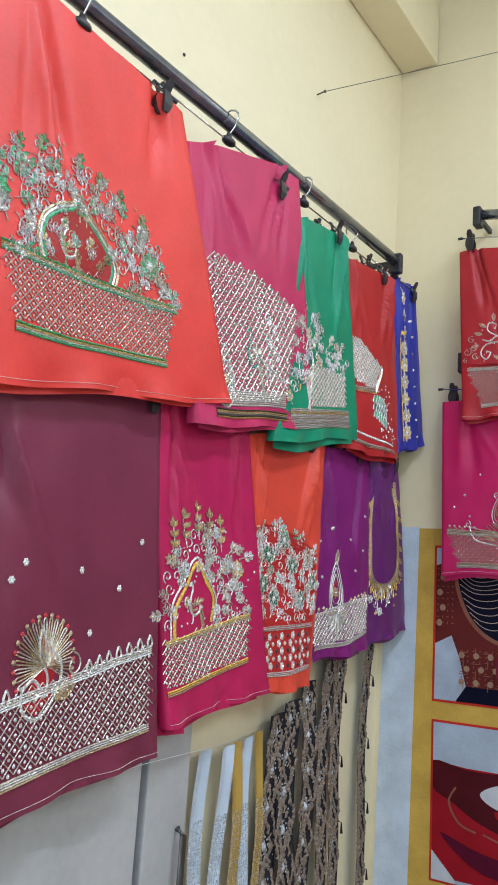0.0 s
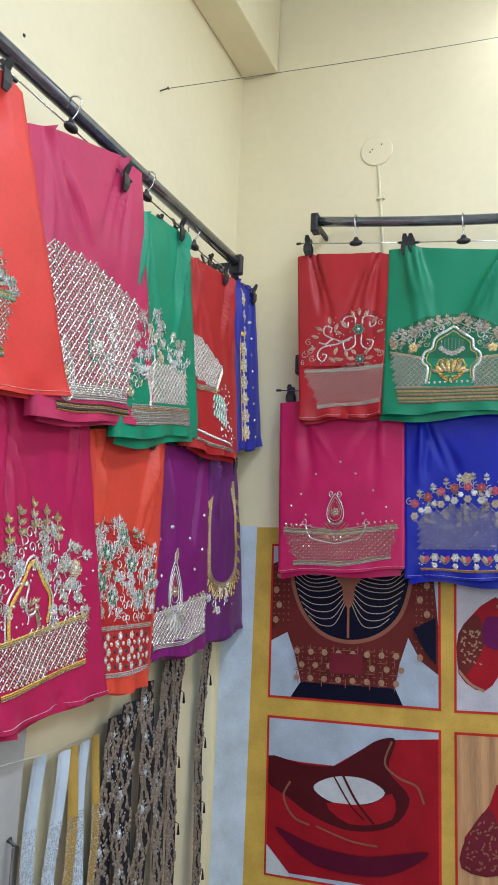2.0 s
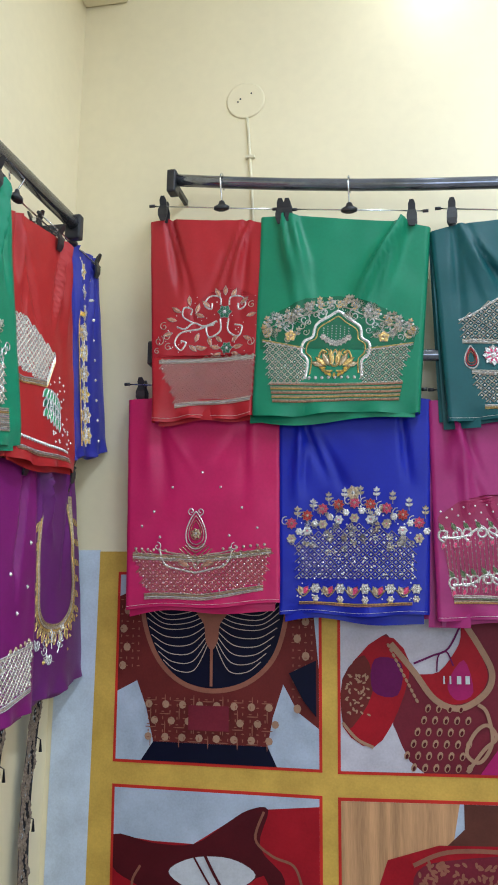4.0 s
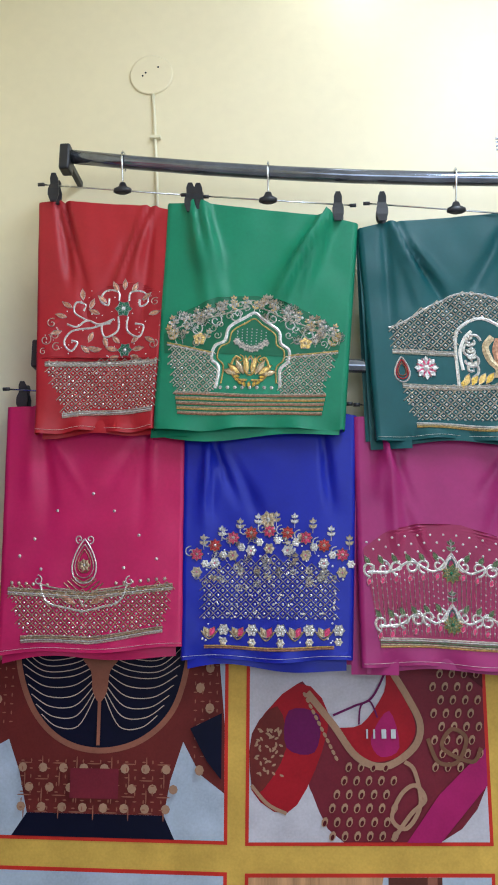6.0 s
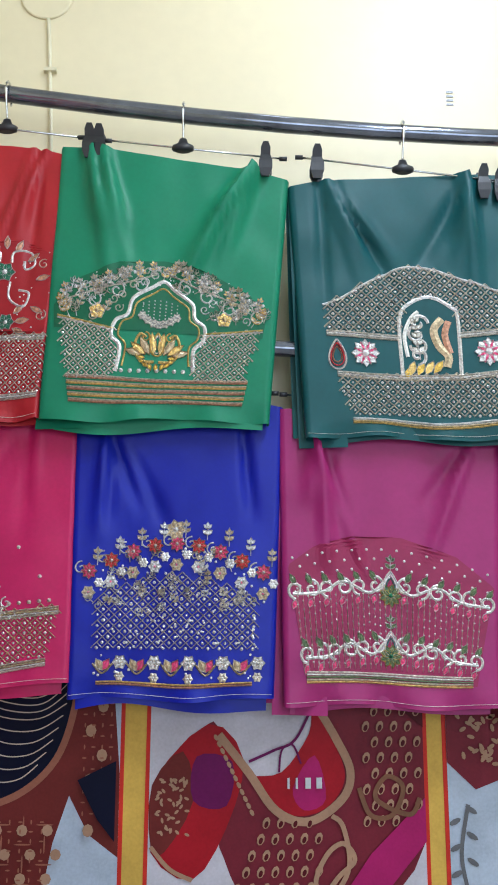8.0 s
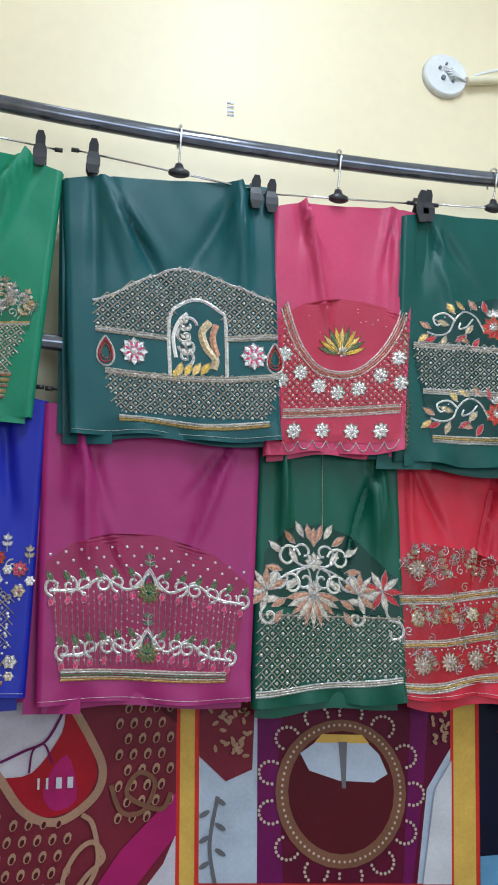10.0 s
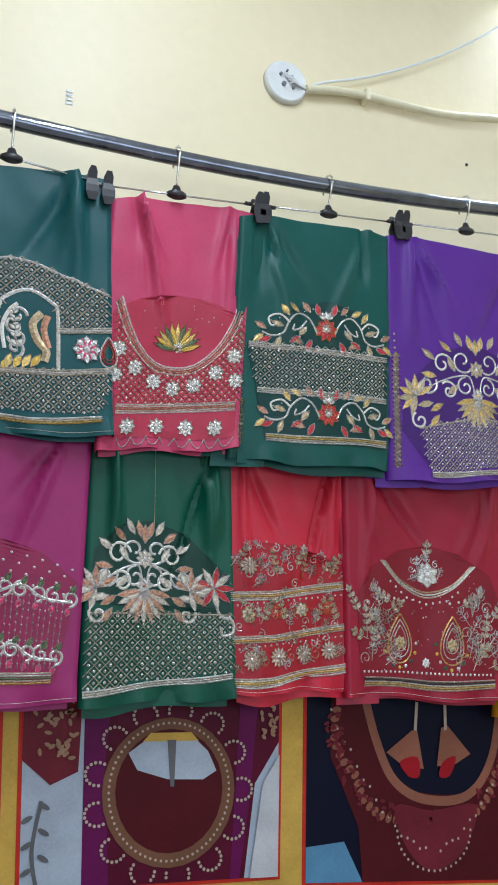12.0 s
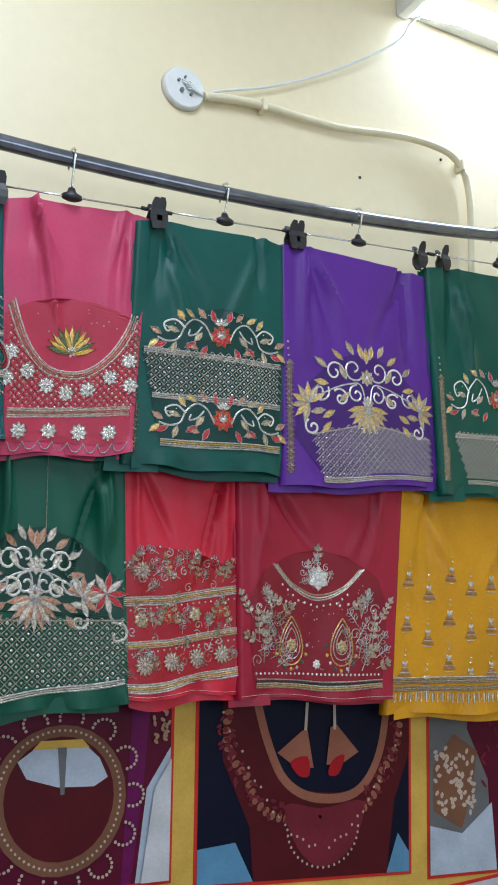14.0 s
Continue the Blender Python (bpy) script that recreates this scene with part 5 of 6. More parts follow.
rail(LEFT, [(a, -0.114, side_z(a)) for a in (-2.6, -1.6, -0.9, -0.258)], 0.0142, "glossy black pipe rail on the side wall", [(-2.4, side_z(-2.4))], 0.114, (-0.256, side_z(-0.256)))
rail(BACK, [(0.23 + 0.18 * k, -0.074, low_z(0.23 + 0.18 * k)) for k in range(14)], 0.0125, "lower black pipe rail behind the cloth", [(0.34, low_z(0.34)), (1.5, low_z(1.5)), (2.5, low_z(2.5))], 0.074, (0.236, low_z(0.236)))
rail(LEFT, [(a, -0.084, side_low_z(a)) for a in (-2.6, -1.2, -0.17)], 0.0125, "lower black pipe rail on the side wall", [(-2.4, side_low_z(-2.4)), (-1.3, side_low_z(-1.3)), (-0.22, side_low_z(-0.22))], 0.084, (-0.175, side_low_z(-0.175)))


def hanger(m, hook, clips, z_bar, z_rod, d, r_rod=0.0155, tilt=0.0, back=0.0):
    """A wire trouser hanger: hook over the rail, boss, bar and two spring clips."""
    t = thing("clip_hanger", m @ pose(hook, -d, z_bar), "wire hanger with two black plastic clips", "hanger", "clip hangers on the rails")
    h = z_rod - z_bar
    R = r_rod + 0.004
    pts = [(0, 0, 0.012), (0, -0.001, h * 0.35), (0, -R * 0.6, h - R * 0.9), (0, -R, h)]
    pts += [(0, -R * math.cos(a), h + R * math.sin(a)) for a in (0.5, 1.0, 1.57, 2.1, 2.6, 3.1)] + [(0, R * 0.9, h - 0.010)]
    part("hook", tube(pts, 0.0019, 8), CHROME, t, "bright wire hook")
    boss = tube([(0, 0, -0.006), (0, 0, -0.003), (0, 0, 0.003), (0, 0, 0.008), (0, 0, 0.016)], [0.006, 0.0095, 0.0095, 0.0045, 0.003], 12)
    for v in boss.verts:
        v.co.x *= 1.85
    part("boss", boss, BLACK_PLASTIC, t, "black plastic centre piece")
    a0, a1 = clips[0] - hook - 0.028, clips[1] - hook + 0.028
    part("bar", tube([(a0, 0, tilt * a0), (0, 0, 0), (a1, 0, tilt * a1)], 0.0016, 8), CHROME, t, "thin steel bar")
    for a in (a0, a1):
        part("bar_cap", tube([(a - 0.006, 0, tilt * a), (a + 0.006, 0, tilt * a)], 0.0036, 8), BLACK_PLASTIC, t)
    for c in clips:
        a = c - hook
        b = bmesh.new()
        z = tilt * a
        y0 = back if c == clips[0] else 0.0
        for s in (-1, 1):
            prof = [(0.004, 0.018), (0.0075, 0.010), (0.0075, 0.0), (0.0105, -0.012), (0.0105, -0.024), (0.006, -0.036)]
            ring = []
            for w, zz in prof:
                y = y0 + s * (0.004 + 0.008 * max(0, zz / 0.018) + 0.0045 * (1 if -0.03 < zz < 0 else 0.2))
                ring.append([b.verts.new((a - w, y, z + zz)), b.verts.new((a + w, y, z + zz)), b.verts.new((a + w, y + s * 0.004, z + zz)), b.verts.new((a - w, y + s * 0.004, z + zz))])
            for q, w in zip(ring, ring[1:]):
                for k in range(4):
                    b.faces.new((q[k], q[(k + 1) % 4], w[(k + 1) % 4], w[k]))
            b.faces.new(ring[0])
            b.faces.new(ring[-1][::-1])
        clip = part("clip", b, BLACK_PLASTIC, t, "black plastic spring clip")
        part("spring", tube([(a - 0.005, y0, z), (a + 0.005, y0, z)], 0.005, 10), CHROME, clip)
    return t


for hook, c0, c1, zb, tilt in ((0.388, 0.257, 0.520, 2.354, -0.109), (0.666, 0.535, 0.796, 2.326, -0.097), (1.013, 0.877, 1.138, 2.296, -0.109), (1.282, 1.164, 1.429, 2.284, 0.050), (1.569, 1.440, 1.712, 2.300, 0.053), (1.870, 1.727, 2.027, 2.317, 0.054), (2.254, 2.090, 2.423, 2.338, 0.055)):
    hanger(BACK, hook, (c0, c1), zb, rod_z(hook), 0.104, 0.0148, tilt)
for hook, c0, c1, zb, tilt in ((0.341, 0.204, 0.478, 1.962, -0.068), (0.669, 0.552, 0.785, 1.946, -0.055), (0.988, 0.854, 1.124, 1.926, -0.065), (1.262, 1.176, 1.369, 1.903, -0.030), (1.493, 1.413, 1.587, 1.902, -0.005), (1.782, 1.648, 1.923, 1.901, -0.005), (2.139, 1.993, 2.294, 1.899, -0.005)):
    hanger(BACK, hook, (c0, c1), zb, low_z(hook), 0.072, 0.0125, tilt, 0.02)
for hook, c0, c1, z, d, tilt in ((-1.431, -1.613, -1.241, 2.179, 0.131, 0.016), (-1.042, -1.225, -0.860, 2.199, 0.124, 0.031), (-0.747, -0.893, -0.595, 2.212, 0.116, 0.035), (-0.494, -0.644, -0.323, 2.212, 0.107, 0.040), (-0.238, -0.367, -0.121, 2.236, 0.104, 0.043)):
    hanger(LEFT, hook, (c0, c1), z, side_z(hook), d, 0.0142, tilt, 0.022)
for hook, c0, c1, z, d, tilt in ((-1.343, -1.517, -1.158, 1.701, 0.094, 0.066), (-0.998, -1.195, -0.907, 1.724, 0.088, 0.067), (-0.724, -0.898, -0.601, 1.741, 0.082, 0.065), (-0.460, -0.626, -0.349, 1.760, 0.076, 0.073), (-0.213, -0.374, -0.120, 1.778, 0.07, 0.079)):
    hanger(LEFT, hook, (c0, c1), z, side_low_z(hook), d, 0.0125, tilt, 0.022)

# ---- wall fittings ----
GREY_PART = vary(material("grey_terminals", (0.16, 0.17, 0.20), 0.4), (0.16, 0.17, 0.20), 60, 0.2)
t = thing("round_cover_plate", BACK @ pose(0.415, 0, 2.671), "painted-over round cover plate on the wall", "cover plate")
part("plate", tube([(0, 0.0, 0), (0, -0.0025, 0), (0, -0.004, 0)], [0.046, 0.046, 0.043], 32), WALL, t)
for x, z in ((-0.012, 0.004), (0.014, 0.016), (-0.018, -0.003)):
    part("screw_hole", tube([(x, -0.0048, z), (x, -0.003, z)], 0.0022, 8), DARK_GAP, t)
t = thing("thin_cable", BACK, "thin cream cable running down the wall", "cable")
part("cable", tube([(0.420, -0.004, 2.624), (0.424, -0.004, 2.585), (0.428, -0.004, 2.521), (0.434, -0.004, 2.436), (0.440, -0.004, 2.311)], 0.0035, 8), CREAM_PLASTIC, t)
part("cable_clip", box(0.418, 0.440, -0.011, 0.0, 2.520, 2.527, bevel=0.001), CREAM_PLASTIC, t)
t = thing("junction_box", BACK @ pose(1.539, 0, 2.616), "round white junction box with open wiring", "junction box")
part("base", tube([(0, 0.0, 0), (0, -0.010, 0), (0, -0.014, 0)], [0.045, 0.044, 0.041], 32), WHITE_PLASTIC, t)
for x, z, r in ((-0.014, 0.010, 0.004), (0.008, 0.006, 0.007), (-0.008, -0.010, 0.006), (0.012, -0.014, 0.004), (0.018, 0.002, 0.004), (0.0, 0.020, 0.003)):
    part("terminal", tube([(x, -0.019, z), (x, -0.013, z)], r * 0.75, 10), GREY_PART, t)
for k in range(4):
    part("wire_end", tube([(0.004 * k - 0.008, -0.018, 0.012 - 0.006 * k), (0.012, -0.024, 0.002 - 0.003 * k), (0.040, -0.014, -0.010)], 0.0016, 6), WHITE_PLASTIC, t)
t = thing("conduit", BACK, "cream plastic conduit clipped to the wall", "conduit")
pts = smoothed([(1.580, -0.014, 2.607), (1.652, -0.014, 2.620), (1.730, -0.014, 2.625), (1.893, -0.014, 2.625), (2.069, -0.014, 2.650), (2.176, -0.014, 2.653), (2.244, -0.014, 2.632), (2.276, -0.014, 2.550), (2.260, -0.014, 2.336), (2.233, -0.014, 2.014)], False, 5)
part("pipe", tube(pts, 0.0085, 12), CREAM_PLASTIC, t)
for x, z in ((1.715, 2.625), (2.254, 2.620)):
    part("saddle_clip", box(x - 0.005, x + 0.005, -0.027, 0.0, z - 0.016, z + 0.012, bevel=0.003), CREAM_PLASTIC, t)
t = thing("lamp_cord", BACK, "thin white twisted cord from the box to the lamp", "cord")
pts = smoothed([(1.591, -0.014, 2.616), (1.622, -0.012, 2.633), (1.734, -0.012, 2.675), (1.874, -0.012, 2.747), (2.008, -0.014, 2.833), (2.095, -0.02, 2.901), (2.122, -0.03, 2.945), (2.166, -0.045, 2.983)], False, 5)
part("cord", tube(pts, 0.0028, 8), WHITE_PLASTIC, t)
t = thing("wall_tube_lamp", BACK, "lit white tube lamp on the wall", "tube lamp")
part("batten", box(2.13, 3.33, -0.034, 0.0, 2.985, 3.028, bevel=0.004), WHITE_PLASTIC, t)
part("end_cap", box(2.105, 2.135, -0.085, 0.0, 2.975, 3.035, bevel=0.004), WHITE_PLASTIC, t)
part("tube", tube([(2.136, -0.062, 3.006), (3.30, -0.062, 3.006)], 0.019, 16), TUBE, t, "glowing tube")
# tube added out of view, as a body for the overhead fill
t = thing("added_ceiling_tube", BACK, "lit white tube lamp on the ceiling", "tube lamp")
part("batten", box(1.21, 1.29, -1.80, -0.50, 3.18, W_TOP, bevel=0.004), WHITE_PLASTIC, t)
part("tube", tube([(1.25, -0.53, 3.162), (1.25, -1.77, 3.162)], 0.0145, 14), TUBE, t, "glowing tube")
t = thing("wall_bulb", BACK @ pose(0.849, 0, 0), "lit white bulb in an angled holder on the wall", "lamp bulb")
part("holder_plate", tube([(0, 0, 3.070), (0, -0.012, 3.070)], 0.034, 20), WHITE_PLASTIC, t)
part("holder", tube([(0, -0.01, 3.070), (0, -0.04, 3.062), (0, -0.055, 3.035)], 0.019, 14), WHITE_PLASTIC, t)
part("bulb", tube([(0, -0.056, 3.035), (0, -0.058, 3.015), (0, -0.060, 2.990), (0, -0.062, 2.950), (0, -0.063, 2.920), (0, -0.064, 2.906), (0, -0.064, 2.901)], [0.016, 0.027, 0.033, 0.034, 0.030, 0.018, 0.004], 20), BULB, t, "glowing white bulb")
t = thing("wall_mark", BACK, "small dark printed mark on the wall", "wall mark")
for k in range(4):
    part("bar", box(1.114, 1.126, -0.0012, 0.0, 2.474 + 0.008 * k, 2.478 + 0.008 * k), DARK_WIRE, t)
for m, a, z in ((BACK, 1.966, 2.530), (LEFT, -1.037, 2.410), (BACK, 2.208, 2.632)):
    t = thing("nail_hole", m, "small dark nail hole in the plaster", "nail hole")
    part("hole", tube([(a, -0.002, z), (a, 0.0, z)], [0.0028, 0.004], 8), DARK_GAP, t)
t = thing("nail", LEFT @ pose(-0.512, 0, 2.621), "bent nail that holds a string", "nail")
part("shank", tube([(0, 0, 0), (0, -0.02, 0.003)], 0.002, 8), DARK_WIRE, t)
part("head", tube([(0, -0.02, 0.003), (0, -0.023, 0.0035)], 0.004, 8), DARK_WIRE, t)
nail_at = LEFT @ Vector((-0.512, -0.02, 2.624))
t = thing("string", BACK, "thin dark string stretched from a nail", "string")
q = Vector((1.354, -0.01, 2.950))
part("strand", tube([nail_at.lerp(q, k / 14) - Vector((0, 0, 0.016 * math.sin(math.pi * k / 14))) for k in range(15)], 0.0008, 6), DARK_WIRE, t)

# ---- trims on the side wall ----
PALE_RIBBON = cloth_material("pale_blue_ribbon", (0.50, 0.58, 0.68), 0.35)
GOLD_RIBBON = cloth_material("gold_ribbon", (0.42, 0.27, 0.06), 0.4)
BLACK_RIBBON = cloth_material("black_ribbon", (0.012, 0.013, 0.02), 0.6)
LACE = thread_material("brown_lace", (0.24, 0.19, 0.15), 0.5, 0.4)
GLASS_BEAD = thread_material("grey_crystal", (0.55, 0.60, 0.66), 0.15, 0.4)


def ribbon(a, w, z0, z1, mat, label, seed, kind):
    """A hanging length of trim: a waved band with beadwork of its own."""
    r = random.Random(seed)
    t = thing("hanging_trim", LEFT, label, "trim", "lengths of trim on the side wall")
    n, ph = 46, r.uniform(0, 6)

    def at(s, v, lift=0.0):
        z = z0 + (z1 - z0) * v
        x = a + w * (s - 0.5) + 0.006 * math.sin(4 * v + ph)
        return Vector((x, -0.022 - 0.006 * math.sin(9 * v + ph) - 0.003 * math.cos(6 * s) - lift, z + (0.006 * (s - 0.5))))
    k = 6
    verts = [at(i / k, j / n) for j in range(n + 1) for i in range(k + 1)]
    faces = [(j * (k + 1) + i, (j + 1) * (k + 1) + i, (j + 1) * (k + 1) + i + 1, j * (k + 1) + i + 1) for j in range(n) for i in range(k)]
    part_raw("band", verts, faces, mat, t, smooth=True)
    vs, fs = [], []

    def dot(s, v, rad, ang=0.0, long=1.0):
        o = len(vs)
        c = at(s, v)
        for q in range(6):
            b = math.pi / 3 * q
            x, z = rad * math.cos(b), rad * long * math.sin(b)
            vs.append(c + Vector((x * math.cos(ang) - z * math.sin(ang), -0.0006, x * math.sin(ang) + z * math.cos(ang))))
        vs.append(c + Vector((0, -0.0006 - rad * 0.7, 0)))
        fs.extend([(o + q, o + (q + 1) % 6, o + 6) for q in range(6)])
    L = z0 - z1
    if kind == "sequin":
        v = 0.19
        while v < 1:
            for s in [0.06 + 0.11 * q for q in range(9)]:
                if r.random() < 0.85:
                    dot(s + r.uniform(-0.03, 0.03), v, r.uniform(0.0018, 0.0030))
            v += 0.0052 / L
        part_raw("sequins", vs, fs, GLASS_BEAD if mat is PALE_RIBBON else ANTIQUE, t, "crystal sequin work")
    else:
        v = 0.01
        while v < 1:
            for e in (0.14, 0.86, 0.32, 0.68, 0.5):
                dot(e + 0.12 * math.sin(60 * v * L + 7 * e) + r.uniform(-0.05, 0.05), v, r.uniform(0.003, 0.0062), r.uniform(0, 3), 1.5)
            v += 0.0058 / L
        part_raw("lace_work", vs, fs, LACE, t, "brown metal lace work")
        vs, fs = [], []
        v = 0.05
        while v < 1:
            dot(0.5, v, 0.0095 if w > 0.06 else 0.006, 0, 1.3)
            for q in range(10):
                dot(0.5 + 0.20 * math.cos(0.63 * q), v + 0.017 * math.sin(0.63 * q) / L, 0.0026)
            v += 0.075 / L
        for _ in range(int(90 * L)):
            dot(r.uniform(0.05, 0.95), r.random(), r.uniform(0.0015, 0.003))
        part_raw("crystals", vs, fs, GLASS_BEAD, t, "clear crystals")
        if kind == "tassel":
            for q in range(5):
                p = at(1.0, 0.10 + 0.17 * q)
                part("tassel", tube([p, p + Vector((0.012, -0.002, -0.006)), p + Vector((0.014, -0.002, -0.03))], [0.0012, 0.0012, 0.0035], 6), BLACK_RIBBON, t)
    return t


for k, (a, w, z, mat) in enumerate(((-0.825, 0.042, 1.117, PALE_RIBBON), (-0.761, 0.042, 1.119, PALE_RIBBON), (-0.711, 0.036, 1.121, GOLD_RIBBON), (-0.666, 0.036, 1.126, PALE_RIBBON), (-0.626, 0.029, 1.133, GOLD_RIBBON))):
    ribbon(a, w, z, 0.45, mat, "pale blue satin ribbon with crystal ends" if mat is PALE_RIBBON else "gold satin ribbon with a beaded end", 50 + k, "sequin")
for k, (a, w, z, kind) in enumerate(((-0.572, 0.073, 1.167, "lace"), (-0.498, 0.078, 1.189, "lace"), (-0.422, 0.067, 1.226, "lace"), (-0.336, 0.052, 1.274, "lace"), (-0.274, 0.051, 1.281, "tassel"), (-0.123, 0.046, 1.318, "tassel"))):
    ribbon(a, w, z, 0.42, BLACK_RIBBON, "black ribbon with brown beaded lace and crystals", 60 + k, kind)
t = thing("nylon_line", LEFT, "clear nylon line that carries the trims", "line")
part("strand", tube([(-2.2, -0.10, 1.310), (-1.376, -0.09, 1.110), (-1.050, -0.06, 1.125), (-0.799, -0.03, 1.124), (-0.600, -0.015, 1.137)], 0.0006, 6), WHITE_PLASTIC, t)

# grey cupboard below the side rail
t = thing("wall_cupboard", LEFT, "dull grey-white cupboard set in the side wall", "cupboard")
part("body", box(-2.3, -0.876, -0.012, -0.001, 0.05, 1.26, bevel=0.003), GREY_DOOR, t)
for a0, a1 in ((-1.65, -1.020), (-1.001, -0.883)):
    dr = part("door", box(a0, a1, -0.034, -0.013, 0.08, 1.24, bevel=0.004), GREY_DOOR, t)
    if a0 > -1.1:
        part("handle", tube([(-0.911, -0.036, 1.00), (-0.911, -0.05, 0.99), (-0.911, -0.05, 0.87), (-0.911, -0.036, 0.86)], 0.006, 8), DARK_WIRE, dr, "dark slim handle")
part("gap_strip", box(-1.020, -1.001, -0.016, -0.013, 0.08, 1.24), DARK_GAP, t)

# ---- banner with printed photographs ----
def ink(name, color, rough=0.45, amount=0.17, scale=14):
    return vary(material("ink_" + name, color, rough, 0, 0.12), color, scale, amount)


INK = {n: ink(n, c) for n, c in dict(gold=(0.58, 0.37, 0.075), margin=(0.55, 0.62, 0.72), red_line=(0.52, 0.03, 0.02), sky=(0.40, 0.46, 0.56), lavender=(0.50, 0.48, 0.54), navy=(0.003, 0.004, 0.018), maroon=(0.13, 0.020, 0.018), maroon2=(0.15, 0.016, 0.028), copper=(0.26, 0.10, 0.065), red=(0.31, 0.008, 0.016), darkred=(0.072, 0.006, 0.010), crimson=(0.088, 0.004, 0.022), magenta=(0.33, 0.012, 0.11), plum=(0.12, 0.006, 0.075), tan=(0.34, 0.20, 0.13), bronze=(0.17, 0.078, 0.045), white=(0.52, 0.53, 0.57), wood=(0.50, 0.28, 0.14), brown=(0.10, 0.032, 0.022), grey=(0.13, 0.13, 0.14), blue=(0.10, 0.24, 0.40), thread=(0.46, 0.36, 0.30)).items()}
# wood boards in one print
vary(INK["wood"], (0.50, 0.28, 0.14), 6, 0.35, stretch=(9, 1, 0.4))

banner = thing("photo_banner", BACK, "gold vinyl banner with red-framed garment photographs", "banner")
part("margin", box(0.012, 0.104, -0.003, -0.0005, 0.05, 1.617), INK["margin"], banner, "pale blue margin")
part("ground_sheet", box(0.104, 3.0, -0.003, -0.0005, 0.05, 1.614), INK["gold"], banner, "plain gold vinyl")


class Photo:
    """One printed photograph: shapes in 0..1 across and 0..1 down, each a thin layer of ink."""

    def __init__(self, corners, ground, label):
        self.c, self.k = [Vector((x, 0, z)) for x, z in corners], 0
        self.w = ((self.c[1] - self.c[0]).length + (self.c[2] - self.c[3]).length) / 2
        self.h = ((self.c[3] - self.c[0]).length + (self.c[2] - self.c[1]).length) / 2
        b = bmesh.new()
        rim = [Vector((x, 0, z)) for x, z in corners]
        for p, dx, dz in zip(rim, (-1, 1, 1, -1), (1, 1, -1, -1)):
            p.x += 0.006 * dx
            p.z += 0.006 * dz
        front = [b.verts.new(p + Vector((0, -0.0042, 0))) for p in rim]
        rear = [b.verts.new(p + Vector((0, -0.003, 0))) for p in rim]
        b.faces.new(front)
        b.faces.new(rear[::-1])
        for q in range(4):
            b.faces.new((front[q], rear[q], rear[(q + 1) % 4], front[(q + 1) % 4]))
        self.ob = part("photograph", b, INK["red_line"], banner, label)
        self.shape("backdrop", [(0, 0), (1, 0), (1, 1), (0, 1)], ground)

    def at(self, x, y, lift=0.0):
        x, y = min(max(x, 0), 1), min(max(y, 0), 1)
        p = self.c[0].lerp(self.c[1], x).lerp(self.c[3].lerp(self.c[2], x), y)
        return Vector((p.x, -0.0046 - lift, p.z))

    def shape(self, name, pts, color, smooth=0):
        self.k += 1
        if smooth:
            pts = [p for p in smoothed(pts, True, smooth) if 0 <= p[0] <= 1 and 0 <= p[1] <= 1]
        b = bmesh.new()
        vs = []
        for p in pts:
            q = self.at(*p, 0.0003 * self.k)
            if not vs or (q - vs[-1].co).length > 1e-5:
                vs.append(b.verts.new(q))
        if (vs[0].co - vs[-1].co).length < 1e-5:
            b.verts.remove(vs.pop())
        f = b.faces.new(vs)
        f.normal_update()
        bmesh.ops.triangulate(b, faces=[f])
        bmesh.ops.recalc_face_normals(b, faces=b.faces)
        return part(name, b, INK[color], self.ob)

    def marks(self, name, items, color):
        """Many small marks of one ink: (x, y, rx, ry, turn)."""
        self.k += 1
        verts, faces = [], []
        W, H = self.w, self.h
        for x, y, rx, ry, a in items:
            if not (0.01 < x < 0.99 and 0.01 < y < 0.99):
                continue
            o, c, s = len(verts), math.cos(radians(a)), math.sin(radians(a))
            for q in range(8):
                u, v = rx * math.cos(q * math.pi / 4), ry * math.sin(q * math.pi / 4)
                verts.append(self.at(x + (u * c - v * s) / W, y + (u * s + v * c) / H, 0.0003 * self.k + 0.000012 * (len(faces) % 20)))
            faces.append(tuple(range(o + 7, o - 1, -1)))
        return tagged(part_raw(name, verts, faces, INK[color], self.ob), kind="stuff")

    def stroke(self, name, pts, w, color, smooth=6):
        self.k += 1
        q = smoothed(pts, False, smooth) if smooth else pts
        verts, faces = [], []
        W, H = self.w, self.h
        for i, (x, y) in enumerate(q):
            a, b = q[max(i - 1, 0)], q[min(i + 1, len(q) - 1)]
            dx, dy = (b[0] - a[0]) * W, (b[1] - a[1]) * H
            n = math.hypot(dx, dy) or 1
            for s in (-1, 1):
                verts.append(self.at(x - s * dy / n * w / 2 / W, y + s * dx / n * w / 2 / H, 0.0003 * self.k + 0.000005 * i))
            if i:
                faces.append((2 * i - 2, 2 * i - 1, 2 * i + 1, 2 * i))
        return part_raw(name, verts, faces, INK[color], self.ob)


rng = random.Random(9)
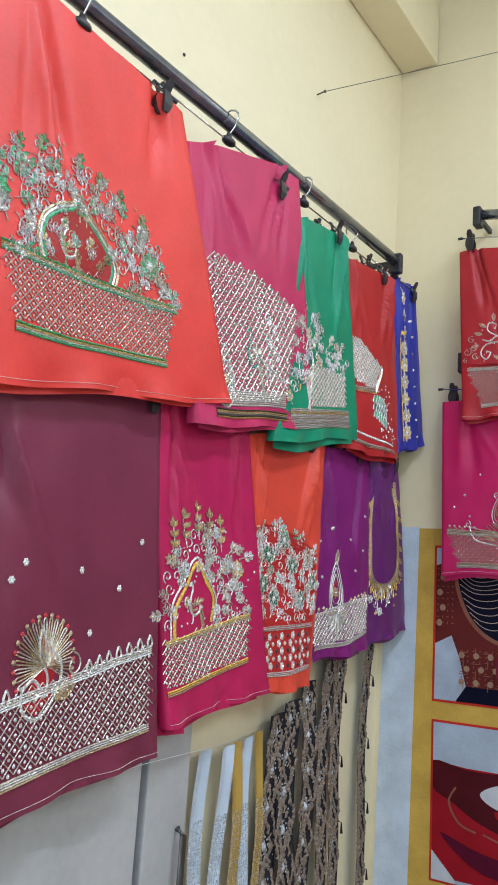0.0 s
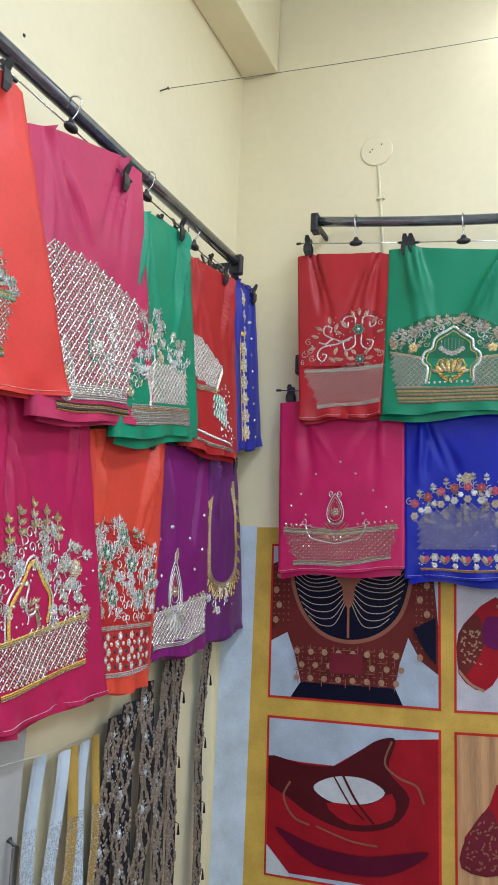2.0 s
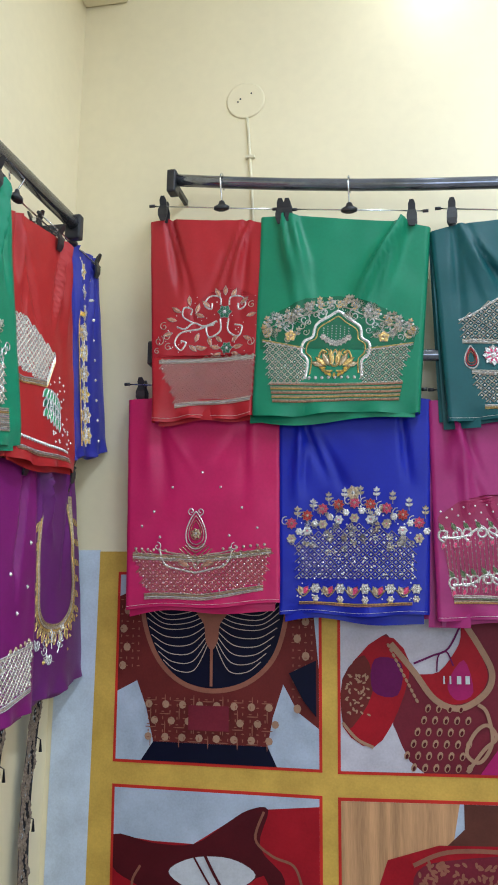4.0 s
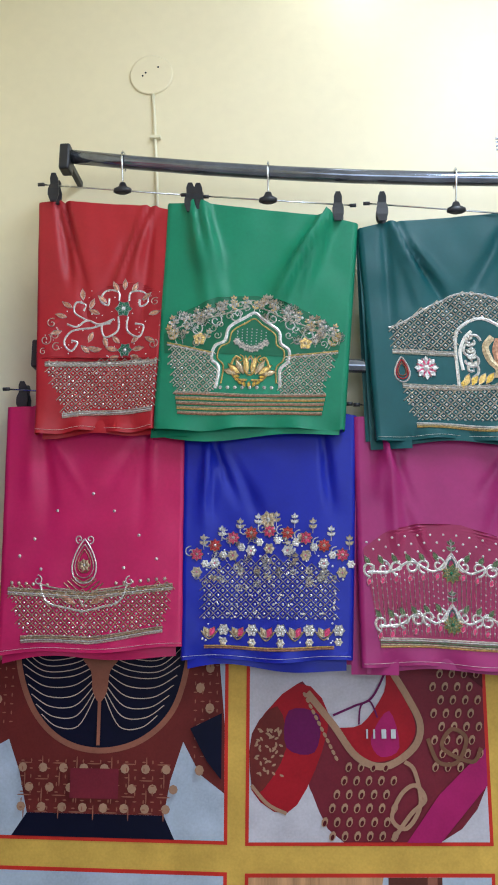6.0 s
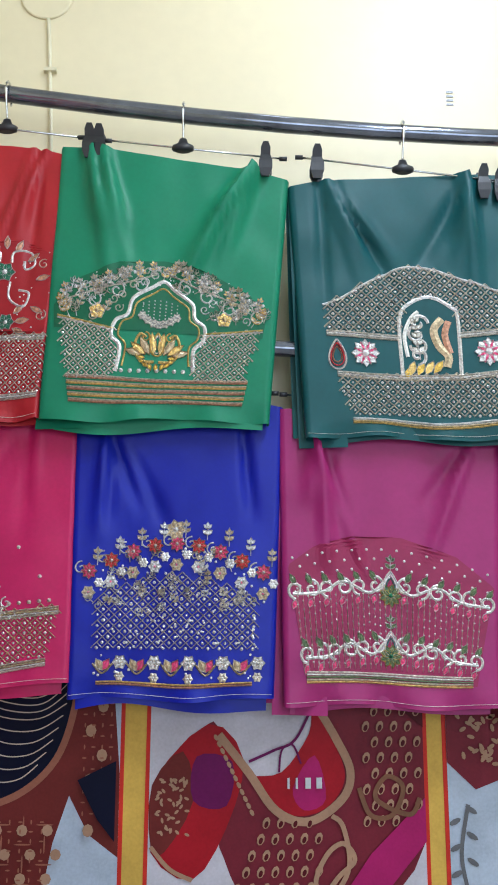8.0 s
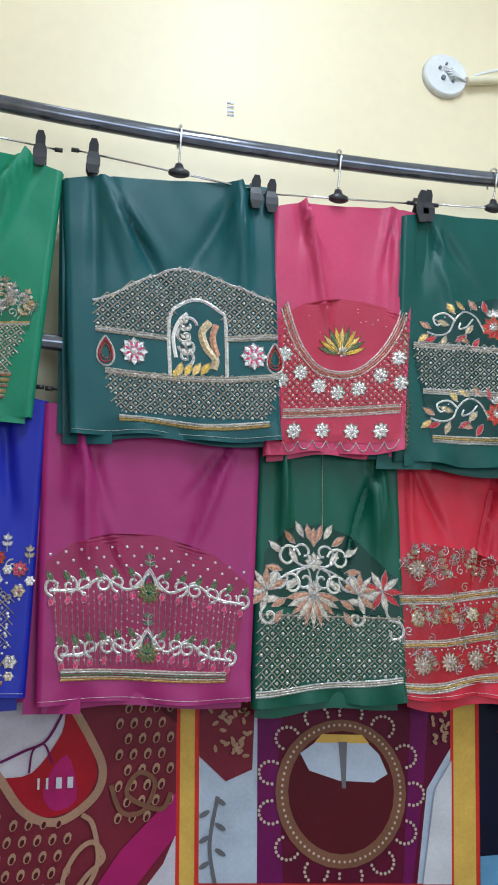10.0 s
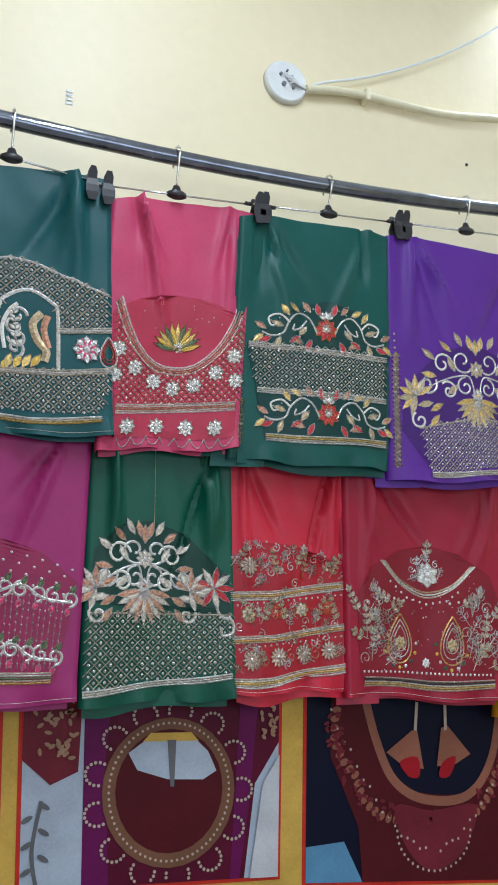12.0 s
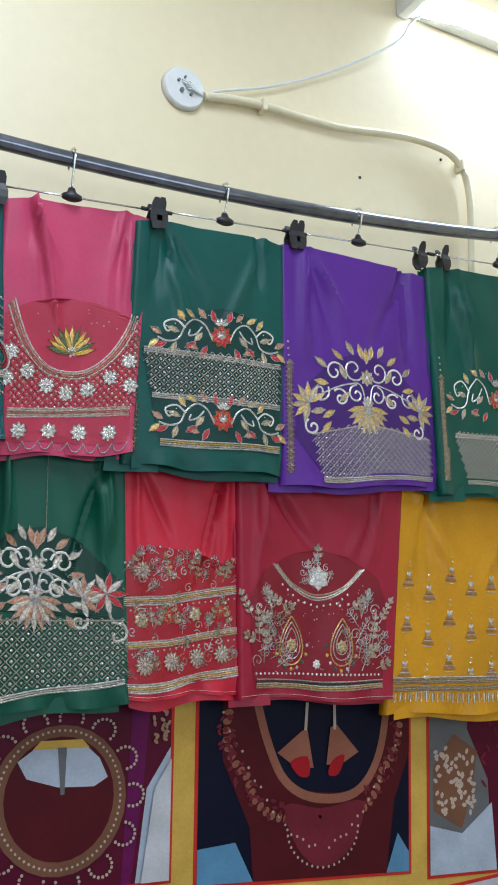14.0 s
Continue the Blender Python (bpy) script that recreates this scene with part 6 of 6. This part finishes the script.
# navy back with bead chains
f = Photo([(0.155, 1.564), (0.587, 1.567), (0.589, 1.181), (0.159, 1.182)], "sky", "print of a maroon checked blouse with bead chains")
f.shape("blouse", [(0.0, 0.12), (0.15, 0.05), (0.85, 0.05), (0.97, 0.14), (1.0, 0.5), (1.0, 0.80), (0.90, 0.72), (0.83, 0.58), (0.78, 0.75), (0.755, 0.90), (0.19, 0.90), (0.15, 0.72), (0.10, 0.58), (0.0, 0.64)], "maroon")
f.shape("skirt", [(0.19, 0.90), (0.755, 0.90), (0.80, 1.0), (0.13, 1.0)], "navy")
f.shape("open_back", [(0.12, 0.04), (0.13, 0.25), (0.20, 0.45), (0.32, 0.58), (0.48, 0.62), (0.65, 0.58), (0.78, 0.45), (0.84, 0.25), (0.85, 0.04)], "navy")
f.stroke("piping", [(0.12, 0.04), (0.13, 0.25), (0.20, 0.45), (0.32, 0.58), (0.48, 0.625), (0.65, 0.58), (0.78, 0.45), (0.84, 0.25), (0.85, 0.04)], 0.010, "copper")
for k in range(10):
    y0 = 0.06 + 0.045 * k
    for g in (1, -1):
        x0 = 0.355 * math.sqrt(max(0.02, 1 - (y0 / 0.62) ** 2.2))
        y1 = 0.13 + 0.028 * k
        f.stroke("bead_chain", [(0.48 + g * x0, y0), (0.48 + g * x0 * 0.72, max(y0, y1) + 0.055), (0.48 + g * x0 * 0.35, max(y0, y1) + 0.05), (0.48 + g * 0.02, y1)], 0.0017, "thread")
f.shape("pendant", [(0.48, 0.02), (0.53, 0.10), (0.56, 0.20), (0.52, 0.27), (0.51, 0.36), (0.48, 0.41), (0.45, 0.36), (0.44, 0.27), (0.40, 0.20), (0.43, 0.10)], "copper", 3)
f.stroke("tassel", [(0.48, 0.40), (0.48, 0.60)], 0.006, "copper", 0)
f.marks("check_pattern", [(0.18 + 0.072 * i, 0.68 + 0.07 * j, 0.013, 0.0012, 90 * ((i + j) % 2)) for i in range(9) for j in range(4)], "copper")
f.marks("dots", [(0.17 + 0.085 * i + 0.03 * (j % 2), 0.70 + 0.085 * j, 0.008, 0.008, 0) for i in range(8) for j in range(3)] + [(0.90 + 0.04 * (j % 2), 0.16 + 0.09 * j, 0.008, 0.009, 0) for j in range(7)] + [(0.05 - 0.02 * (j % 2), 0.2 + 0.1 * j, 0.008, 0.009, 0) for j in range(4)], "tan")
f.marks("check_work", [(0.17 + 0.036 * i, 0.67 + 0.034 * j, 0.0035, 0.0012, 90 * ((i + j) % 2)) for i in range(17) for j in range(7)] + [(0.88 + 0.03 * i, 0.12 + 0.04 * j, 0.0035, 0.0012, 90 * ((i + j) % 2)) for i in range(4) for j in range(14)] + [(0.02 + 0.03 * i, 0.14 + 0.04 * j, 0.0035, 0.0012, 90 * ((i + j) % 2)) for i in range(4) for j in range(10)], "copper")
f.shape("label_patch", [(0.37, 0.70), (0.57, 0.70), (0.57, 0.83), (0.37, 0.83)], "maroon2")
f.shape("arm_shade", [(0.86, 0.52), (0.93, 0.66), (0.99, 0.74), (0.99, 0.45)], "navy")
# magenta blouse with gold birds
f = Photo([(0.632, 1.568), (1.038, 1.571), (1.040, 1.190), (0.632, 1.180)], "lavender", "print of a magenta blouse with gold peacocks")
f.shape("blouse", [(0.21, 0.32), (0.30, 0.40), (0.40, 0.54), (0.50, 0.65), (0.62, 0.64), (0.70, 0.52), (0.60, 0.30), (0.58, 0.12), (0.72, 0.10), (0.88, 0.20), (1.0, 0.34), (1.0, 0.76), (0.80, 1.0), (0.40, 1.0), (0.27, 0.80), (0.25, 0.70)], "maroon2", 3)
f.shape("sleeve", [(0.01, 0.54), (0.21, 0.32), (0.34, 0.45), (0.28, 0.70), (0.16, 0.88), (0.01, 0.78)], "red", 3)
f.shape("sleeve_band", [(0.01, 0.54), (0.12, 0.42), (0.16, 0.60), (0.06, 0.78), (0.01, 0.76)], "maroon", 3)
f.shape("sleeve_fold", [(0.17, 0.44), (0.30, 0.46), (0.28, 0.62), (0.16, 0.60)], "plum", 4)
f.shape("inner_cloth", [(0.36, 0.52), (0.48, 0.50), (0.58, 0.36), (0.60, 0.26), (0.70, 0.46), (0.70, 0.56), (0.63, 0.64), (0.52, 0.66), (0.44, 0.60)], "red", 4)
f.shape("inner_shade", [(0.52, 0.56), (0.60, 0.44), (0.64, 0.60), (0.56, 0.64)], "magenta", 4)
f.stroke("sleeve_edge", [(0.01, 0.76), (0.08, 0.84), (0.16, 0.88)], 0.006, "tan")
f.marks("sleeve_work", [(rng.uniform(0.02, 0.14), rng.uniform(0.52, 0.72), 0.004, 0.002, rng.uniform(0, 180)) for _ in range(50)] + [(0.24 + 0.012 * k, 0.37 + 0.025 * k, 0.005, 0.003, 60) for k in range(12)], "tan")
f.stroke("neck_cord", [(0.25, 0.36), (0.36, 0.50), (0.46, 0.64), (0.58, 0.68), (0.70, 0.60), (0.73, 0.50), (0.68, 0.38), (0.60, 0.24)], 0.012, "tan")
f.stroke("tie", [(0.36, 0.46), (0.45, 0.42), (0.53, 0.38), (0.60, 0.24)], 0.004, "plum")
f.stroke("tie", [(0.47, 0.50), (0.48, 0.42), (0.52, 0.40), (0.55, 0.47)], 0.003, "plum")
f.shape("fold", [(0.80, 0.80), (1.0, 0.60), (1.0, 0.76), (0.80, 1.0), (0.66, 1.0)], "magenta")
f.shape("bunched_cloth", [(0.62, 0.02), (1.0, 0.02), (1.0, 0.34), (0.86, 0.22), (0.70, 0.16)], "darkred")
f.marks("petal_work", [(x, y, 0.0055, 0.0085, 20) for x, y in [(0.30 + 0.052 * i + 0.02 * (j % 2), 0.16 + 0.058 * j) for i in range(14) for j in range(15)] if (x > 0.77 and y < 0.75 - 0.5 * (x - 0.77)) or (0.30 < x < 0.62 and 0.68 < y < 0.98 and y > 1.35 - 1.6 * x)], "tan")
f.marks("leaf_work", [(x, y, 0.003, 0.005, 20) for x, y in [(0.30 + 0.052 * i + 0.02 * (j % 2), 0.165 + 0.058 * j) for i in range(14) for j in range(15)] if (x > 0.77 and y < 0.75 - 0.5 * (x - 0.77)) or (0.30 < x < 0.62 and 0.68 < y < 0.98 and y > 1.35 - 1.6 * x)], "darkred")
f.stroke("gold_bird", [(0.60, 0.99), (0.68, 0.88), (0.74, 0.82), (0.70, 0.76), (0.64, 0.80), (0.60, 0.90), (0.66, 0.94), (0.72, 0.84), (0.70, 0.70), (0.66, 0.66)], 0.007, "tan")
f.stroke("gold_bird", [(0.76, 0.56), (0.80, 0.66), (0.88, 0.66), (0.92, 0.56), (0.86, 0.52), (0.82, 0.60), (0.94, 0.66), (0.98, 0.60)], 0.007, "bronze")
for x, w in ((0.50, 0.004), (0.53, 0.004), (0.565, 0.010), (0.605, 0.010)):
    f.shape("name_bar", [(x, 0.52), (x + w * 2, 0.52), (x + w * 2, 0.56), (x, 0.56)], "white")
# red garment with a cut-out
f = Photo([(0.160, 1.126), (0.589, 1.125), (0.591, 0.750), (0.166, 0.757)], "sky", "print of a red garment with an oval cut-out")
f.shape("garment", [(0, 0.25), (0.2, 0.27), (0.40, 0.27), (0.55, 0.16), (0.66, 0.08), (1, 0.04), (1, 0.92), (0.7, 0.97), (0.14, 0.98), (0, 0.82)], "red")
f.shape("band", [(0, 0.25), (0.2, 0.28), (0.40, 0.27), (0.55, 0.16), (0.66, 0.08), (0.76, 0.07), (0.72, 0.26), (0.84, 0.42), (0.74, 0.60), (0.50, 0.66), (0.28, 0.60), (0.12, 0.50), (0.0, 0.42)], "darkred", 4)
f.shape("cut_out", [(0.28, 0.42), (0.40, 0.34), (0.58, 0.33), (0.70, 0.40), (0.60, 0.48), (0.40, 0.50)], "white", 5)
f.shape("inner_cloth", [(0.36, 0.51), (0.60, 0.49), (0.74, 0.40), (0.74, 0.56), (0.5, 0.62)], "red", 3)
f.stroke("tie", [(0.38, 0.31), (0.44, 0.27), (0.46, 0.33), (0.54, 0.48), (0.64, 0.60)], 0.006, "darkred")
f.stroke("tie", [(0.40, 0.33), (0.50, 0.50), (0.58, 0.58)], 0.004, "darkred")
f.stroke("bead_line", [(0.14, 0.40), (0.10, 0.50), (0.16, 0.62), (0.26, 0.66)], 0.005, "copper")
f.stroke("bead_line", [(0.74, 0.08), (0.70, 0.22), (0.78, 0.30), (0.88, 0.34), (0.92, 0.44)], 0.005, "copper")
f.stroke("bead_line", [(0.3, 0.66), (0.5, 0.72), (0.66, 0.73)], 0.004, "copper")
f.shape("corner", [(0, 0.82), (0.14, 0.98), (0.14, 1), (0, 1)], "white")
f.shape("fold_shade", [(0.05, 0.70), (0.3, 0.78), (0.6, 0.80), (0.95, 0.72), (0.7, 0.90), (0.3, 0.90)], "crimson", 4)
# back view of a red blouse on a stand
f = Photo([(0.632, 1.124), (1.040, 1.135), (1.036, 0.755), (0.634, 0.749)], "sky", "print of a red embroidered blouse on a dress form")
f.shape("boards", [(0, 0), (0.56, 0), (0.50, 0.35), (0.32, 0.8), (0.28, 1.0), (0, 1)], "wood")
f.shape("neck_block", [(0.58, 0.0), (0.80, 0.0), (0.80, 0.12), (0.88, 0.20), (0.5, 0.20), (0.58, 0.12)], "brown")
f.shape("neck_shine", [(0.74, 0.0), (0.78, 0.0), (0.78, 0.11), (0.74, 0.11)], "copper")
f.shape("blouse", [(0.22, 0.28), (0.46, 0.20), (0.92, 0.19), (1.0, 0.24), (1.0, 1.0), (0.46, 1.0), (0.40, 0.72), (0.34, 0.62), (0.22, 0.80), (0.02, 0.78), (0.04, 0.60), (0.18, 0.40)], "red")
f.shape("worked_back", [(0.34, 0.36), (0.5, 0.27), (1.0, 0.26), (1.0, 0.62), (0.6, 0.66), (0.40, 0.56)], "maroon2", 4)
f.shape("worked_sleeve", [(0.18, 0.42), (0.24, 0.60), (0.22, 0.80), (0.02, 0.78), (0.05, 0.60)], "maroon2", 3)
f.marks("thread_work", [(rng.uniform(0.36, 1.0), rng.uniform(0.28, 0.64), 0.006, 0.003, rng.uniform(0, 180)) for _ in range(260)] + [(rng.uniform(0.05, 0.22), rng.uniform(0.5, 0.78), 0.004, 0.002, rng.uniform(0, 180)) for _ in range(60)], "copper")
f.stroke("neck_cord", [(0.34, 0.30), (0.5, 0.23), (0.75, 0.22), (1.0, 0.24)], 0.008, "copper")
f.stroke("drop_mark", [(0.56, 0.70), (0.60, 0.76), (0.58, 0.82), (0.54, 0.78)], 0.005, "thread")
f.stroke("caption_bar", [(0.33, 0.915), (0.40, 0.917)], 0.012, "thread", 0)
f.stroke("caption_bar", [(0.45, 0.92), (0.80, 0.928)], 0.012, "thread", 0)
f.stroke("caption_bar", [(0.84, 0.929), (1.0, 0.932)], 0.012, "thread", 0)
# magenta blouse with a keyhole back
f = Photo([(1.073, 1.571), (1.498, 1.556), (1.481, 1.185), (1.075, 1.212)], "sky", "print of a magenta blouse with a beaded keyhole back")
f.shape("blouse", [(0.22, 0.0), (1.0, 0.0), (1.0, 0.45), (0.90, 0.62), (0.86, 1.0), (0.22, 1.0), (0.24, 0.6)], "crimson")
f.shape("side_panel", [(0.22, 0.0), (0.34, 0.0), (0.30, 0.5), (0.32, 1.0), (0.22, 1.0)], "plum")
f.shape("side_panel", [(0.84, 0.1), (0.92, 0.1), (0.88, 0.66), (0.84, 1.0), (0.80, 1.0)], "plum")
f.shape("sleeve", [(0.0, 0.0), (0.22, 0.0), (0.20, 0.55), (0.10, 0.60), (0.0, 0.50)], "maroon2")
f.stroke("branch", [(0.06, 1.0), (0.04, 0.85), (0.07, 0.66)], 0.006, "grey")
f.marks("leaves", [(0.05 + 0.03 * (-1) ** k, 0.68 + 0.05 * k, 0.010, 0.004, 30 * (-1) ** k) for k in range(6)], "grey")


def oval(cx, cy, rx, ry, n=28):
    return [(cx + rx * math.cos(2 * math.pi * i / n), cy + ry * math.sin(2 * math.pi * i / n)) for i in range(n)]


f.shape("beaded_ring", oval(0.55, 0.64, 0.262, 0.302), "bronze")
f.shape("keyhole", oval(0.55, 0.635, 0.212, 0.25), "darkred")
f.shape("seen_through", [(0.385, 0.48), (0.45, 0.43), (0.65, 0.43), (0.70, 0.48), (0.735, 0.56), (0.68, 0.595), (0.54, 0.59), (0.42, 0.55)], "sky")
f.shape("yellow_bar", [(0.47, 0.40), (0.63, 0.40), (0.66, 0.435), (0.44, 0.435)], "gold")
f.shape("post", [(0.535, 0.43), (0.57, 0.43), (0.565, 0.62), (0.55, 0.62)], "grey")
f.marks("beaded_edge", [(0.55 + 0.237 * math.cos(a), 0.637 + 0.277 * math.sin(a), 0.0022, 0.0022, 0) for a in [2 * math.pi * i / 70 for i in range(70)]], "thread")
f.marks("flower_edging", [(0.55 + 0.288 * math.cos(a) + 0.046 * math.cos(b), 0.64 + 0.332 * math.sin(a) + 0.046 * math.sin(b), 0.0026, 0.0026, 0) for a in [2 * math.pi * i / 13 for i in range(13)] for b in [a - 1.9 + 0.38 * k for k in range(11)]], "thread")
f.marks("sleeve_work", [(rng.uniform(0.02, 0.19), rng.uniform(0.02, 0.5), 0.006, 0.003, rng.uniform(0, 180)) for _ in range(70)] + [(rng.uniform(0.92, 0.99), rng.uniform(0.02, 0.45), 0.005, 0.003, rng.uniform(0, 180)) for _ in range(40)], "tan")
f.shape("pale_corner", [(1.0, 0.50), (0.93, 0.62), (0.88, 1.0), (1.0, 1.0)], "white")
# dark red blouse with a navy back and tassels
f = Photo([(1.550, 1.554), (2.009, 1.543), (1.973, 1.121), (1.532, 1.168)], "navy", "print of a dark red blouse with a scooped back and tassels")
f.shape("pale_corner", [(0.88, 1.0), (0.94, 0.84), (1.0, 0.92), (1.0, 1.0)], "blue")
f.shape("pale_corner", [(0.0, 0.86), (0.16, 0.84), (0.24, 1.0), (0.0, 1.0)], "blue")
f.shape("blouse", [(0.10, 0.0), (0.95, 0.0), (1.0, 0.2), (1.0, 0.5), (0.92, 0.70), (0.88, 1.0), (0.24, 1.0), (0.22, 0.78), (0.10, 0.5)], "darkred")
f.shape("open_back", [(0.20, 0.0), (0.24, 0.22), (0.30, 0.42), (0.40, 0.60), (0.52, 0.65), (0.72, 0.64), (0.84, 0.48), (0.88, 0.20), (0.90, 0.0)], "navy", 4)
f.stroke("neck_cord", [(0.20, 0.0), (0.24, 0.22), (0.30, 0.44), (0.38, 0.60), (0.52, 0.675), (0.72, 0.66), (0.84, 0.50), (0.89, 0.20), (0.91, 0.0)], 0.016, "copper")
f.marks("gold_scallops", [(0.53 + (0.40 + 0.03 * abs(math.sin(5 * a))) * math.cos(a), 0.28 + (0.50 + 0.03 * abs(math.sin(5 * a))) * math.sin(a), 0.009, 0.006, 57 * a) for a in [0.05 + 3.05 * k / 42 for k in range(43)]], "copper")
f.shape("worked_panel", [(0.38, 0.70), (0.55, 0.72), (0.76, 0.70), (0.70, 0.88), (0.56, 0.96), (0.44, 0.88)], "maroon2", 4)
f.marks("scalloped_edge", [(0.10 + 0.028 * i + 0.0, 0.30 + 0.55 * math.sin(min(1, i / 15) * 1.5) + 0.03 * abs(math.sin(1.0 * i)), 0.0025, 0.0025, 0) for i in range(16)] + [(0.98 - 0.028 * i, 0.34 + 0.52 * math.sin(min(1, i / 15) * 1.5) + 0.03 * abs(math.sin(1.0 * i)), 0.0025, 0.0025, 0) for i in range(15)] + [(0.56 + 0.17 * math.cos(a), 0.80 + 0.16 * math.sin(a), 0.0025, 0.0025, 0) for a in [math.pi * k / 20 for k in range(21)]], "thread")
f.marks("thread_work", [(0.52 + 0.42 * math.cos(a) * r2, 0.35 + 0.42 * math.sin(a) * r2, 0.006, 0.003, rng.uniform(0, 180)) for a, r2 in [(rng.uniform(-0.2, 3.3), rng.uniform(0.9, 1.08)) for _ in range(130)]], "maroon2")
for x, g in ((0.46, -1), (0.60, 1)):
    f.shape("tassel", [(x - 0.01, 0.38), (x + 0.02, 0.37), (x + 0.13, 0.49), (x + 0.06, 0.53), (x - 0.03, 0.54)] if g > 0 else [(x - 0.005, 0.39), (x + 0.02, 0.39), (x + 0.05, 0.55), (x - 0.04, 0.54), (x - 0.12, 0.48)], "copper")
    f.shape("tassel_foot", [(x - 0.03 + g * 0.03, 0.52), (x + 0.04 + g * 0.02, 0.50), (x + 0.03, 0.58), (x - 0.02, 0.58)], "red", 3)
    f.stroke("tassel_cord", [(x + 0.01, 0.39), (x + 0.012 - g * 0.005, 0.27)], 0.006, "thread", 0)
# grey print with a worked sleeve
f = Photo([(2.062, 1.541), (2.500, 1.530), (2.470, 1.065), (2.023, 1.105)], "grey", "print of a maroon garment with a gold worked sleeve")
f.shape("garment", [(0.25, 0.22), (0.6, 0.12), (1.0, 0.10), (1.0, 1.0), (0.36, 1.0), (0.34, 0.62), (0.22, 0.40)], "crimson")
f.shape("sleeve", [(0.02, 0.55), (0.14, 0.42), (0.28, 0.50), (0.24, 0.68), (0.18, 0.82), (0.02, 0.74)], "bronze")
f.marks("sleeve_work", [(rng.uniform(0.03, 0.26), rng.uniform(0.48, 0.76), 0.006, 0.004, rng.uniform(0, 180)) for _ in range(70)], "thread")
f.shape("pale_foot", [(0.0, 0.80), (0.18, 0.84), (0.36, 0.72), (0.38, 1.0), (0.0, 1.0)], "sky")
f.marks("thread_work", [(rng.uniform(0.3, 0.95), rng.uniform(0.2, 0.95), 0.010, 0.003, rng.uniform(40, 140)) for _ in range(70)], "maroon2")
# parts of the banner further down
COLUMNS = ((0.160, 0.590), (0.633, 1.038), (1.075, 1.480), (1.532, 1.972), (2.022, 2.46))
for row, (z1, z0) in enumerate(((1.075, 0.700), (0.645, 0.25))):
    for (x0, x1), c in zip(COLUMNS[2 - 2 * row:], ("red", "maroon2", "plum", "magenta", "maroon2")):
        f = Photo([(x0, z1), (x1, z1), (x1, z0), (x0, z0)], "lavender", "print of an embroidered blouse")
        f.shape("blouse", [(0.1, 0.3), (0.35, 0.1), (0.5, 0.25), (0.65, 0.1), (0.9, 0.3), (0.8, 0.5), (0.75, 1.0), (0.25, 1.0), (0.2, 0.5)], c)
